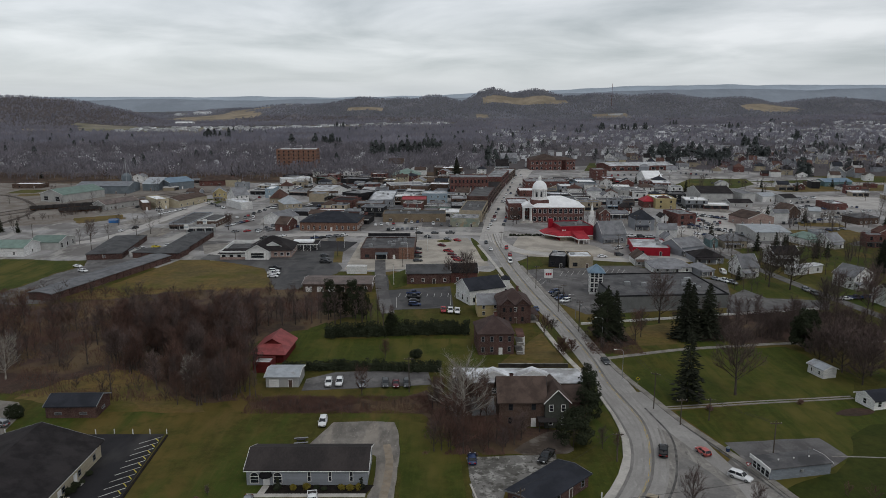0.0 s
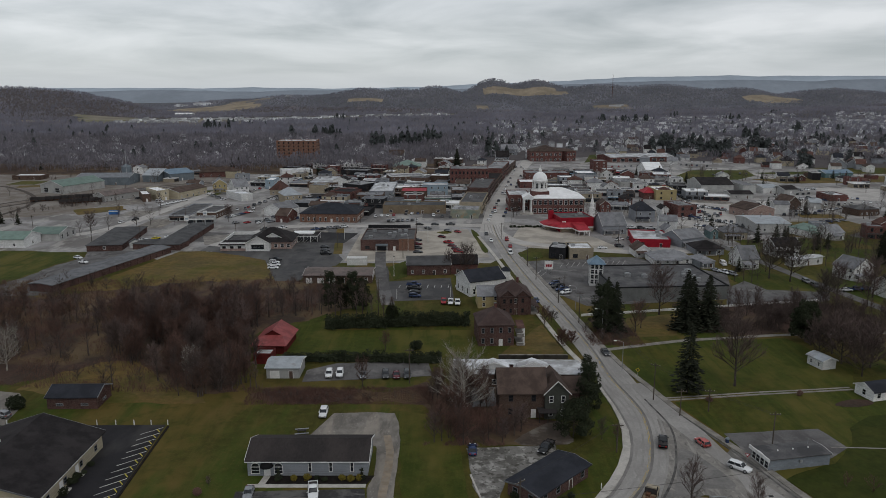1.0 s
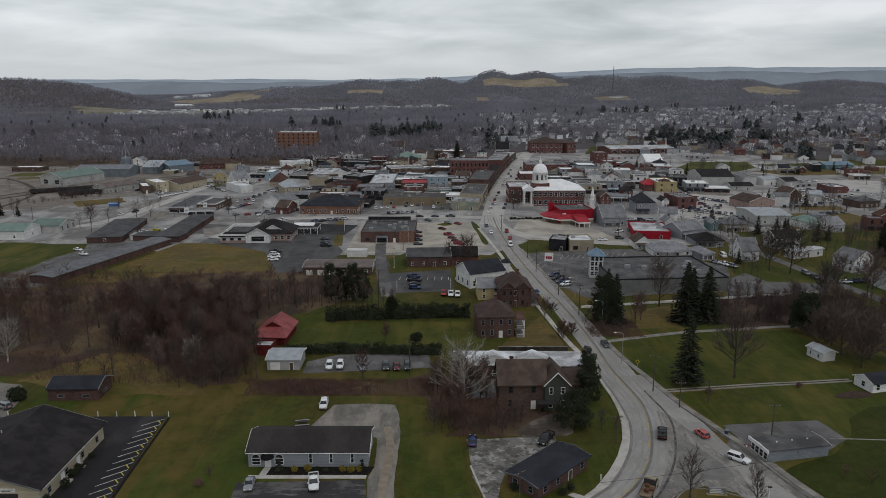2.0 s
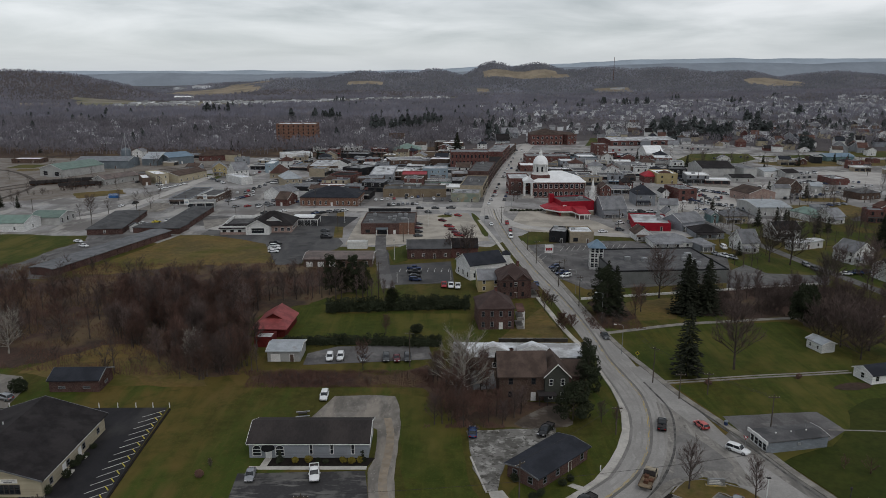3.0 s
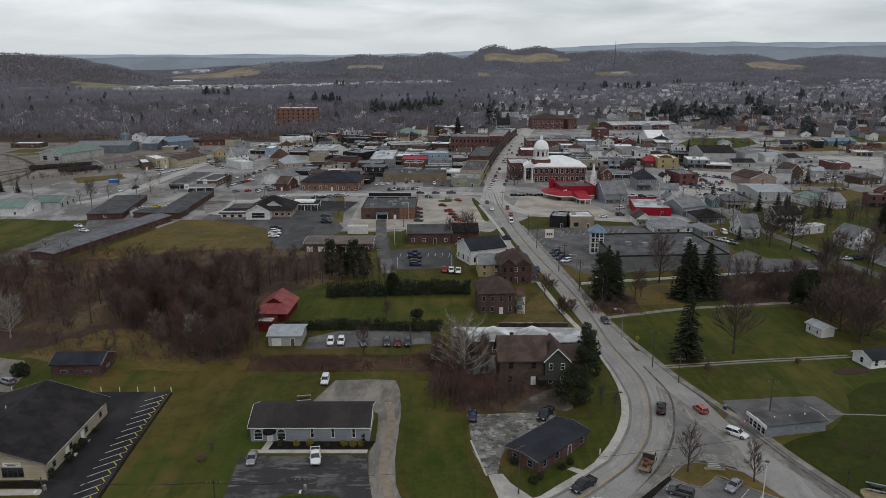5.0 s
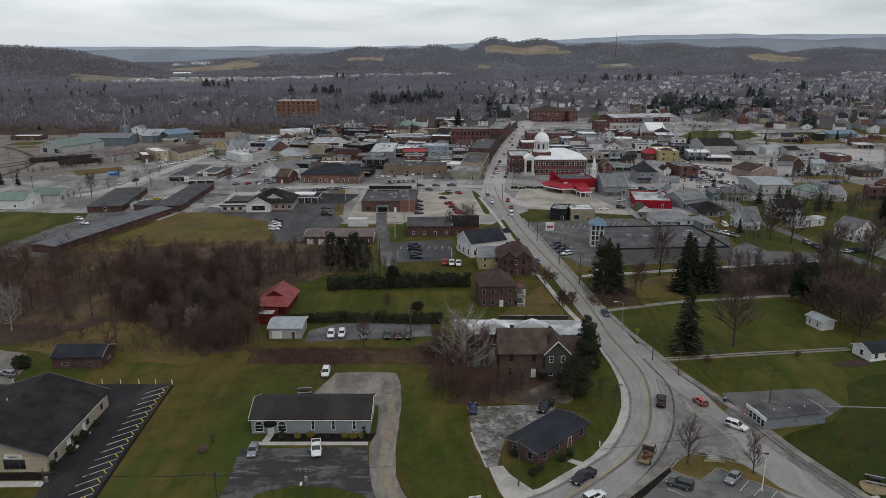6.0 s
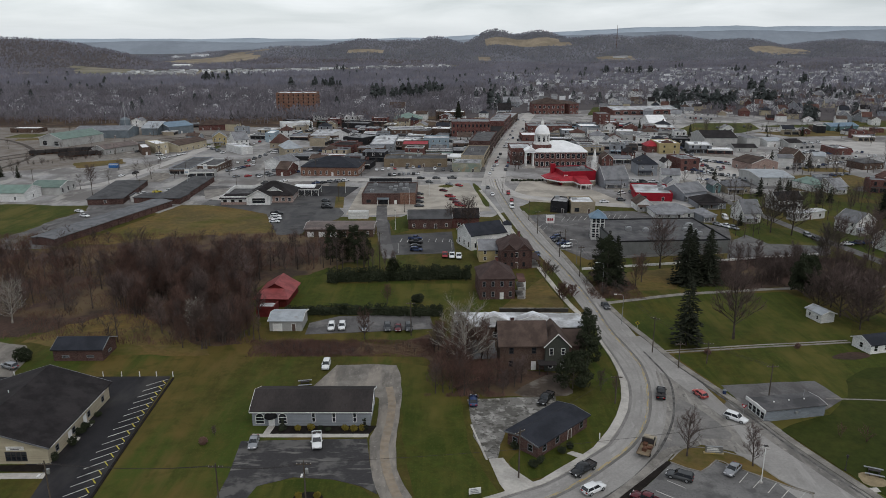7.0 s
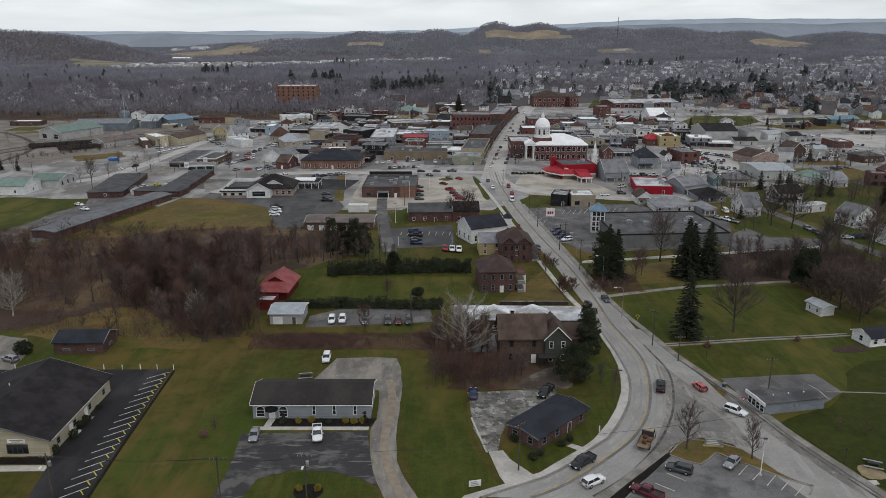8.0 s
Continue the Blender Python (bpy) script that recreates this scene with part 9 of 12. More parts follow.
PINES = ((-472, 1505, 10, 9, 1.35), (-204, 1261, 18, 16, 1.35), (-69, 988, 9, 9, 1.35), (-44, 1028, 8, 9, 1.35), (-13, 1096, 12, 10, 1.35), (56, 882, 3, 3, 1.34), (68, 882, 3, 3, 1.09), (480, 1900, 25, 12, 1.35), (308, 959, 17, 16, 1.36), (340, 882, 8, 9, 1.35), (504, 1186, 5, 6, 1.35),
         (428, 941, 8, 9, 1.35), (1095, 2388, 20, 6, 1.35), (694, 1420, 6, 5, 1.35), (378, 748, 6, 6, 1.14), (488, 838, 7, 5, 0.8), (-309, 3115, 21, 5, 1.35), (-298, 2095, 8, 4, 1.35), (741, 2282, 8, 3, 1.35), (805, 2012, 14, 4, 1.35), (595, 1120, 5, 4, 1.05))


def far_woods():
    rnd = random.Random(5)
    U = rnd.uniform
    woods = {"band": ([], []), "hill": ([], []), "back": ([], [])}
    bands = ((715, 1250, 11000, 13), (1250, 2000, 15000, 13), (2000, 3000, 22000, 11), (3000, 4100, 26000, 11))
    for y0, y1, count, size in bands:
        for _ in range(count):
            y = y0 + (y1 - y0) * rnd.random()
            x = U(-0.72, 0.72) * y
            if clear_of_trees(x, y):
                continue
            if x > 0.04 * y + 20 and y < 2150 and terrain(x, y) < 14 and rnd.random() < 0.62 - 0.2 * smooth(1300, 2100, y):
                # streets of houses thin the woods here
                continue
            dens = noise.noise((x / 120, y / 120, 6))
            if y < 1300:
                if x > 110 and dens > -0.05 + 0.55 * rnd.random():
                    continue
                if y < (700 if x < -40 else 800 if x < 110 else 770) + 40 * noise.noise((x / 80, 0, 3)):
                    continue
                if 60 < x < 290 and y < 905:
                    continue
                if -30 < x - 0.205 * (y - 300) - 40 < 60 and y < 800:
                    continue
            elif dens > 0.34 + 0.2 * rnd.random() and terrain(x, y) < 12:
                continue
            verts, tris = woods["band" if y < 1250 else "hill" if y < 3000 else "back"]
            z = terrain(x, y) - 0.3
            h = size * U(0.6, 1.2)
            if y > 1250:
                # far off, a loose tuft of thin upright sprays
                r = h * U(0.35, 0.55)
                k = h * (0.035 if y < 2000 else 0.05 if y < 3000 else 0.07)
                for i in range(11 if y < 2000 else 8 if y < 3000 else 7):
                    a, q = U(0, math.tau), r * math.sqrt(rnd.random())
                    ex, ey = x + q * math.cos(a), y + q * math.sin(a)
                    top = z + h * (1 - 0.5 * (q / r) ** 2) * U(0.75, 1.05)
                    b = len(verts)
                    verts += [(x + (ex - x) * 0.4 - k * 0.4, y + (ey - y) * 0.85, z + h * U(0.0, 0.3)), (ex - k, ey + k * U(-0.5, 0.5), top - h * U(0.05, 0.25)), (ex + k, ey, top)]
                    tris.append((b, b + 1, b + 2))
                continue
            # a stem and a broad rounded haze of branch sprays
            r = h * U(0.36, 0.55)
            b = len(verts)
            verts += [(x - 0.25, y, z), (x + 0.25, y, z), (x, y, z + h * 0.6)]
            tris.append((b, b + 1, b + 2))
            wide = h * 0.034
            for i in range(19):
                a, ct = U(0, math.tau), U(-0.7, 0.95)
                q = r * math.sqrt(1 - ct * ct) * U(0.55, 1)
                ex, ey, ez = x + q * math.cos(a), y + q * math.sin(a), z + h * (0.58 + 0.38 * ct)
                f = U(0.35, 0.75)
                sx, sy, sz = x + (ex - x) * f, y + (ey - y) * f, z + h * 0.3 + (ez - z - h * 0.3) * f * 0.8
                k = wide * U(0.7, 1.3)
                t = U(0, math.tau)
                b = len(verts)
                verts += [(sx, sy, sz), (ex + k * math.cos(t), ey, ez + k * math.sin(t)), (ex - k * math.cos(t), ey + k * 0.5, ez - k * math.sin(t))]
                tris.append((b, b + 1, b + 2))
    # each band further off has more haze mixed into its colour
    for nm, key, m, lb in (("woods", "band", BANDWOOD, "dense bare woods behind the town, colour paled by haze"), ("far_woods", "hill", FARWOOD, "far bare woods over the hills, tinted grey-blue with haze"), ("far_woods", "back", BACKWOOD, "bare woods on the furthest hills, tinted blue with haze")):
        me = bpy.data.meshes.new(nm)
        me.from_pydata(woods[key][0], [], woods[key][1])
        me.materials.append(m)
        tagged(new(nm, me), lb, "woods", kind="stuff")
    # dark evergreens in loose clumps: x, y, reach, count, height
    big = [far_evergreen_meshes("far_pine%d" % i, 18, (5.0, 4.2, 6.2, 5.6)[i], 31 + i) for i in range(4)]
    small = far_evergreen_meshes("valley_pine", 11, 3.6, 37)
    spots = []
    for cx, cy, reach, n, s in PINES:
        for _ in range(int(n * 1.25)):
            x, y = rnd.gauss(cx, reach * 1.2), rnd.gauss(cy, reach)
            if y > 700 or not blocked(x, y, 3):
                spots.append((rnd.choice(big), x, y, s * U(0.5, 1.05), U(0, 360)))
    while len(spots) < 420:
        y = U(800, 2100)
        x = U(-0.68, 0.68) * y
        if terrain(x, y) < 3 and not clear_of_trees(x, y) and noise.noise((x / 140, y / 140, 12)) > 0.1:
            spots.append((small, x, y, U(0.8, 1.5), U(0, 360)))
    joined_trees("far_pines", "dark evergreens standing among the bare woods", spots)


def blocked(x, y, half):
    for c, a, w, d in FOOT:
        dx, dy = x - c.x, y - c.y
        if abs(dx) > 60 or abs(dy) > 60:
            continue
        u, v = dx * math.cos(a) + dy * math.sin(a), -dx * math.sin(a) + dy * math.cos(a)
        if abs(u) < w + half and abs(v) < d + half:
            return True
    return False


def far_houses():
    """Streets of small houses beyond downtown."""
    rnd = random.Random(21)
    made = 0
    walls = ("white", "white", "white", "grey", "cream", "brick", "white", "tan", "grey")
    tops = ("dark", "grey", "brown", "grey", "dark", "slate", "rust")
    while made < 150:
        x, y = rnd.uniform(60, 640), rnd.uniform(700, 1150)
        if x > 0.63 * y or x < 0.19 * y + 30 or noise.noise((x / 90, y / 90, 31)) > 0.35:
            continue
        if y < 790 and x < 0.45 * y or blocked(x + 5, y + 5, 8):
            continue
        wl_, tp = rnd.choice(walls), rnd.choice(tops)
        st = rnd.choice((1, 2, 2))
        building("far_house", {"white": "white", "grey": "grey", "cream": "cream", "brick": "brick", "blue": "pale blue", "tan": "tan"}[wl_] + " gabled house among bare trees", x, y, rnd.choice((-14, -10, 76)) + rnd.uniform(-4, 4), rnd.uniform(8, 13), rnd.uniform(8, 11), 2.8 * st,
                 roof=rnd.choice(("gx", "gy", "hip")), wall=wl_, top=tp, storeys=1, pitch=rnd.uniform(0.5, 0.9), every=6, faces="f", door=False, z=terrain(x, y), category="house", group="houses beyond downtown")
        made += 1
    vw, fw, vr, fr = [], [], [], []
    spots = []
    for _ in range(760):
        spots.append((rnd.uniform(100, 1250), rnd.uniform(900, 1900), 1.0))
    for _ in range(220):
        spots.append((rnd.uniform(500, 1380), rnd.uniform(1650, 2250), 1.2))
    for _ in range(170):
        spots.append((rnd.uniform(-600, 150), rnd.uniform(830, 1250), 1.0))
    for _ in range(170):
        x = rnd.uniform(-880, 40)
        spots.append((x, 2050 + smooth(-700, 100, x) * 560 + rnd.uniform(-170, 150), 1.8))
    spots += [(-1170, 3298, 5.5), (-1118, 3290, 5.5), (-500, 2000, 3.0), (715, 3110, 4.0), (745, 3115, 3.0), (-705, 3290, 3.0)]
    for x, y, s in spots:
        if abs(x) > 0.7 * y:
            continue
        z = terrain(x, y) - 0.3
        w, d, h = rnd.uniform(8, 13) * s, rnd.uniform(7, 10) * s, rnd.uniform(3, 6) * (2.2 if s > 5 else 1)
        a = radians(rnd.choice((-14, 76, -10)))
        ca, sa = math.cos(a), math.sin(a)
        rs = h + 0.3 * d * (0.3 if s > 1.2 else 1)
        pts = [(0, 0, 0), (w, 0, 0), (w, d, 0), (0, d, 0), (0, 0, h), (w, 0, h), (w, d, h), (0, d, h), (0, d / 2, rs), (w, d / 2, rs)]
        P = [(x + u * ca - v * sa, y + u * sa + v * ca, z + t) for u, v, t in pts]
        b = len(vw)
        vw += P
        fw += [(b, b + 1, b + 5, b + 4), (b + 1, b + 2, b + 6, b + 9, b + 5), (b + 2, b + 3, b + 7, b + 6), (b + 3, b, b + 4, b + 8, b + 7)]
        b = len(vr)
        vr += [(p[0], p[1], p[2] + 0.1) for p in (P[4], P[5], P[6], P[7], P[8], P[9])]
        fr += [(b, b + 1, b + 5, b + 4), (b + 2, b + 3, b + 4, b + 5)]
    e = new("far_suburb")
    tagged(e, "scattered pale houses and sheds far across the valley", "houses", kind="stuff")
    for nm, v, f, m in (("walls", vw, fw, mat("far_house_walls", (0.66, 0.67, 0.69), 0.8, 0.2, 0.02, 0.2, island=True, tint=0.45)), ("roofs", vr, fr, mat("far_house_roofs", (0.27, 0.27, 0.28), 0.8, 0.3, 0.02, 0.2, island=True, tint=0.75))):
        me = bpy.data.meshes.new(nm)
        me.from_pydata(v, [], f)
        me.materials.append(m)
        tagged(link_mesh(nm, me, e), kind="stuff")


far_woods()
far_houses()


def radio_mast(x, y, height, z):
    e = new("radio_mast")
    e.matrix_world = pose(x, y, z)
    tagged(e, "tall thin lattice radio mast on the ridge", "mast")
    bm = bmesh.new()
    for k in range(3):
        a = math.tau * k / 3
        tube(bm, (1.2 * math.cos(a), 1.2 * math.sin(a), 0), (0.5 * math.cos(a), 0.5 * math.sin(a), height), 0.45, 0.35, 4)
    for q in range(14):
        zz = q / 14 * height
        tube(bm, (1.1, 0, zz), (-0.6, 0.9, zz + height / 14), 0.2, 0.2, 3)
    part("lattice", bm, RUST, e)


radio_mast(735, 3150, 95, 60)
building("far_warehouse", "large white warehouse on a far tawny hillside", -905, 2470, -3, 58, 30, 9, roof="gx", wall="white", top="white", pitch=0.2, every=20, faces="f", door=False, z=terrain(-876, 2470) - 1, category="warehouse")


def bollard(x, y):
    bm = bmesh.new()
    tube(bm, (0, 0, -0.1), (0, 0, 1.25), 0.13, 0.11, 8, True)
    ob = new("bollard", to_mesh(bm, "bollard", TRIM))
    ob.matrix_world = pose(x, y, 0)
    tagged(ob, "short white post at the edge of the lot", "bollard", "white posts along the lot")


def paint_line(a, b, width=0.13, material=None, z=0.092):
    bm = bmesh.new()
    strip_mesh(bm, [Vector((*a, 0)), Vector((*b, 0))], -width / 2, width / 2, z, 0.02)
    ob = new("stall_line", to_mesh(bm, "stall_line", material or WHITE_LINE))
    tagged(ob, "worn painted parking stall line", "road marking", "stall lines", kind="structure")


def stalls(a, b, n, length, angle):
    """Angled stalls along a line, each with a white side line and a yellow wheel stop."""
    a, b = Vector((*a, 0)), Vector((*b, 0))
    d = (b - a).normalized()
    back = Matrix.Rotation(-radians(angle), 3, "Z") @ d
    for i in range(n):
        p = a + (b - a) * i / (n - 1)
        q = p + back * length
        paint_line(p.xy, q.xy)
        bm = bmesh.new()
        c = p + d * 1.2 + back * 0.7
        side = Vector((back.y, -back.x, 0))
        m = Matrix.Translation(c) @ Matrix.Rotation(math.atan2(side.y, side.x), 4, "Z")
        box(bm, -0.85, -0.09, 0.05, 0.85, 0.09, 0.18)
        ob = new("wheel_stop", to_mesh(bm, "wheel_stop", PAINT["yellow"]))
        ob.matrix_world = m
        tagged(ob, "yellow concrete wheel stop at a stall", "wheel stop", "yellow wheel stops")


def flatbed_truck(x, y, heading):
    e = new("flatbed_truck")
    e.matrix_world = pose(x, y, 0.09, 0, 0, heading + 180) @ pose(-3.6, 0, 0)
    tagged(e, "beige flatbed truck driving on the curved road", "truck")
    bm = bmesh.new()
    box(bm, 0, -1.1, 0.5, 1.0, 1.1, 1.5)
    box(bm, 1.0, -1.15, 0.5, 2.7, 1.15, 1.6)
    vs = [bm.verts.new(p) for p in ((1.1, -1.1, 1.6), (2.7, -1.1, 1.6), (2.7, 1.1, 1.6), (1.1, 1.1, 1.6), (1.5, -1.0, 2.4), (2.65, -1.0, 2.4), (2.65, 1.0, 2.4), (1.5, 1.0, 2.4))]
    for q in ((4, 5, 6, 7), (1, 2, 6, 5)):
        bm.faces.new([vs[i] for i in q])
    part("cab", bm, PAINT["beige"], e)
    bm = bmesh.new()
    vs = [bm.verts.new(p) for p in ((1.12, -1.1, 1.6), (2.68, -1.1, 1.6), (2.68, 1.1, 1.6), (1.12, 1.1, 1.6), (1.5, -1.0, 2.38), (2.64, -1.0, 2.38), (2.64, 1.0, 2.38), (1.5, 1.0, 2.38))]
    for q in ((0, 1, 5, 4), (2, 3, 7, 6), (3, 0, 4, 7)):
        bm.faces.new([vs[i] for i in q])
    part("window_glass", bm, GLASS, e)
    bm = bmesh.new()
    box(bm, 2.9, -1.2, 1.0, 7.2, 1.2, 1.18)
    bed = part("bed", bm, W["sandbrown"], e, "worn plank bed")
    for q in range(9):
        bm = bmesh.new()
        box(bm, 2.95 + q * 0.47, -1.18, 1.184, 3.36 + q * 0.47, 1.18, 1.22)
        part("plank", bm, W["sandbrown"], bed)
    bm = bmesh.new()
    box(bm, 2.85, -1.15, 1.1, 2.95, 1.15, 2.3)
    part("headboard", bm, DARKTRIM, e)
    for sd in (-1, 1):
        bm = bmesh.new()
        box(bm, 2.95, sd * 1.17 - 0.04, 1.2, 7.2, sd * 1.17 + 0.04, 1.42)
        part("side_rail", bm, W["brown"], e)
    bm = bmesh.new()
    for a, b, c in ((3.3, -0.7, 0.5), (4.2, 0.3, 0.35), (5.3, -0.4, 0.6)):
        box(bm, a, b, 1.224, a + 0.9, b + 0.8, 1.224 + c)
    part("load", bm, RUST, e, "rusty crates lashed on the bed")
    ty = car_meshes("pickup", "beige")[2]
    for wx in (1.0, 5.6):
        for sd in (-1, 1):
            link_mesh("wheel", ty, e, pose(wx, sd * 1.0, 0.42, 90, 0, 0) @ Matrix.Diagonal((1.1, 1.1, 1.4, 1)))


def barrier(a, b):
    a, b = Vector((*a, 0)), Vector((*b, 0))
    bm = bmesh.new()
    n = 40
    for i in range(n):
        p, q = a.lerp(b, i / n), a.lerp(b, (i + 0.94) / n)
        strip_mesh(bm, [p, q], -0.15, 0.15, 0.8, -0.1)
    ob = new("low_wall", to_mesh(bm, "low_wall", TRIM))
    tagged(ob, "long low white concrete wall along a lane", "wall")


def road_sign(x, y, turn, shape):
    """A small plate on a post: a yellow diamond, or a white triangle with a red rim, point down."""
    e = new("road_sign")
    e.matrix_world = pose(x, y, 0, 0, 0, turn)
    tagged(e, "yellow diamond warning sign on a thin post" if shape == 4 else "red-rimmed white triangular give-way sign on a post", "sign")
    bm = bmesh.new()
    tube(bm, (0, 0, -0.1), (0, 0, 2.5), 0.05, 0.05, 6, True)
    part("post", bm, METAL, e)
    for nm, r, y0, m in (("plate", 0.62, -0.07, PAINT["yellow"] if shape == 4 else W["red"]), ("face", 0.34, -0.1, DARKTRIM if shape == 4 else TRIM)):
        bm = bmesh.new()
        start = math.pi / 2 if shape == 4 else -math.pi / 2
        ring = [(r * math.cos(start + i * math.tau / shape), 2.4 + r * math.sin(start + i * math.tau / shape)) for i in range(shape)]
        rows = [[bm.verts.new((u, y0 + k, v)) for u, v in ring] for k in (0, 0.025)]
        bm.faces.new(rows[0])
        bm.faces.new(rows[1][::-1])
        for i in range(shape):
            bm.faces.new((rows[0][i], rows[1][i], rows[1][(i + 1) % shape], rows[0][(i + 1) % shape]))
        part(nm, bm, m, e)


def refuse_bin(x, y):
    e = new("refuse_bin")
    e.matrix_world = pose(x, y, 0.05, 0, 0, 20)
    tagged(e, "round blue plastic bin beside the shop", "bin")
    bm = bmesh.new()
    lathe(bm, ((0.1, 0.0), (0.38, 0.0), (0.46, 1.0), (0.44, 1.02), (0.1, 0.9)), 14)
    part("barrel", bm, PAINT["blue"], e)
    bm = bmesh.new()
    lathe(bm, ((0.49, 0.98), (0.49, 1.06), (0.3, 1.25), (0.05, 1.3)), 14)
    part("lid", bm, W["metalblue"], e)


def lamp_post(x, y, height=3.2):
    e = new("lamp_post")
    e.matrix_world = pose(x, y, 0)
    tagged(e, "black iron garden lamp post on the lawn", "lamp")
    bm = bmesh.new()
    lathe(bm, ((0.22, -0.05), (0.2, 0.3), (0.07, 0.45), (0.06, height - 0.6), (0.12, height - 0.55)), 8)
    part("post", bm, DARKTRIM, e)
    bm = bmesh.new()
    lathe(bm, ((0.12, height - 0.55), (0.24, height - 0.1), (0.24, height), (0.05, height + 0.2)), 8)
    part("lantern", bm, DARKTRIM, e)


def flower_bed(x, y, rad):
    pts = tuple((x + rad * (1 + 0.08 * math.sin(3 * a)) * math.cos(a), y + rad * 0.9 * math.sin(a)) for a in (i * math.tau / 14 for i in range(14)))
    patch("mulch_bed", "round dark mulch bed on the grass island", MULCH, 0.09, pts)
    for i, (dx, dy) in enumerate(((-0.62, 0.25), (0.6, 0.2), (0.1, -0.4))):
        shrub("rounded golden shrub in a round bed" if i < 2 else "low dark shrub in a round bed", x + dx * rad, y + dy * rad, 0.85 if i < 2 else 0.6, 1.2 if i < 2 else 0.7, SHRUBGOLD if i < 2 else HEDGE, 300 + i, "shrubs in the round bed")


def hall_front(e, d):
    """Window band, sign board and awning on the hall's gable, doors and vents along it."""
    for k in range(4):
        add_window(e, 0, 7.4 - k * 0.95, 0.75, -90, 0.95, 1.75, DARKTRIM)
    bm = bmesh.new()
    box(bm, -0.12, 4.3, 2.95, -0.01, 7.6, 3.7)
    part("sign_board", bm, TRIM, e, "white sign board over the window")
    bm = bmesh.new()
    for k, (a, b) in enumerate(((4.7, 7.2), (5.2, 6.8))):
        box(bm, -0.15, a, 3.42 - k * 0.28, -0.122, b, 3.54 - k * 0.28)
    part("lettering_bars", bm, DARKTRIM, e)
    for v in (11.5, 17.5):
        add_window(e, 0, v, 0.9, -90, 1.1, 1.5, TRIM)
    for u, v, s in ((6, 14.5, 0.5), (9, 17, 0.6), (8.5, 19, 0.5), (15, 15, 0.5)):
        bm = bmesh.new()
        z = 3.7 + 0.32 * min(v, d - v)
        tube(bm, (u, v, z - 0.2), (u, v, z + s + 0.3), 0.11, 0.11, 8, True)
        part("roof_vent", bm, TRIM, e)
    for u in (8.2, 14.5):
        add_door(e, u, 0, 0, 1.1, 2.1, TRIM)
        bm = bmesh.new()
        box(bm, u - 0.9, -1.5, 0.02, u + 0.9, -0.1, 0.3)
        part("step", bm, CONCRETE, e)
    bm = bmesh.new()
    box(bm, 0.0, -0.75, 3.42, 23.0, -0.66, 3.55)
    part("gutter", bm, TRIM, e)


def blue_container(x, y, turn):
    e = new("container")
    e.matrix_world = pose(x, y, 0.05, 0, 0, turn)
    tagged(e, "blue steel container with a white stripe on a bare lot", "container")
    bm = bmesh.new()
    box(bm, -3, -1.2, 0.1, 3, 1.2, 2.6)
    for i in range(14):
        box(bm, -2.9 + i * 0.42, -1.25, 0.2, -2.7 + i * 0.42, -1.2, 2.5)
    part("body", bm, mat("bright_blue_paint", (0.05, 0.16, 0.4), 0.5, 0.25, 0.5, 3.0), e)
    bm = bmesh.new()
    box(bm, -3.05, -1.28, 1.9, 3.05, -1.24, 2.3)
    part("stripe", bm, TRIM, e)


def side_porch(x, y):
    """A two-storey white porch with columns, standing against a brick house."""
    e = new("porch")
    e.matrix_world = pose(x, y, 0)
    tagged(e, "white two-storey columned porch against the brick house", "porch")
    for z in (0.3, 3.2, 5.9):
        bm = bmesh.new()
        box(bm, 0, 1.0, z - 0.25, 2.4, 9.0, z)
        part("roof" if z > 5 else "deck", bm, R["rust"] if z > 5 else PATHWAY, e)
    for v in (1.1, 3.7, 6.3, 8.9):
        for z in (0.3, 3.2):
            bm = bmesh.new()
            tube(bm, (2.2, v, z), (2.2, v, z + 2.66), 0.16, 0.14, 8)
            part("column", bm, TRIM, e)
    bm = bmesh.new()
    for z in (0.9, 3.8):
        box(bm, 2.16, 1.1, z + 0.1, 2.24, 8.9, z + 0.2)
        box(bm, 0.1, 1.06, z + 0.1, 2.2, 1.14, z + 0.2)
    part("rail", bm, TRIM, e)


def store_front(e):
    """Entrance canopy, paler brick end and high rear parapet of the brick store."""
    w = max(v.co.x for c in e.children if c.name.split(".")[0] == "wall" for v in c.data.vertices)
    bm = bmesh.new()
    box(bm, w - 7.6, -0.06, 0.02, w - 0.1, -0.005, 5.9)
    part("pale_brick_panel", bm, W["orange"], e, "orange brick end panel")
    bm = bmesh.new()
    box(bm, 7.6, -3.0, 2.9, 13.4, -0.08, 3.5)
    part("canopy", bm, W["metalblue"], e, "grey-blue entrance canopy")
    for u in (7.8, 13.2):
        bm = bmesh.new()
        box(bm, u - 0.15, -2.9, 0, u + 0.15, -2.6, 2.9)
        part("canopy_post", bm, TRIM, e)
    bm = bmesh.new()
    box(bm, 1.0, 28.6, 6.05, w - 3.0, 29.2, 7.8)
    part("rear_parapet", bm, W["black"], e, "black rear parapet screen")
    bm = bmesh.new()
    box(bm, 8.2, -0.05, 0.1, 12.8, -0.004, 2.7)
    part("entrance_glass", bm, GLASS, e)


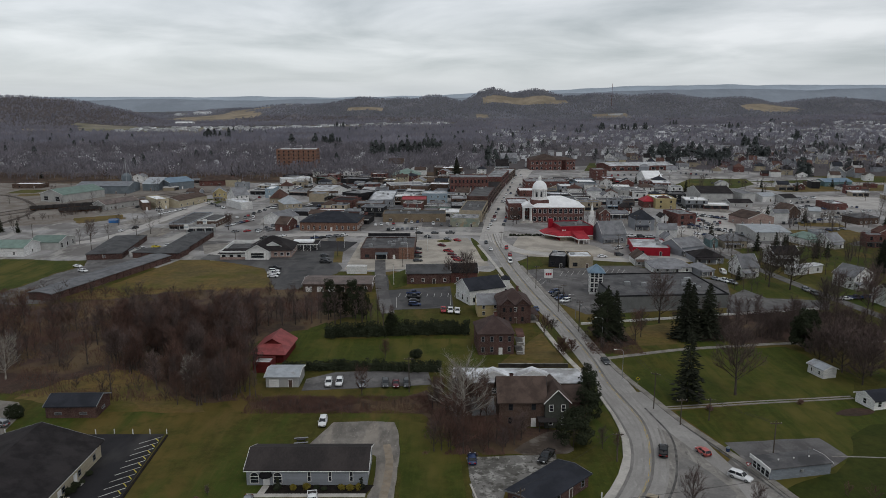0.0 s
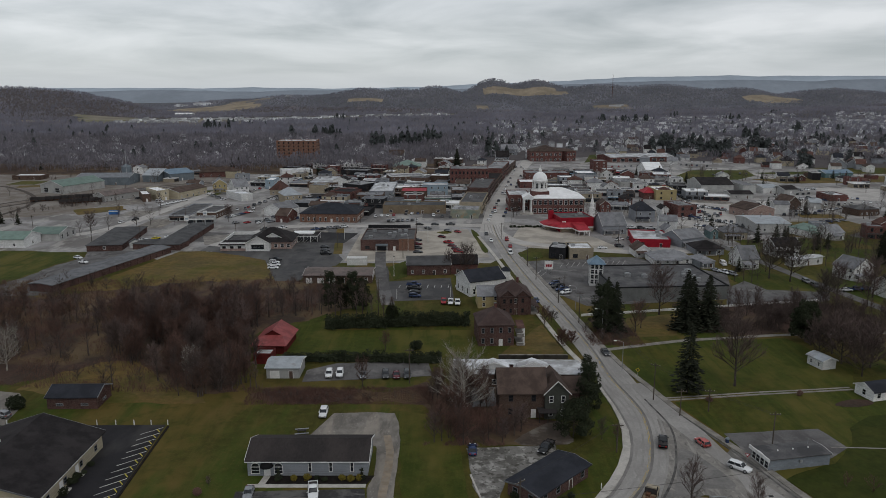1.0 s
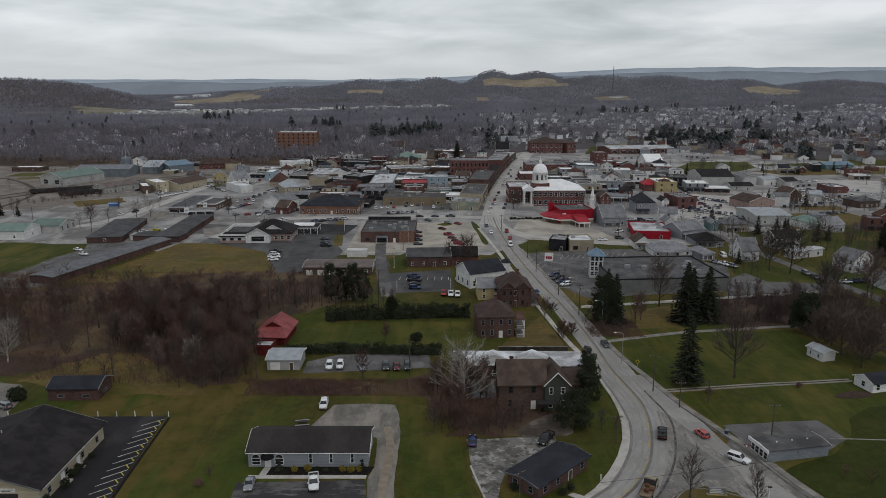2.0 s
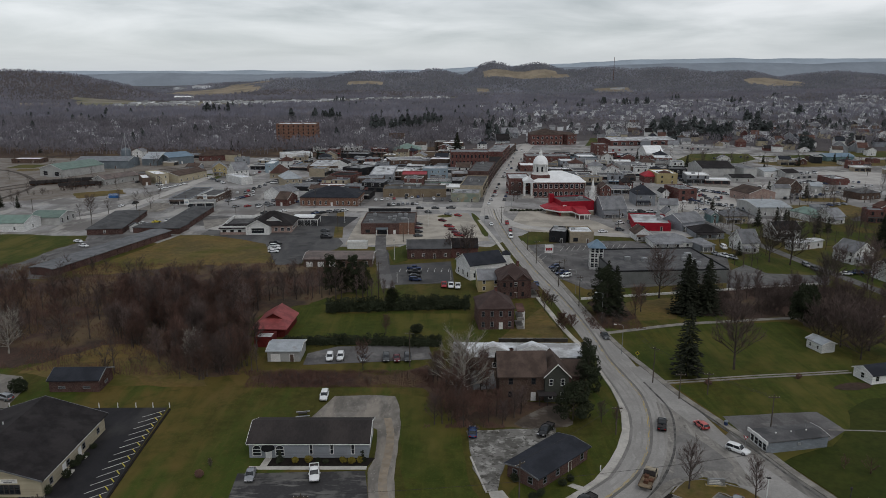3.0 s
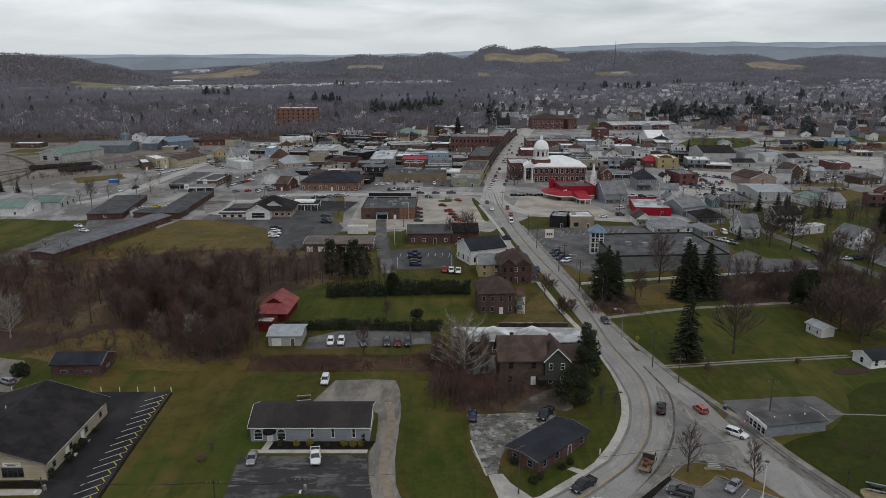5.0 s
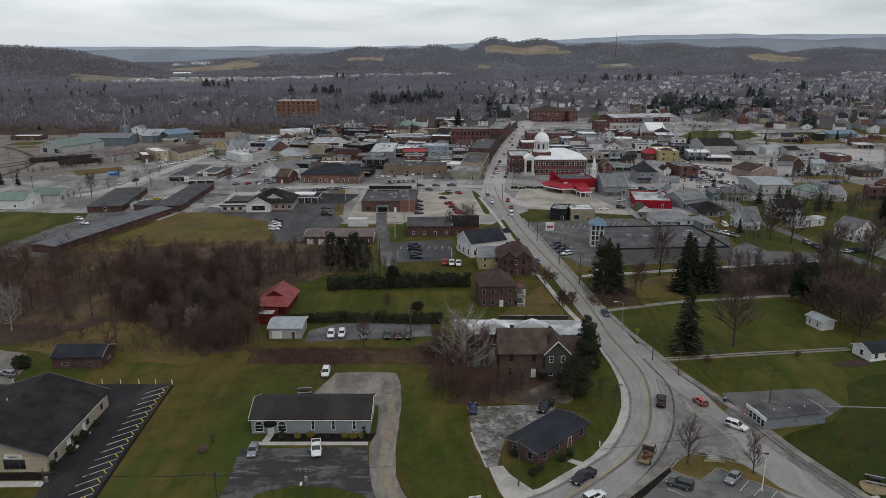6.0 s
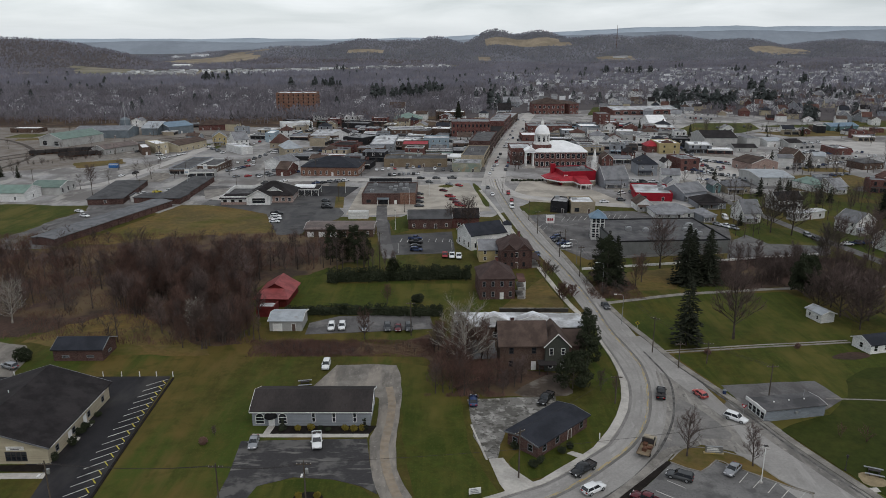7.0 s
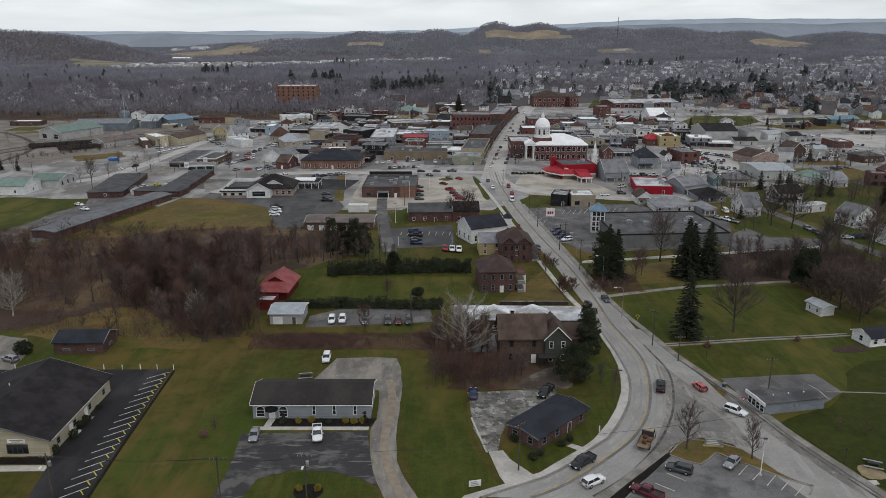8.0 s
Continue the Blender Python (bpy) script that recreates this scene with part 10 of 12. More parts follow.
def low_wall(a, b):
    """A low dark retaining wall with a coping, between two places."""
    a, b = Vector((*a, 0)), Vector((*b, 0))
    d = b - a
    e = new("low_wall")
    e.matrix_world = pose(a.x, a.y, 0, 0, 0, math.degrees(math.atan2(d.y, d.x)))
    tagged(e, "low dark stone retaining wall behind the motel", "wall")
    bm = bmesh.new()
    box(bm, 0, 0, -0.1, d.length, 0.35, 1.2)
    part("wall", bm, mat("dark_stone", (0.06, 0.055, 0.05), 0.95, 0.5, 0.5, 3.0, bump=0.03), e)
    bm = bmesh.new()
    box(bm, -0.05, -0.06, 1.2, d.length + 0.05, 0.41, 1.3)
    part("coping", bm, BROKEN, e)

# parked and passing vehicles
car('sedan', 'silver', -37.3, 125.2, -84, 'parked before the office')
car('pickup', 'white', -24.9, 125.6, -80, 'parked before the office')
car('suv', 'white', -28.5, 160.5, -88, 'parked on the gravel behind the office')
car('sedan', 'blue', 6.7, 142.3, 88, 'parked on the broken concrete')
car('pickup', 'black', 22.8, 143.1, -122, 'parked behind the bungalow')
car('suv', 'white', -30.9, 185, -86, 'parked in the strip below the hedge')
car('suv', 'white', -28, 185.4, -87, 'parked in the strip below the hedge')
car('suv', 'grey', -15.3, 184.5, -85, 'parked in the strip below the hedge')
car('sedan', 'maroon', -12.4, 184.5, -85, 'parked in the strip below the hedge')
car('suv', 'grey', -9.4, 184.5, -86, 'parked in the strip below the hedge')
car('sedan', 'silver', -21.6, 184.5, -83, 'parked in the strip below the hedge')
car('hatchback', 'coral', 57.7, 145.5, 105, 'parked beside the branch road')
car('suv', 'white', 61.5, 134.6, -44, 'on the branch road')
car('suv', 'grey', 43, 113.6, 151, 'in the stall lot')
car('sedan', 'silver', 53.5, 115.8, -134, 'in the stall lot')
car('pickup', 'maroon', 35.2, 106.5, 141, 'in the stall lot')
car('pickup', 'black', 25.9, 115.8, -140, 'driving on the curved road')
car('suv', 'white', 26.6, 109.8, 34, 'driving on the curved road')
flatbed_truck(39.6, 123.0, 62)
car('pickup', 'black', 49, 145.7, 73, 'driving on the main road')
car('sedan', 'grey', 48.8, 201.8, -85, 'driving on the main road')
car('sedan', 'blue', 35.3, 256.8, -85, 'driving on the main road')
car('van', 'white', 33.3, 338.1, -88, 'driving on the main road')
car('suv', 'silver', -105.6, 159.9, 154, 'parked on a drive')
car('suv', 'blue', 45.7, 281.2, -150, 'parked in a row of stalls', lite=False)
car('pickup', 'black', 46.5, 276.6, -150, 'parked in a row of stalls', lite=False)
car('pickup', 'blue', 47.3, 272.1, -150, 'parked in a row of stalls', lite=False)
car('suv', 'white', 48.1, 267.7, -151, 'parked in a row of stalls', lite=False)
car('pickup', 'black', -77, 323.7, 0, 'parked in a row of stalls', lite=True)
car('suv', 'white', -76.2, 318.4, 0, 'parked in a row of stalls', lite=True)
car('pickup', 'white', -75.3, 313.3, 0, 'parked in a row of stalls', lite=True)
car('sedan', 'white', -74.6, 308.3, 0, 'parked in a row of stalls', lite=True)
car('sedan', 'grey', -58.7, 352.4, 0, 'parked in a row of stalls', lite=True)
car('sedan', 'grey', -57.2, 344.5, 0, 'parked in a row of stalls', lite=True)
car('pickup', 'black', -55.7, 336.9, 0, 'parked in a row of stalls', lite=True)
car('pickup', 'blue', -11.2, 279.5, 0, 'parked in a row of stalls', lite=True)
car('pickup', 'black', -10.8, 273.7, 0, 'parked in a row of stalls', lite=True)
car('sedan', 'black', -10.5, 268.2, 0, 'parked in a row of stalls', lite=True)
car('suv', 'blue', -10.1, 262.9, 0, 'parked in a row of stalls', lite=True)
car('pickup', 'red', 0.8, 255.3, -90, 'parked in a row of stalls', lite=True)
car('pickup', 'white', 3.4, 254.5, -91, 'parked in a row of stalls', lite=True)
car('pickup', 'white', 5.9, 253.8, -91, 'parked in a row of stalls', lite=True)
car('sedan', 'grey', -12.5, 369.4, 0, 'parked in a row of stalls', lite=True)
car('sedan', 'maroon', -12.1, 359.3, 0, 'parked in a row of stalls', lite=True)
car('suv', 'grey', -11.8, 349.7, 0, 'parked in a row of stalls', lite=True)
car('sedan', 'grey', -11.5, 340.6, 0, 'parked in a row of stalls', lite=True)
car('sedan', 'maroon', 0.3, 378.4, -33, 'parked in a row of stalls', lite=True)
car('pickup', 'red', 3.8, 362.4, -32, 'parked in a row of stalls', lite=True)
car('sedan', 'maroon', 5.4, 354.9, -31, 'parked in a row of stalls', lite=True)
car('sedan', 'maroon', 7, 347.6, -31, 'parked in a row of stalls', lite=True)
car('pickup', 'red', 8.5, 340.6, -30, 'parked in a row of stalls', lite=True)
car('sedan', 'white', -41.4, 444.6, 95, 'parked in a row of stalls', lite=True)
car('sedan', 'white', -37.8, 446.2, 95, 'parked in a row of stalls', lite=True)
car('sedan', 'white', -34.1, 447.8, 94, 'parked in a row of stalls', lite=True)
car('sedan', 'red', -30.3, 449.4, 94, 'parked in a row of stalls', lite=True)
car('sedan', 'black', -22.8, 452.6, 93, 'parked in a row of stalls', lite=True)
car('sedan', 'white', -19, 454.2, 92, 'parked in a row of stalls', lite=True)
car('sedan', 'blue', -15.2, 455.9, 92, 'parked in a row of stalls', lite=True)
car('suv', 'black', -32, 426.9, 94, 'parked in a row of stalls', lite=True)
car('pickup', 'white', -29.2, 427.6, 94, 'parked in a row of stalls', lite=True)
car('sedan', 'black', -26.4, 428.2, 93, 'parked in a row of stalls', lite=True)
car('suv', 'silver', -23.6, 428.9, 93, 'parked in a row of stalls', lite=True)
car('sedan', 'silver', -20.7, 429.5, 93, 'parked in a row of stalls', lite=True)
car('sedan', 'black', -17.9, 430.2, 92, 'parked in a row of stalls', lite=True)
car('sedan', 'white', -15.1, 430.9, 92, 'parked in a row of stalls', lite=True)
car('suv', 'white', -5, 447.2, -89, 'parked in a row of stalls', lite=True)
car('sedan', 'grey', 0.4, 444.1, -90, 'parked in a row of stalls', lite=True)
car('sedan', 'grey', 5.6, 441, -91, 'parked in a row of stalls', lite=True)
car('sedan', 'black', -12.9, 415.6, 0, 'parked in a row of stalls', lite=True)
car('sedan', 'grey', -3.8, 415.6, 0, 'parked in a row of stalls', lite=True)
car('pickup', 'grey', 5.3, 415.6, 0, 'parked in a row of stalls', lite=True)
car('sedan', 'grey', 39.3, 445.1, 82, 'parked along main street', lite=True)
car('sedan', 'blue', 41.5, 459.2, 82, 'parked along main street', lite=True)
car('sedan', 'red', 43.8, 474.2, 82, 'parked along main street', lite=True)
car('sedan', 'white', 46.3, 490.1, 82, 'parked along main street', lite=True)
car('suv', 'red', 48.9, 507, 82, 'parked along main street', lite=True)
car('sedan', 'black', 51.8, 525.2, 82, 'parked along main street', lite=True)
car('pickup', 'silver', 54.8, 544.6, 82, 'parked along main street', lite=True)
car('sedan', 'black', 61.6, 587.9, 82, 'parked along main street', lite=True)
car('suv', 'silver', 65.3, 612.1, 82, 'parked along main street', lite=True)
car('suv', 'white', 69.4, 638.3, 82, 'parked along main street', lite=True)
car('suv', 'silver', 73.9, 666.8, 82, 'parked along main street', lite=True)
car('sedan', 'white', 84, 731.8, 82, 'parked along main street', lite=True)
car('sedan', 'white', 28.8, 430.9, 83, 'parked along main street', lite=True)
car('suv', 'white', 31, 444.7, 83, 'parked along main street', lite=True)
car('sedan', 'silver', 33.2, 459.4, 83, 'parked along main street', lite=True)
car('pickup', 'red', 35.7, 475, 83, 'parked along main street', lite=True)
car('pickup', 'white', 38.2, 491.7, 83, 'parked along main street', lite=True)
car('suv', 'black', 41, 509.6, 83, 'parked along main street', lite=True)
car('pickup', 'white', 47.2, 549.3, 83, 'parked along main street', lite=True)
car('suv', 'white', 50.6, 571.4, 83, 'parked along main street', lite=True)
car('sedan', 'white', 54.3, 595.4, 83, 'parked along main street', lite=True)
car('suv', 'silver', 58.3, 621.4, 83, 'parked along main street', lite=True)
car('sedan', 'silver', 62.7, 649.6, 82, 'parked along main street', lite=True)
car('sedan', 'white', 67.5, 680.4, 82, 'parked along main street', lite=True)
car('suv', 'white', 72.7, 714.3, 82, 'parked along main street', lite=True)
car('sedan', 'silver', 78.5, 751.5, 82, 'parked along main street', lite=True)
car('suv', 'white', 35.2, 462.6, -97, 'driving along main street', lite=True)
car('pickup', 'white', 49.5, 547.7, -98, 'driving along main street', lite=True)
car('sedan', 'blue', 58.7, 602.6, -98, 'driving along main street', lite=True)
car('pickup', 'white', 83.7, 751.5, -98, 'driving along main street', lite=True)
car('suv', 'red', 34.5, 370.8, -93, 'parked in a row of stalls', lite=True)
car('sedan', 'red', 34.7, 353.8, -93, 'parked in a row of stalls', lite=True)
car('sedan', 'grey', 24.7, 386.3, -90, 'waiting at the crossing', lite=True)
car('sedan', 'white', 26, 367.9, -90, 'waiting at the crossing', lite=True)
car('pickup', 'white', 109.3, 404.8, 0, 'parked in a row of stalls', lite=True)
car('suv', 'grey', 114.5, 403.9, 0, 'parked in a row of stalls', lite=True)
car('pickup', 'white', 119.8, 403, 0, 'parked in a row of stalls', lite=True)
car('sedan', 'white', 125, 402.2, 0, 'parked in a row of stalls', lite=True)
car('sedan', 'white', 130.2, 401.3, 0, 'parked in a row of stalls', lite=True)
car('sedan', 'silver', 153.8, 446.9, -56, 'parked in a row of stalls', lite=True)
car('pickup', 'blue', 156.6, 442.4, -56, 'parked in a row of stalls', lite=True)
car('sedan', 'blue', 159.4, 438, -56, 'parked in a row of stalls', lite=True)
car('pickup', 'white', 162.1, 433.7, -56, 'parked in a row of stalls', lite=True)
car('sedan', 'black', 164.7, 429.4, -56, 'parked in a row of stalls', lite=True)
car('pickup', 'silver', 167.3, 425.3, -56, 'parked in a row of stalls', lite=True)
car('sedan', 'white', 169.8, 421.2, -56, 'parked in a row of stalls', lite=True)
car('suv', 'white', 175.5, 486.3, -60, 'parked in a row of stalls', lite=True)
car('pickup', 'white', 178.4, 481.4, -60, 'parked in a row of stalls', lite=True)
car('pickup', 'white', 181.2, 476.5, -60, 'parked in a row of stalls', lite=True)
car('pickup', 'blue', 184, 471.8, -60, 'parked in a row of stalls', lite=True)
car('pickup', 'silver', 186.7, 467.1, -60, 'parked in a row of stalls', lite=True)
car('sedan', 'white', 172.7, 507, -61, 'parked in a row of stalls', lite=True)
car('pickup', 'grey', 170.8, 476.5, -59, 'parked in a row of stalls', lite=True)
car('sedan', 'blue', 170, 462.6, -58, 'parked in a row of stalls', lite=True)
car('sedan', 'silver', 169.2, 449.4, -57, 'parked in a row of stalls', lite=True)
car('sedan', 'white', 149.9, 411.9, -53, 'parked in a row of stalls', lite=True)
car('sedan', 'blue', 153.7, 408.8, -54, 'parked in a row of stalls', lite=True)
car('sedan', 'white', 157.4, 405.7, -54, 'parked in a row of stalls', lite=True)
car('pickup', 'grey', 161.1, 402.6, -54, 'parked in a row of stalls', lite=True)
car('pickup', 'white', 164.8, 399.6, -54, 'parked in a row of stalls', lite=True)
car('sedan', 'white', 115.8, 626, -100, 'parked in a row of stalls', lite=True)
car('sedan', 'blue', 118.8, 621.1, -100, 'parked in a row of stalls', lite=True)
car('sedan', 'white', 121.8, 616.4, -101, 'parked in a row of stalls', lite=True)
car('pickup', 'red', 124.8, 611.7, -101, 'parked in a row of stalls', lite=True)
car('sedan', 'white', 127.7, 607.1, -101, 'parked in a row of stalls', lite=True)
car('suv', 'silver', 130.5, 602.6, -102, 'parked in a row of stalls', lite=True)
car('sedan', 'white', 250, 781.4, -107, 'parked in a row of stalls', lite=True)
car('suv', 'silver', 259, 774.4, -108, 'parked in a row of stalls', lite=True)
car('suv', 'black', 263.5, 770.9, -108, 'parked in a row of stalls', lite=True)
car('pickup', 'red', 267.9, 767.4, -109, 'parked in a row of stalls', lite=True)
car('pickup', 'blue', 272.2, 764, -109, 'parked in a row of stalls', lite=True)
car('sedan', 'white', 276.6, 760.6, -109, 'parked in a row of stalls', lite=True)
car('pickup', 'grey', 280.8, 757.3, -110, 'parked in a row of stalls', lite=True)
car('pickup', 'white', 263.6, 557.2, -70, 'parked in a row of stalls', lite=True)
car('suv', 'white', 270.8, 560.5, -71, 'parked in a row of stalls', lite=True)
car('pickup', 'silver', 285.5, 567.1, -72, 'parked in a row of stalls', lite=True)
car('suv', 'white', 293, 570.5, -73, 'parked in a row of stalls', lite=True)
car('suv', 'white', 300.5, 573.9, -74, 'parked in a row of stalls', lite=True)
car('sedan', 'black', 246.3, 504.4, -67, 'parked in a row of stalls', lite=True)
car('sedan', 'white', 252.4, 509.1, -68, 'parked in a row of stalls', lite=True)
car('sedan', 'black', 258.5, 513.9, -68, 'parked in a row of stalls', lite=True)
car('sedan', 'silver', 264.7, 518.8, -69, 'parked in a row of stalls', lite=True)
car('suv', 'grey', 271.1, 523.7, -70, 'parked in a row of stalls', lite=True)
car('suv', 'blue', 248.1, 462.6, 34, 'parked in a row of stalls', lite=True)
car('suv', 'white', 253.6, 466.2, 34, 'parked in a row of stalls', lite=True)
car('pickup', 'white', 259.3, 469.9, 34, 'parked in a row of stalls', lite=True)
car('sedan', 'silver', 265, 473.7, 34, 'parked in a row of stalls', lite=True)
car('sedan', 'white', 270.9, 477.5, 34, 'parked in a row of stalls', lite=True)
car('sedan', 'silver', 276.8, 481.4, 34, 'parked in a row of stalls', lite=True)
car('suv', 'silver', 200.8, 411.9, -58, 'parked in a row of stalls', lite=True)
car('sedan', 'black', 203.2, 408.9, -58, 'parked in a row of stalls', lite=True)
car('sedan', 'grey', 205.6, 405.9, -58, 'parked in a row of stalls', lite=True)
car('sedan', 'red', 208, 403, -58, 'parked in a row of stalls', lite=True)
car('sedan', 'white', -157.4, 370.8, 40, 'parked in a row of stalls', lite=True)
car('sedan', 'yellow', -152.2, 374.6, 40, 'parked in a row of stalls', lite=True)
car('sedan', 'white', -146.8, 378.4, 40, 'parked in a row of stalls', lite=True)
car('sedan', 'white', -194, 491.3, 62, 'parked in a row of stalls', lite=True)
car('sedan', 'white', -192, 496.5, 62, 'parked in a row of stalls', lite=True)
car('sedan', 'white', -190, 501.7, 62, 'parked in a row of stalls', lite=True)
car('sedan', 'white', -187.9, 507, 62, 'parked in a row of stalls', lite=True)
car('pickup', 'white', -185.8, 512.5, 62, 'parked in a row of stalls', lite=True)
car('sedan', 'silver', -132.9, 441, 54, 'parked in a row of stalls', lite=True)
car('sedan', 'white', -131.3, 445.1, 54, 'parked in a row of stalls', lite=True)
car('sedan', 'silver', -129.6, 449.4, 54, 'parked in a row of stalls', lite=True)
car('sedan', 'blue', -127.9, 453.7, 54, 'parked in a row of stalls', lite=True)
car('sedan', 'red', -126.2, 458.1, 54, 'parked in a row of stalls', lite=True)
car('sedan', 'white', -124.4, 462.6, 54, 'parked in a row of stalls', lite=True)
car('sedan', 'silver', -122.9, 421.2, 52, 'parked in a row of stalls', lite=True)
car('sedan', 'red', -116.2, 422.4, 51, 'parked in a row of stalls', lite=True)
car('suv', 'grey', -109.6, 423.7, 51, 'parked in a row of stalls', lite=True)
car('pickup', 'silver', -102.9, 425, 50, 'parked in a row of stalls', lite=True)
car('suv', 'blue', -186, 557.2, 64, 'parked in a row of stalls', lite=True)
car('pickup', 'white', -178.9, 546.9, 63, 'parked in a row of stalls', lite=True)
car('suv', 'silver', -172.1, 537, 62, 'parked in a row of stalls', lite=True)
car('suv', 'silver', -165.5, 527.4, 61, 'parked in a row of stalls', lite=True)
car('suv', 'white', -159.1, 518.1, 60, 'parked in a row of stalls', lite=True)
car('pickup', 'blue', -238.1, 535.5, 67, 'parked in a row of stalls', lite=True)
car('sedan', 'grey', -223.4, 523.7, 66, 'parked in a row of stalls', lite=True)
car('suv', 'white', -222.2, 383.1, 58, 'parked in a row of stalls', lite=True)
car('sedan', 'white', -218.8, 391.2, 59, 'parked in a row of stalls', lite=True)
car('sedan', 'blue', -215.2, 399.6, 59, 'parked in a row of stalls', lite=True)
car('sedan', 'white', -170.9, 328.4, -24, 'parked in a row of stalls', lite=True)
car('sedan', 'white', -163.9, 319.2, -23, 'parked in a row of stalls', lite=True)
car('sedan', 'silver', 119.7, 303.1, -70, 'parked in a row of stalls', lite=True)
car('pickup', 'white', 122.1, 299.6, -71, 'parked in a row of stalls', lite=True)
car('suv', 'silver', 124.4, 296.1, -71, 'parked in a row of stalls', lite=True)
car('suv', 'silver', 149.7, 283.9, -89, 'parked in a row of stalls', lite=True)
car('suv', 'grey', 150.1, 277.7, -89, 'parked in a row of stalls', lite=True)
car('sedan', 'white', 158.9, 271, 0, 'parked in a row of stalls', lite=True)
car('pickup', 'blue', 163.1, 271.8, 0, 'parked in a row of stalls', lite=True)
car('pickup', 'blue', 167.3, 272.6, 0, 'parked in a row of stalls', lite=True)
car('sedan', 'white', 171.5, 273.5, 0, 'parked in a row of stalls', lite=True)
car('sedan', 'white', 80.5, 349.7, 0, 'parked in a row of stalls', lite=True)
car('suv', 'grey', 89.9, 353.8, 0, 'parked in a row of stalls', lite=True)
car('suv', 'white', 263.9, 519.1, -69, 'parked in a row of stalls', lite=True)
car('pickup', 'silver', 267.2, 517.7, -69, 'parked in a row of stalls', lite=True)
car('suv', 'grey', 270.5, 516.3, -70, 'parked in a row of stalls', lite=True)
car('sedan', 'white', 273.8, 514.9, -70, 'parked in a row of stalls', lite=True)
car('sedan', 'blue', 277.1, 513.5, -70, 'parked in a row of stalls', lite=True)
car('sedan', 'grey', 220.9, 461.5, 64, 'parked in a row of stalls', lite=True)
car('sedan', 'silver', 229.1, 464, 63, 'parked in a row of stalls', lite=True)
car('sedan', 'black', 233.2, 465.3, 63, 'parked in a row of stalls', lite=True)
car('suv', 'white', 237.3, 466.6, 62, 'parked in a row of stalls', lite=True)
car('suv', 'silver', 241.5, 468, 62, 'parked in a row of stalls', lite=True)
car('sedan', 'white', 169.6, 413.6, 67, 'parked in a row of stalls', lite=True)
car('suv', 'silver', 172.7, 411.8, 66, 'parked in a row of stalls', lite=True)
car('pickup', 'silver', 175.7, 410.1, 66, 'parked in a row of stalls', lite=True)
car('pickup', 'silver', 178.7, 408.5, 65, 'parked in a row of stalls', lite=True)
car('sedan', 'red', 181.7, 406.8, 65, 'parked in a row of stalls', lite=True)
car('sedan', 'blue', 204.6, 488.4, -62, 'parked in a row of stalls', lite=True)
car('suv', 'grey', 213, 486.2, -63, 'parked in a row of stalls', lite=True)
car('suv', 'white', 217.1, 485.1, -63, 'parked in a row of stalls', lite=True)
car('suv', 'white', 221.3, 484, -64, 'parked in a row of stalls', lite=True)
car('pickup', 'white', 162.6, 442.8, 69, 'parked in a row of stalls', lite=True)
car('sedan', 'black', 168.4, 443.8, 68, 'parked in a row of stalls', lite=True)
car('pickup', 'silver', 174.2, 444.9, 67, 'parked in a row of stalls', lite=True)
car('sedan', 'silver', 291.1, 522.6, 60, 'parked in a row of stalls', lite=True)
car('sedan', 'red', 294.7, 522.1, 60, 'parked in a row of stalls', lite=True)
car('pickup', 'red', 298.2, 521.5, 60, 'parked in a row of stalls', lite=True)
car('sedan', 'white', 301.7, 520.9, 59, 'parked in a row of stalls', lite=True)
car('sedan', 'blue', 305.2, 520.4, 59, 'parked in a row of stalls', lite=True)
car('sedan', 'silver', -112.4, 466.4, -40, 'parked in a row of stalls', lite=True)
car('sedan', 'white', -136.1, 472.3, 103, 'parked in a row of stalls', lite=True)
car('pickup', 'silver', -131.1, 473.7, 103, 'parked in a row of stalls', lite=True)
car('suv', 'white', -126.1, 475.1, 102, 'parked in a row of stalls', lite=True)
car('pickup', 'white', -98.8, 531.3, 56, 'parked in a row of stalls', lite=True)
car('suv', 'blue', -90.1, 527.6, 55, 'parked in a row of stalls', lite=True)
car('pickup', 'black', -81.5, 523.8, 54, 'parked in a row of stalls', lite=True)
car('pickup', 'silver', -79.2, 464.4, 51, 'parked in a row of stalls', lite=True)
car('sedan', 'silver', -73, 462.2, 51, 'parked in a row of stalls', lite=True)
car('sedan', 'blue', -66.9, 460.1, 50, 'parked in a row of stalls', lite=True)
car('sedan', 'blue', -103.5, 442.9, 100, 'parked in a row of stalls', lite=True)
car('sedan', 'blue', -89.2, 438.2, 99, 'parked in a row of stalls', lite=True)
car('suv', 'white', -70.5, 580.2, 56, 'parked in a row of stalls', lite=True)
car('sedan', 'black', -64.2, 578.7, 56, 'parked in a row of stalls', lite=True)
car('van', 'white', -201.1, 507, 0, 'parked in the yard', lite=True)
car('van', 'white', -122.3, 518.1, 180, 'parked on the street', lite=True)
car('suv', 'white', 164.1, 491.3, 70, 'parked in a row of stalls', lite=True)
car('pickup', 'grey', 166.7, 489.1, 70, 'parked in a row of stalls', lite=True)
car('sedan', 'red', 169.4, 486.9, 70, 'parked in a row of stalls', lite=True)
car('suv', 'white', 172, 484.7, 69, 'parked in a row of stalls', lite=True)
car('sedan', 'white', 174.6, 482.5, 69, 'parked in a row of stalls', lite=True)
car('sedan', 'grey', 177.2, 480.3, 69, 'parked in a row of stalls', lite=True)
car('suv', 'silver', 182.3, 476, 68, 'parked in a row of stalls', lite=True)
car('suv', 'red', 187.4, 471.8, 67, 'parked in a row of stalls', lite=True)
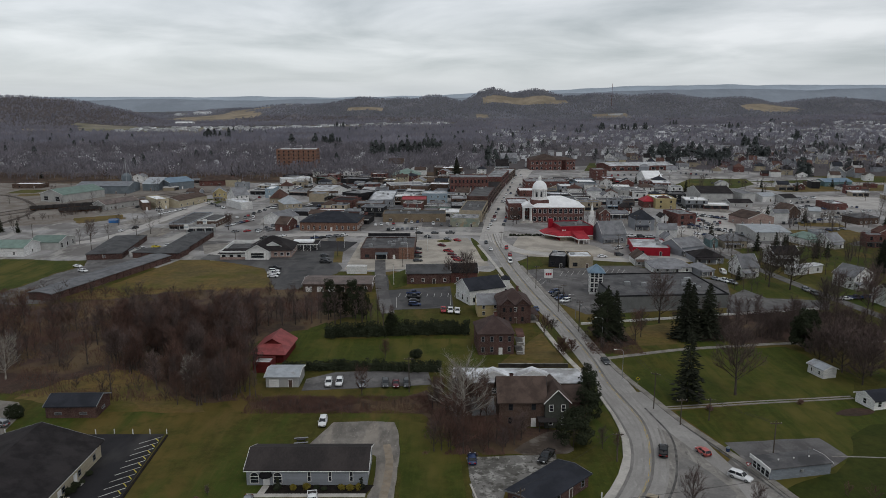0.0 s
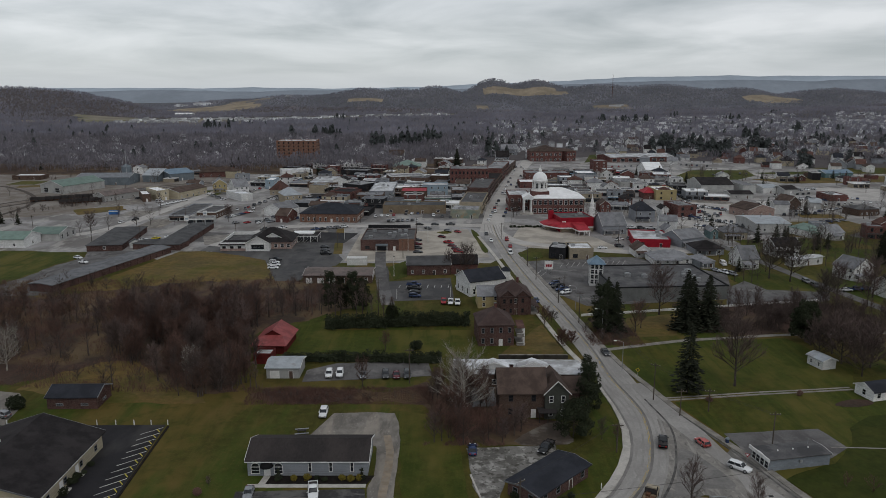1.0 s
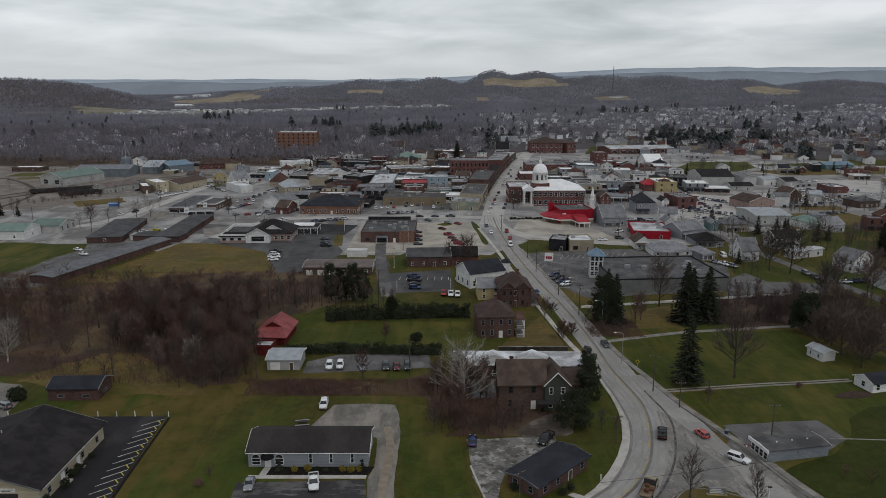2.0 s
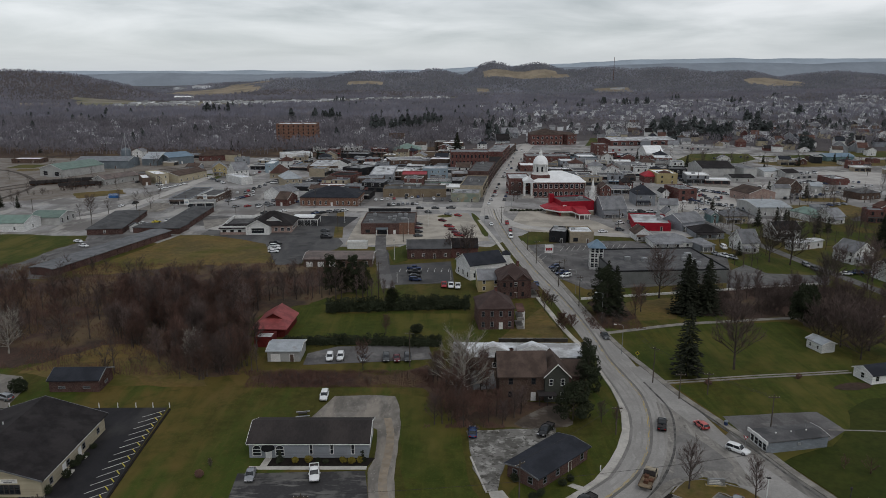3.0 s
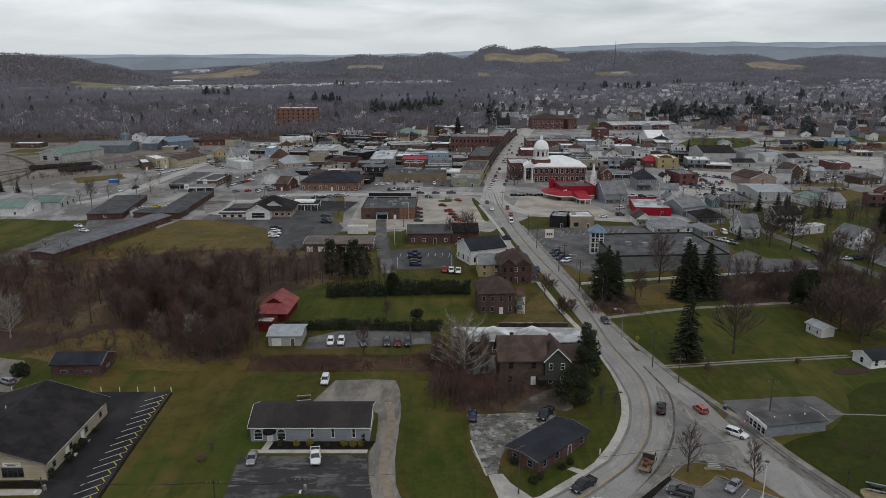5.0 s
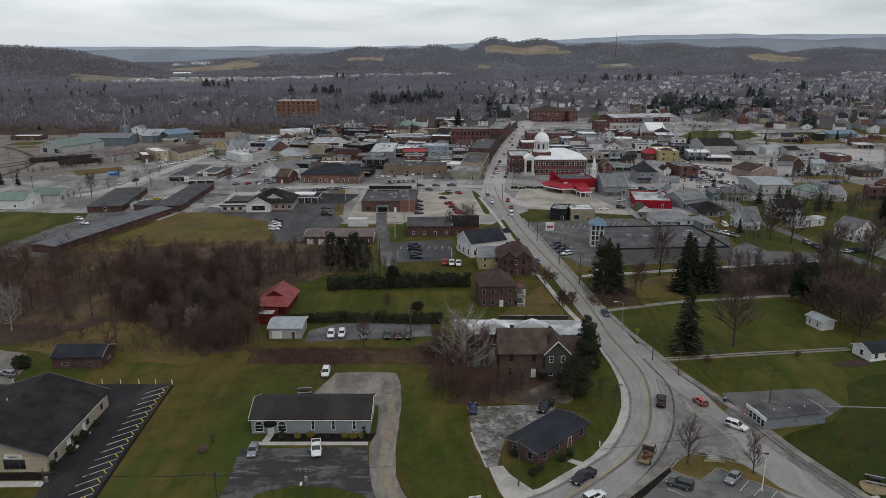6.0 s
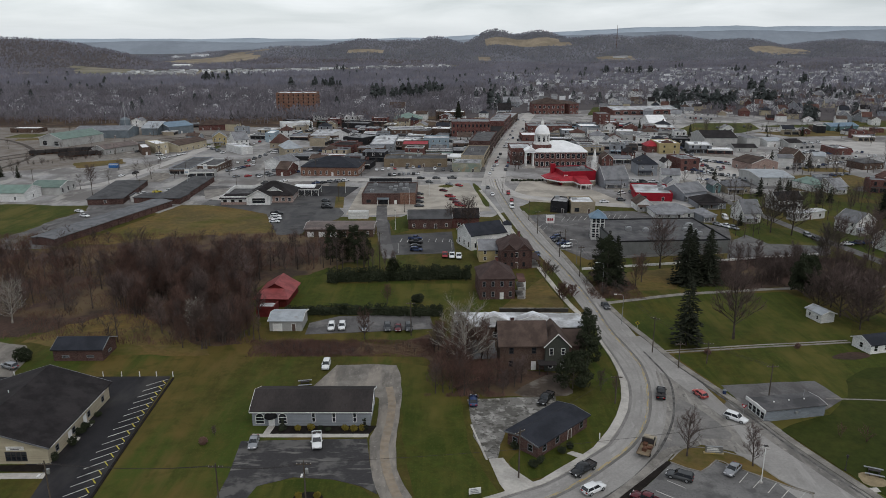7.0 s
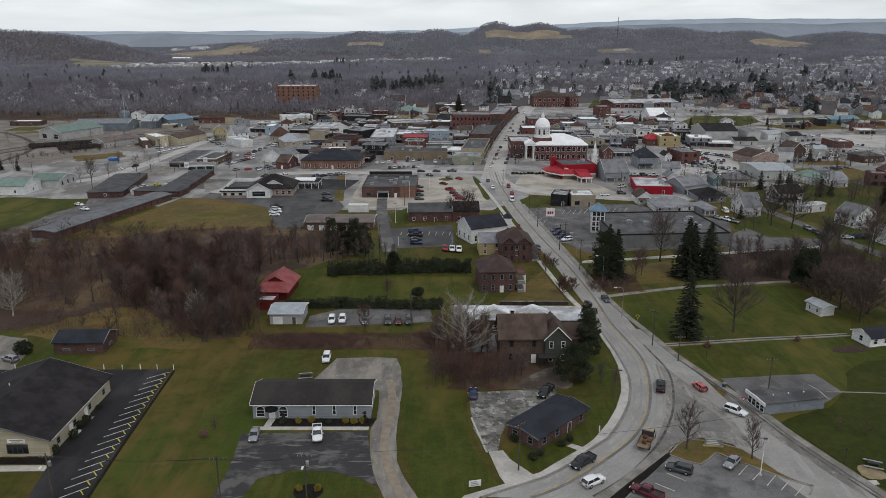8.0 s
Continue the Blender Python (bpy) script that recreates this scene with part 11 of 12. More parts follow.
car('sedan', 'black', 157.1, 469.5, 70, 'parked in a row of stalls', lite=True)
car('sedan', 'white', 159.8, 467.1, 70, 'parked in a row of stalls', lite=True)
car('pickup', 'red', 162.5, 464.9, 70, 'parked in a row of stalls', lite=True)
car('pickup', 'red', 167.8, 460.3, 69, 'parked in a row of stalls', lite=True)
car('sedan', 'grey', 170.4, 458.1, 68, 'parked in a row of stalls', lite=True)
car('sedan', 'silver', 175.6, 453.7, 68, 'parked in a row of stalls', lite=True)
car('pickup', 'red', 178.1, 451.5, 67, 'parked in a row of stalls', lite=True)
car('sedan', 'white', 149.8, 436.9, 70, 'parked in a row of stalls', lite=True)
car('sedan', 'grey', 152.8, 434.8, 69, 'parked in a row of stalls', lite=True)
car('suv', 'silver', 155.8, 432.8, 69, 'parked in a row of stalls', lite=True)
car('sedan', 'silver', 158.8, 430.9, 69, 'parked in a row of stalls', lite=True)
car('pickup', 'white', 161.7, 428.9, 68, 'parked in a row of stalls', lite=True)
car('sedan', 'white', 164.6, 426.9, 68, 'parked in a row of stalls', lite=True)
car('suv', 'black', 167.5, 425, 67, 'parked in a row of stalls', lite=True)
car('pickup', 'black', 170.4, 423.1, 67, 'parked in a row of stalls', lite=True)
car('pickup', 'silver', 173.2, 421.2, 66, 'parked in a row of stalls', lite=True)
car('pickup', 'white', 251.6, 535.5, 64, 'parked in a row of stalls', lite=True)
car('pickup', 'white', 256.7, 537.5, 64, 'parked in a row of stalls', lite=True)
car('sedan', 'silver', 261.9, 539.5, 63, 'parked in a row of stalls', lite=True)
car('sedan', 'white', 267.1, 541.5, 63, 'parked in a row of stalls', lite=True)
car('sedan', 'black', 272.4, 543.6, 63, 'parked in a row of stalls', lite=True)
car('sedan', 'black', 277.7, 545.6, 62, 'parked in a row of stalls', lite=True)
car('suv', 'black', 283, 547.7, 62, 'parked in a row of stalls', lite=True)
car('pickup', 'white', 264.1, 486.3, 61, 'parked in a row of stalls', lite=True)
car('suv', 'black', 275.2, 490.6, 60, 'parked in a row of stalls', lite=True)
car('suv', 'white', 280.8, 492.8, 60, 'parked in a row of stalls', lite=True)
car('pickup', 'white', 286.5, 495, 59, 'parked in a row of stalls', lite=True)
car('sedan', 'white', 298, 499.5, 59, 'parked in a row of stalls', lite=True)
car('sedan', 'white', 303.8, 501.7, 58, 'parked in a row of stalls', lite=True)
car('pickup', 'white', 94, 370.8, 35, 'parked in a row of stalls', lite=True)
car('suv', 'silver', 100.7, 373.8, 35, 'parked in a row of stalls', lite=True)
car('sedan', 'silver', 107.6, 376.9, 35, 'parked in a row of stalls', lite=True)
car('sedan', 'red', 121.5, 383.1, 34, 'parked in a row of stalls', lite=True)
car('suv', 'red', 212.3, 491.3, 66, 'parked in a row of stalls', lite=True)
car('sedan', 'white', 216.6, 492.4, 65, 'parked in a row of stalls', lite=True)
car('suv', 'grey', 220.9, 493.4, 65, 'parked in a row of stalls', lite=True)
car('sedan', 'white', 229.6, 495.4, 64, 'parked in a row of stalls', lite=True)
car('pickup', 'silver', 234, 496.5, 64, 'parked in a row of stalls', lite=True)
car('sedan', 'grey', -7.7, 403, -42, 'parked in a row of stalls', lite=True)
car('sedan', 'silver', 3.5, 396.2, -42, 'parked in a row of stalls', lite=True)
car('sedan', 'red', 9, 392.8, -42, 'parked in a row of stalls', lite=True)
car('sedan', 'white', -155.3, 541.5, 92, 'parked in a row of stalls', lite=True)
car('suv', 'black', -153.4, 550.2, 92, 'parked in a row of stalls', lite=True)
car('pickup', 'black', -151.4, 559.2, 92, 'parked in a row of stalls', lite=True)
car('sedan', 'white', -149.3, 568.5, 92, 'parked in a row of stalls', lite=True)
car('suv', 'red', -147.2, 578, 92, 'parked in a row of stalls', lite=True)
car('suv', 'white', -145, 587.9, 91, 'parked in a row of stalls', lite=True)
car('pickup', 'grey', -100.3, 399.6, 49, 'parked in a row of stalls', lite=True)
car('sedan', 'grey', -95.7, 403, 49, 'parked in a row of stalls', lite=True)
car('sedan', 'white', -91.1, 406.5, 48, 'parked in a row of stalls', lite=True)
car('sedan', 'red', -131.1, 481.4, 90, 'parked in a row of stalls', lite=True)
car('pickup', 'grey', -129.4, 489.7, 90, 'parked in a row of stalls', lite=True)
car('pickup', 'silver', -127.6, 498.2, 90, 'parked in a row of stalls', lite=True)
car('suv', 'silver', -125.8, 507, 89, 'parked in a row of stalls', lite=True)
car('suv', 'red', 179.2, 751.5, -103, 'parked in a row of stalls', lite=True)
car('pickup', 'red', 186.1, 752.9, -104, 'parked in a row of stalls', lite=True)
car('pickup', 'silver', 193.1, 754.4, -104, 'parked in a row of stalls', lite=True)
car('pickup', 'silver', 200.1, 755.8, -104, 'parked in a row of stalls', lite=True)
car('suv', 'grey', 207.1, 757.3, -105, 'parked in a row of stalls', lite=True)
car('sedan', 'white', 214.1, 758.7, -105, 'parked in a row of stalls', lite=True)
car('suv', 'red', 221.2, 760.2, -106, 'parked in a row of stalls', lite=True)
car('sedan', 'white', 228.3, 761.7, -106, 'parked in a row of stalls', lite=True)
car('sedan', 'white', 235.4, 763.2, -107, 'parked in a row of stalls', lite=True)
car('sedan', 'white', 267.5, 827.4, -107, 'parked in a row of stalls', lite=True)
car('sedan', 'silver', 273, 822.8, -108, 'parked in a row of stalls', lite=True)
car('pickup', 'white', 283.8, 813.7, -109, 'parked in a row of stalls', lite=True)
car('sedan', 'white', 289.1, 809.3, -109, 'parked in a row of stalls', lite=True)
car('pickup', 'silver', 294.3, 804.9, -110, 'parked in a row of stalls', lite=True)
blue_container(-210.4, 455.1, 8)
car('sedan', 'silver', 163.8, 618, 74, 'parked in a row of stalls', lite=True)
car('pickup', 'grey', 168.8, 619.1, 74, 'parked in a row of stalls', lite=True)
car('suv', 'black', 173.8, 620.2, 73, 'parked in a row of stalls', lite=True)
car('sedan', 'black', 178.9, 621.4, 73, 'parked in a row of stalls', lite=True)
car('suv', 'black', 183.9, 622.5, 72, 'parked in a row of stalls', lite=True)
car('sedan', 'black', 194.1, 624.8, 72, 'parked in a row of stalls', lite=True)
car('sedan', 'silver', 199.2, 626, 71, 'parked in a row of stalls', lite=True)
car('sedan', 'black', 93.4, 523.7, 78, 'parked in a row of stalls', lite=True)
car('pickup', 'black', 97.4, 524.9, 78, 'parked in a row of stalls', lite=True)
car('sedan', 'white', 101.4, 526, 78, 'parked in a row of stalls', lite=True)
car('suv', 'white', 105.5, 527.2, 77, 'parked in a row of stalls', lite=True)
car('suv', 'black', 109.5, 528.4, 77, 'parked in a row of stalls', lite=True)
car('pickup', 'black', 113.6, 529.5, 76, 'parked in a row of stalls', lite=True)
car('suv', 'blue', 63.3, 493.9, 72, 'parked in a row of stalls', lite=True)
car('sedan', 'white', 67.3, 507, 72, 'parked in a row of stalls', lite=True)
car('suv', 'blue', 179.7, 541.5, -69, 'parked in a row of stalls', lite=True)
car('suv', 'grey', 178.6, 529.5, -69, 'parked in a row of stalls', lite=True)
car('sedan', 'black', 177.6, 518.1, -68, 'parked in a row of stalls', lite=True)
car('sedan', 'silver', 176.7, 507, -68, 'parked in a row of stalls', lite=True)
car('sedan', 'white', 125.2, 678.4, -100, 'parked in a row of stalls', lite=True)
car('pickup', 'silver', 130.9, 680.8, -101, 'parked in a row of stalls', lite=True)
car('sedan', 'white', 136.7, 683.2, -101, 'parked in a row of stalls', lite=True)
car('suv', 'black', 148.4, 688, -102, 'parked in a row of stalls', lite=True)
car('sedan', 'grey', 257.7, 678.4, -110, 'parked in a row of stalls', lite=True)
car('pickup', 'white', 264.8, 680.3, -111, 'parked in a row of stalls', lite=True)
car('sedan', 'black', 271.9, 682.2, -111, 'parked in a row of stalls', lite=True)
car('pickup', 'grey', 286.3, 686.1, -112, 'parked in a row of stalls', lite=True)
car('sedan', 'black', 293.5, 688, -112, 'parked in a row of stalls', lite=True)
car('pickup', 'blue', -71.5, 399.6, 47, 'parked in a row of stalls', lite=True)
car('sedan', 'black', -67.7, 401.6, 46, 'parked in a row of stalls', lite=True)
car('suv', 'silver', -63.8, 403.7, 46, 'parked in a row of stalls', lite=True)
car('suv', 'silver', -59.9, 405.8, 46, 'parked in a row of stalls', lite=True)
car('suv', 'white', -56, 408, 46, 'parked in a row of stalls', lite=True)
car('pickup', 'grey', -68.8, 471.8, 96, 'parked in a row of stalls', lite=True)
car('sedan', 'grey', -64.4, 476.5, 95, 'parked in a row of stalls', lite=True)
car('pickup', 'grey', -55.4, 486.3, 94, 'parked in a row of stalls', lite=True)
car('sedan', 'white', -108.8, 421.2, 79, 'parked in a row of stalls', lite=True)
car('pickup', 'silver', -106.7, 430.9, 79, 'parked in a row of stalls', lite=True)
car('suv', 'silver', -104.5, 441, 79, 'parked in a row of stalls', lite=True)
car('sedan', 'black', 223.5, 421.2, -69, 'parked in a row of stalls', lite=True)
car('sedan', 'black', 228.7, 423.1, -70, 'parked in a row of stalls', lite=True)
car('sedan', 'blue', 233.9, 425, -70, 'parked in a row of stalls', lite=True)
car('sedan', 'silver', 239.2, 426.9, -71, 'parked in a row of stalls', lite=True)
car('sedan', 'silver', 244.5, 428.9, -72, 'parked in a row of stalls', lite=True)
car('suv', 'black', 218.1, 449.4, 63, 'parked in a row of stalls', lite=True)
car('suv', 'silver', 222.5, 450.2, 63, 'parked in a row of stalls', lite=True)
car('sedan', 'black', 226.8, 451.1, 62, 'parked in a row of stalls', lite=True)
car('sedan', 'grey', 231.2, 452, 62, 'parked in a row of stalls', lite=True)
car('suv', 'grey', 235.5, 452.8, 62, 'parked in a row of stalls', lite=True)
car('pickup', 'grey', 239.9, 453.7, 61, 'parked in a row of stalls', lite=True)
car('sedan', 'white', -191.8, 423.1, 84, 'parked in a row of stalls', lite=True)
car('pickup', 'black', -187.4, 432.8, 84, 'parked in a row of stalls', lite=True)

# low dark wall behind the motel
low_wall((16.7, 197.9), (37, 197.9))

# long white barrier
barrier((48.7, 239.1), (141, 257.3))

# freight wagons on the sidings
freight_wagon(-289.9, 511.1, 9)
freight_wagon(-286, 513.5, 9)
freight_wagon(-282, 516, 9)
freight_wagon(-278, 518.5, 9)
freight_wagon(-274, 521.1, 9)
freight_wagon(-269.9, 523.6, 9)
freight_wagon(-265.8, 526.2, 9)
freight_wagon(-261.6, 528.8, 9)
freight_wagon(-263.6, 500.4, 9)
freight_wagon(-260, 502.8, 9)
freight_wagon(-256.4, 505.2, 9)
freight_wagon(-252.7, 507.6, 9)
freight_wagon(-249.1, 510, 9)
strip('railway_track', 'pair of rusty rails on dark ballast', BALLAST, 0.12, ((-309.3, 461.7), (-290.9, 508.4), (-259.8, 545.8), (-225.3, 592.6), (-180, 630.9)), 3.2)
strip('railway_track', 'pair of rusty rails on dark ballast', BALLAST, 0.12, ((-318.1, 475.6), (-298.5, 522.2), (-265.6, 558.4), (-229.3, 603.6), (-182.3, 639.2)), 3.2)
strip('railway_track', 'pair of rusty rails on dark ballast', BALLAST, 0.12, ((-278.8, 424.5), (-292.4, 511.1), (-351.5, 585.4), (-402.3, 607.4)), 3.2)
car('van', 'white', 127.5, 314.7, -94, 'parked before the white house')

# posts, poles and wires
bollard(-101.9, 155.5)
bollard(-97.9, 155.5)
bollard(-80.8, 155.5)
bollard(-76.4, 155.5)
bollard(-72.1, 155.5)
bollard(-68.1, 155.5)
bollard(-64.2, 155.5)
utility_pole(-64.8, 102.3, 11, 0, lamp=True, transformer=True)
utility_pole(-37, 102.3, 10.5, 0)
utility_pole(-22.3, 100.8, 12, 0, lamp=True, transformer=True)
utility_pole(13.8, 114, 10, 40)
utility_pole(71.5, 142.1, 9.5, 0)
utility_pole(53.7, 169.2, 10, -35)
utility_pole(37.9, 142.1, 7, 0)
utility_pole(-8.6, 180, 10, 0)
utility_pole(-23.5, 257.3, 9, 0)
utility_pole(39.4, 288.9, 10, 0)
utility_pole(43.3, 255.1, 10, 0)
utility_pole(46.5, 231.5, 11, 0, transformer=True)
utility_pole(38.6, 312.9, 9, 0)
utility_pole(65.2, 162.4, 6, 0)
utility_pole(57.4, 159.9, 7, 0)
utility_pole(-18.1, 328.6, 9, 0)
utility_pole(-157.2, 366.4, 9, 0)
utility_pole(-182.5, 366.4, 9, 0)
utility_pole(-52.2, 352.5, 8, 0)
utility_pole(157.7, 424.5, 11, 0, transformer=True)
utility_pole(146.4, 352.5, 11, 0, transformer=True)
utility_pole(215.2, 424.5, 11, 0, transformer=True)
utility_pole(235.5, 424.5, 10, 0)
utility_pole(90.7, 359.3, 10, 0)
utility_pole(-13.7, 389.4, 9, 0)
utility_pole(-48.7, 424.5, 9, 0)
utility_pole(31.8, 373.8, 9, 0)
utility_pole(48.3, 273.1, 6, 0)
utility_pole(-75.8, 424.5, 10, 0)
utility_pole(-98.7, 392.6, 10, 0)
utility_pole(-109.2, 373.8, 10, 0)
utility_pole(-153.6, 424.5, 10, 0)
utility_pole(134, 424.5, 10, 0)
utility_pole(183.7, 406.2, 10, 0)
utility_pole(184.1, 511.1, 10, 0)
utility_pole(243.2, 516.6, 10, 0)
utility_pole(117.1, 424.5, 10, 0)
utility_pole(-227.5, 392.6, 10, 0)
wire((-65.9, 102.3, 10.6), (-38.1, 102.3, 10.1))
wire((-64.8, 102.3, 10.6), (-37, 102.3, 10.1))
wire((-63.7, 102.3, 10.6), (-35.9, 102.3, 10.1))
wire((-38.1, 102.3, 10.1), (-23.4, 100.8, 11.6))
wire((-37, 102.3, 10.1), (-22.3, 100.8, 11.6))
wire((-35.9, 102.3, 10.1), (-21.2, 100.8, 11.6))
wire((-22.3, 100.8, 11.6), (60, 118, 9.5), 1.2)
wire((12.7, 114, 9.6), (36.8, 142.1, 6.6))
wire((52.6, 169.2, 9.6), (70.4, 142.1, 9.1))
wire((53.7, 169.2, 9.6), (71.5, 142.1, 9.1))
wire((38.3, 288.9, 9.6), (42.2, 255.1, 9.6))
wire((39.4, 288.9, 9.6), (43.3, 255.1, 9.6))
wire((42.2, 255.1, 9.6), (45.4, 231.5, 10.6))
wire((43.3, 255.1, 9.6), (46.5, 231.5, 10.6))
wire((45.4, 231.5, 10.6), (52.6, 169.2, 9.6))
wire((46.5, 231.5, 10.6), (53.7, 169.2, 9.6))
street_lamp(50.5, 188.5, 8.5, 180)
street_lamp(51.5, 218.7, 8.5, 180)
street_lamp(42, 424.5, 8.5, 0)
street_lamp(22.8, 373.8, 8.5, 0)
street_lamp(48.1, 246.5, 8.5, 180)
light_pole(57.3, 112.4)
board_sign(52.2, 121.9, -6)
picnic_set(79.4, 115.4, -25)
banner_sign(5.6, 108.5, 12)
light_pole(-16.5, 345.9, 8.5)
light_pole(29.1, 424.5, 8.5)
light_pole(-7.1, 366.4, 8.5)
light_pole(61.3, 273.1, 8.5)
light_pole(-20.2, 295.6, 8.5)
light_pole(-51.6, 373.8, 8.5)
light_pole(-67.2, 373.8, 8.5)

# painted stalls
stalls((-64.7, 154), (-62.3, 108.9), 17, 5.2, 52)
paint_line((56.7, 116), (53.4, 112.4))
paint_line((58.6, 114.3), (55.3, 110.9))
paint_line((60.5, 112.8), (57.2, 109.3))
paint_line((62.3, 111.2), (59, 107.9))
paint_line((64.1, 109.7), (60.8, 106.4))
paint_line((40.6, 113.1), (43.3, 110.7))
paint_line((37.7, 110), (40.4, 107.7))
paint_line((34.9, 107.1), (37.6, 104.9))
paint_line((49.2, 265), (44.4, 265))
paint_line((48.8, 267.9), (43.9, 267.9))
paint_line((48.3, 270.9), (43.4, 270.9))
paint_line((47.9, 274), (43, 274))
paint_line((47.5, 277.1), (42.5, 277.1))
paint_line((47, 280.2), (42, 280.2))
paint_line((46.5, 283.5), (41.5, 283.5))
paint_line((55.9, 319.4), (53, 310.7))
paint_line((58.6, 319.9), (55.5, 311.1))
paint_line((61.2, 320.3), (58.1, 311.5))
paint_line((63.9, 320.7), (60.7, 311.9))
paint_line((66.6, 321.1), (63.3, 312.3))
paint_line((69.3, 321.5), (66, 312.7))
paint_line((71.9, 321.9), (68.6, 313.1))
paint_line((74.6, 322.3), (71.2, 313.5))
paint_line((77.3, 322.7), (73.8, 313.9))
paint_line((80, 323.1), (76.5, 314.2))
paint_line((82.8, 323.6), (79.1, 314.6))
paint_line((85.5, 324), (81.7, 315))
paint_line((35.7, 300.5), (39.1, 308.6))
paint_line((37.9, 298.5), (41.3, 306.6))
paint_line((40.1, 296.5), (43.6, 304.5))
paint_line((42.2, 294.6), (45.7, 302.5))
paint_line((-17.8, 274.8), (-16.9, 260.3))
paint_line((3.6, 278.2), (3.5, 263.4))
paint_line((-76.2, 373.8), (-76.6, 363.6))
paint_line((-74.5, 374.4), (-74.9, 364.1))
paint_line((-72.8, 375), (-73.3, 364.7))
paint_line((-71.1, 375.6), (-71.6, 365.3))
paint_line((-69.4, 376.2), (-70, 365.9))
paint_line((-67.7, 376.8), (-68.3, 366.4))

# small things beside the roads
side_porch(23.2, 208)
tree('small_tree', 'small reddish leafless tree beside the pavement', bare_tree_meshes('redbud', 4.5, 2.4, 77, REDTWIG, REDTWIG, 1.6, 0.1, 0.5), 40.2, 210.6, 1.0)
tree('small_tree', 'small dark pruned leafless tree beside the pavement', bare_tree_meshes('apple', 4.5, 2.6, 78, BARK, BARK, 1.2, 0.3, 0.25), 37.2, 232.1, 1.0)
hall_front(hall, 25)
store_front(store)
road_sign(53.5, 183.5, -20, 4)
road_sign(63.8, 136.6, -35, 3)
refuse_bin(63.5, 146.3)
lamp_post(74.6, 116.3)
flower_bed(-23.5, 107.4, 2.6)
shrub('dark leafless bush on the open lawn', -47.1, 125.4, 1.2, 1.9, REDTWIG, 410)
shrub('dark bush beside the lane', 67.4, 168.2, 1.1, 1.6, REDTWIG, 411)
shrub('dark bush beside the lane', 92, 171.7, 1.0, 1.5, REDTWIG, 412)
shrub('dark clipped shrub beside the hall', -72.8, 124.9, 1.2, 2.2, HEDGE, 420, 'shrubs along the hall')
shrub('dark clipped shrub beside the hall', -73.2, 130.1, 0.9, 1.3, HEDGE, 421, 'shrubs along the hall')
shrub('dark clipped shrub beside the hall', -73.2, 131.9, 0.9, 1.1, HEDGE, 422, 'shrubs along the hall')
shrub('dark clipped shrub beside the hall', -73, 133.3, 0.7, 0.9, HEDGE, 423, 'shrubs along the hall')
shrub('dark clipped shrub beside the hall', -73.2, 136.6, 0.8, 1.0, HEDGE, 424, 'shrubs along the hall')
patch('mulch_bed', 'dark mulch strip before the hall gable', MULCH, 0.067, ((-88.5, 116), (-74, 116), (-74.5, 118.2), (-89.6, 117.8)))
patch('path', 'pale concrete walk before the hall', CONCRETE, 0.066, ((-86.8, 113.5), (-72.8, 113.8), (-73, 115.6), (-88.1, 115.4)))
patch('path', 'pale concrete walk to the bungalow', CONCRETE, 0.066, ((23.9, 122.1), (25.1, 122.9), (28.4, 120.9), (27.3, 119.5)))
bollard(31.4, 127.5)
bollard(23.3, 126.6)
picnic_set(-32, 151.4, 10)
patch('lawn', 'deep green lawn beyond the corner shop', DEEPLAWN, 0.0665, ((69.6, 131.0), (82.6, 137.5), (90.9, 145.3), (95, 153.7), (103, 159.9), (128.2, 162.4), (81.6, 95.3), (78.0, 107.0), (74.2, 117), (71.4, 125.2)), ragged=0.9)
strip('kerb', 'pale kerb along the broken concrete yard', CONCRETE, 0.16, ((5.9, 132.8), (7.2, 125.8), (8.4, 119.7)), 0.35)
strip('kerb', 'dark kerb along the stall lot', MULCH, 0.16, ((-63.8, 154.6), (-62.4, 126.2), (-61, 104.6)), 0.5)
patch('woodland_floor', 'dark brush bed before the white cottage', SCRUB, 0.066, ((97, 165.8), (102.4, 169.2), (108.2, 169.2), (108.8, 166.4), (101.3, 164.4)), soft=1, ragged=0.3)

# ---------------------------------------------------------------- filling of the old town


# open car lots: x from, to, y from, to
LOTS = ((128, 208, 398, 515), (205, 320, 478, 590), (-56, 14, 420, 456), (236, 290, 740, 790), (-170, -85, 420, 600))


def on_street(x, y):
    # main street and its cross street stay open
    for x0, x1, y0, y1 in LOTS:
        if x0 < x < x1 and y0 < y < y1:
            return True
    t = (y - 410) / 440
    if y > 400 and abs(x - (27 + 70 * t)) < 17:
        return True
    return abs(y - 413) < 12 and x > -130 or 395 < y < 440 and -10 < x < 60


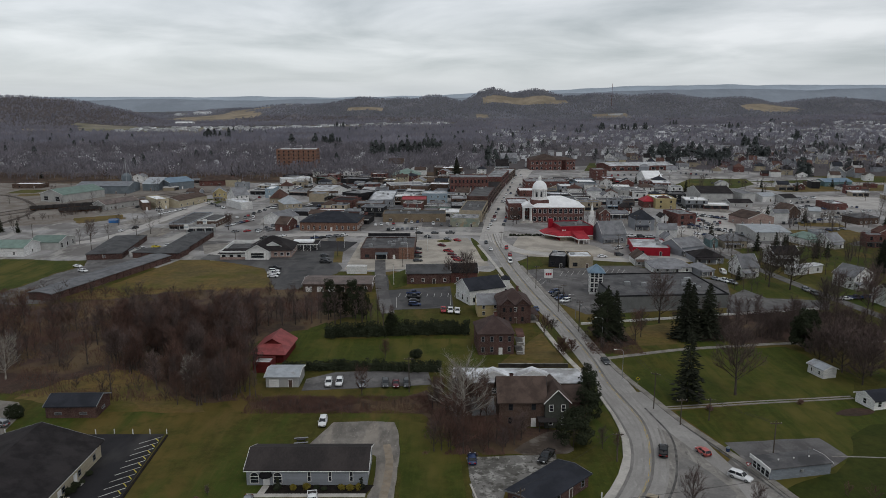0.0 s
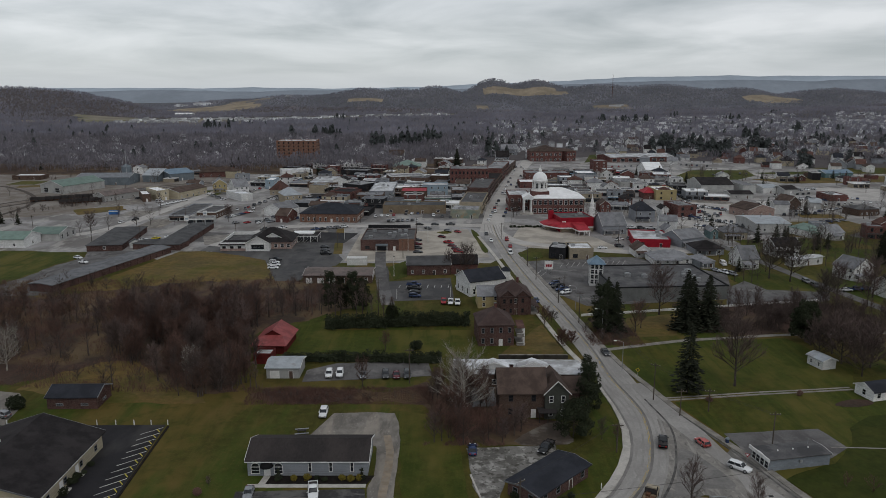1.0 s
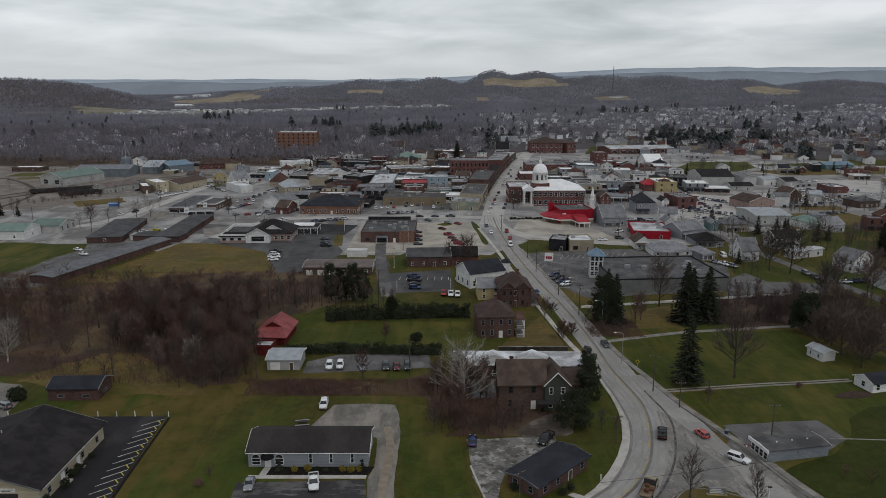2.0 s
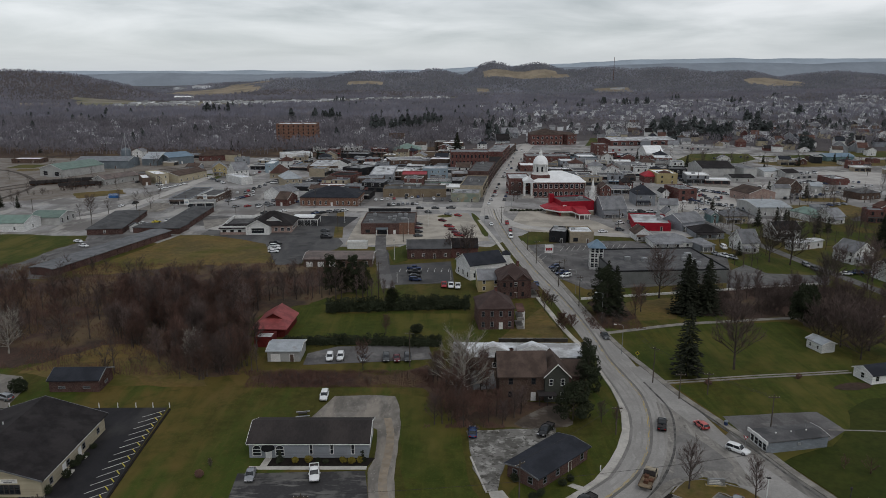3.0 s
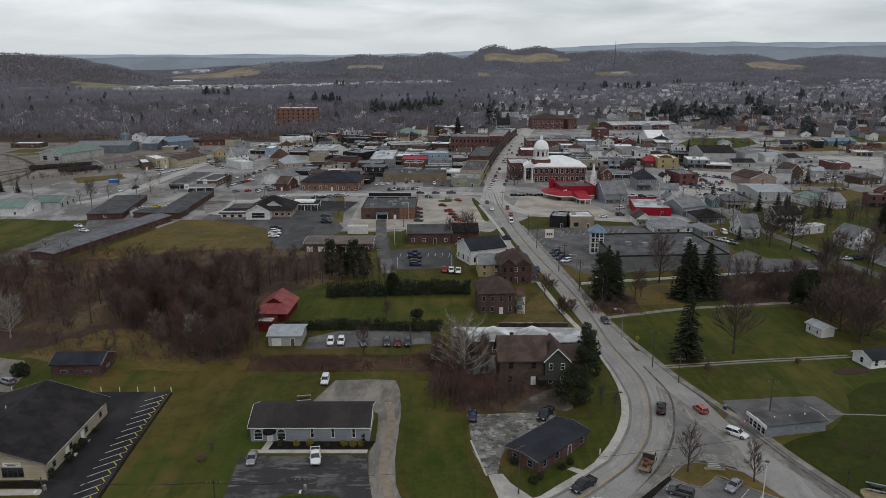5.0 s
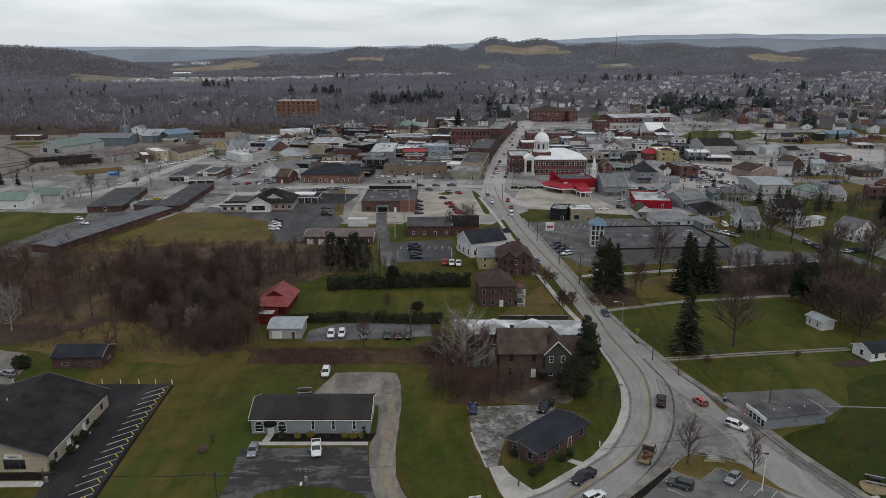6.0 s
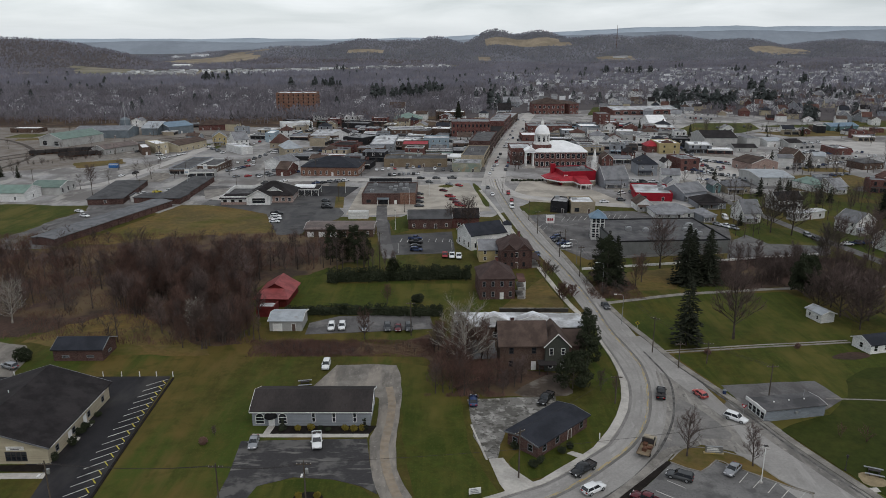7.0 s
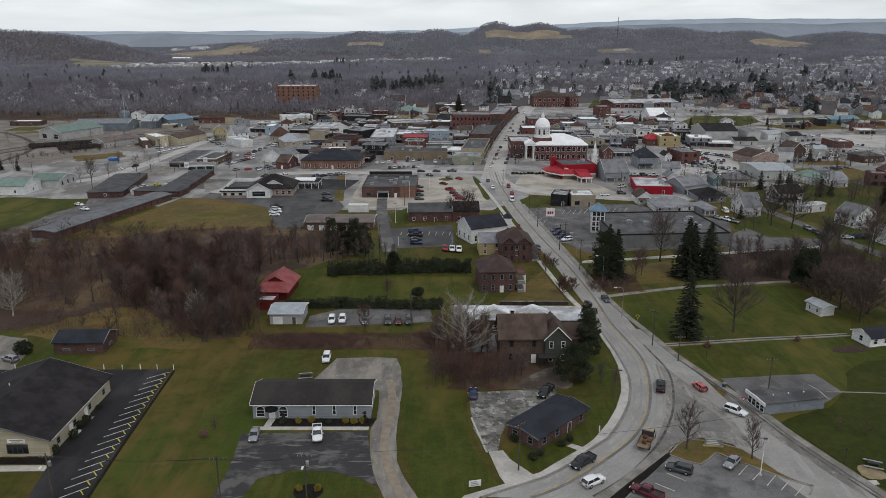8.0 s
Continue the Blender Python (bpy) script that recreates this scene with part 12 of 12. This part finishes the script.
def fill_town():
    rnd = random.Random(77)
    areas = (
        # x0, x1, y0, y1, count, flat share, smallest, largest
        (-160, 15, 430, 640, 72, 0.9, 9, 20), (-150, 60, 640, 790, 40, 0.7, 9, 18), (-300, -160, 590, 700, 8, 0.6, 8, 14),
        (80, 200, 470, 690, 46, 0.85, 9, 20), (110, 290, 370, 470, 5, 0.3, 7, 10), (190, 400, 480, 660, 14, 0.6, 7, 14),
    )
    words = {"white": "white", "grey": "grey", "brick": "red brick", "brown": "brown brick", "tan": "tan block", "cream": "cream", "blue": "blue", "black": "dark"}
    for x0, x1, y0, y1, count, flat, s0, s1 in areas:
        made = tries = 0
        while made < count and tries < count * 30:
            tries += 1
            x, y = rnd.uniform(x0, x1), rnd.uniform(y0, y1)
            w, d = rnd.uniform(s0, s1), rnd.uniform(s0, s1)
            if abs(x) > 0.64 * y or on_street(x + w / 2, y + d / 2) or blocked(x + w / 2, y + d / 2, max(w, d) / 2 * 0.72):
                continue
            isflat = rnd.random() < flat
            if not isflat:
                w, d = min(w, 11), min(d, 12)
            wl_ = rnd.choice(("brick", "brick", "brown", "tan", "white", "grey", "black") if isflat else ("white", "white", "grey", "cream", "brick", "white"))
            tp = rnd.choice(("tar", "charcoal", "pale", "white", "dark", "grey") if isflat else ("dark", "grey", "brown", "slate", "grey", "rust"))
            st = rnd.choice((1, 1, 2)) if isflat else rnd.choice((1, 2))
            building("town_building" if isflat else "town_house", words[wl_] + (" flat-roofed shop building in the old town" if isflat else " gabled house near downtown"), x, y, rnd.choice((-9, -9, 81)) + rnd.uniform(-2, 2) if rnd.random() < 0.8 else 0, w, d, 2.9 * st + rnd.uniform(0.0, 0.7),
                     roof="flat" if isflat else rnd.choice(("gx", "gy", "hip")), wall=wl_, top=tp, storeys=st, pitch=rnd.uniform(0.35, 0.6), every=rnd.uniform(3.5, 5.5), win=(1.1, 1.7), faces="f", door=False, shopfront=isflat, units=rnd.choice((0, 1, 2)) if isflat else 0,
                     chimney=None if isflat or rnd.random() < 0.5 else (0.5, 0.5), band=rnd.choice((None, None, "white", "grey")) if isflat else None, category="shop" if isflat else "house", group="buildings of the old town")
            made += 1


fill_town()


def town_trees():
    rnd = random.Random(15)
    kinds = [bare_tree_meshes("town%d" % i, 11 + i, 4.5, 120 + i, BARK, TWIG, 0.42, 0.22, 0.8, True) for i in range(3)]
    cone = conifer_meshes("town_spruce", 12, 2.8, 14, 0.9, 0.03)
    areas = ((185, 250, 308, 375, 46), (120, 330, 280, 480, 120), (180, 420, 480, 680, 60), (-330, -150, 380, 640, 40), (-130, 40, 470, 700, 40), (80, 190, 420, 640, 30), (-420, -240, 640, 760, 40), (-240, 20, 730, 800, 50))
    spots = []
    for x0, x1, y0, y1, n in areas:
        made = tries = 0
        while made < n and tries < n * 20:
            tries += 1
            x, y = rnd.uniform(x0, x1), rnd.uniform(y0, y1)
            if on_street(x, y) or blocked(x, y, 2.5) or abs(x) > 0.66 * y:
                continue
            spots.append((cone if rnd.random() < 0.12 else rnd.choice(kinds), x, y, rnd.uniform(0.5, 1.0), rnd.uniform(0, 360)))
            made += 1
    for evergreen, nm, lb in ((True, "town_spruces", "dark spruces between the town buildings"), (False, "town_trees", "bare street trees between the town buildings")):
        joined_trees(nm, lb, [q for q in spots if (q[0] is cone) == evergreen])


town_trees()
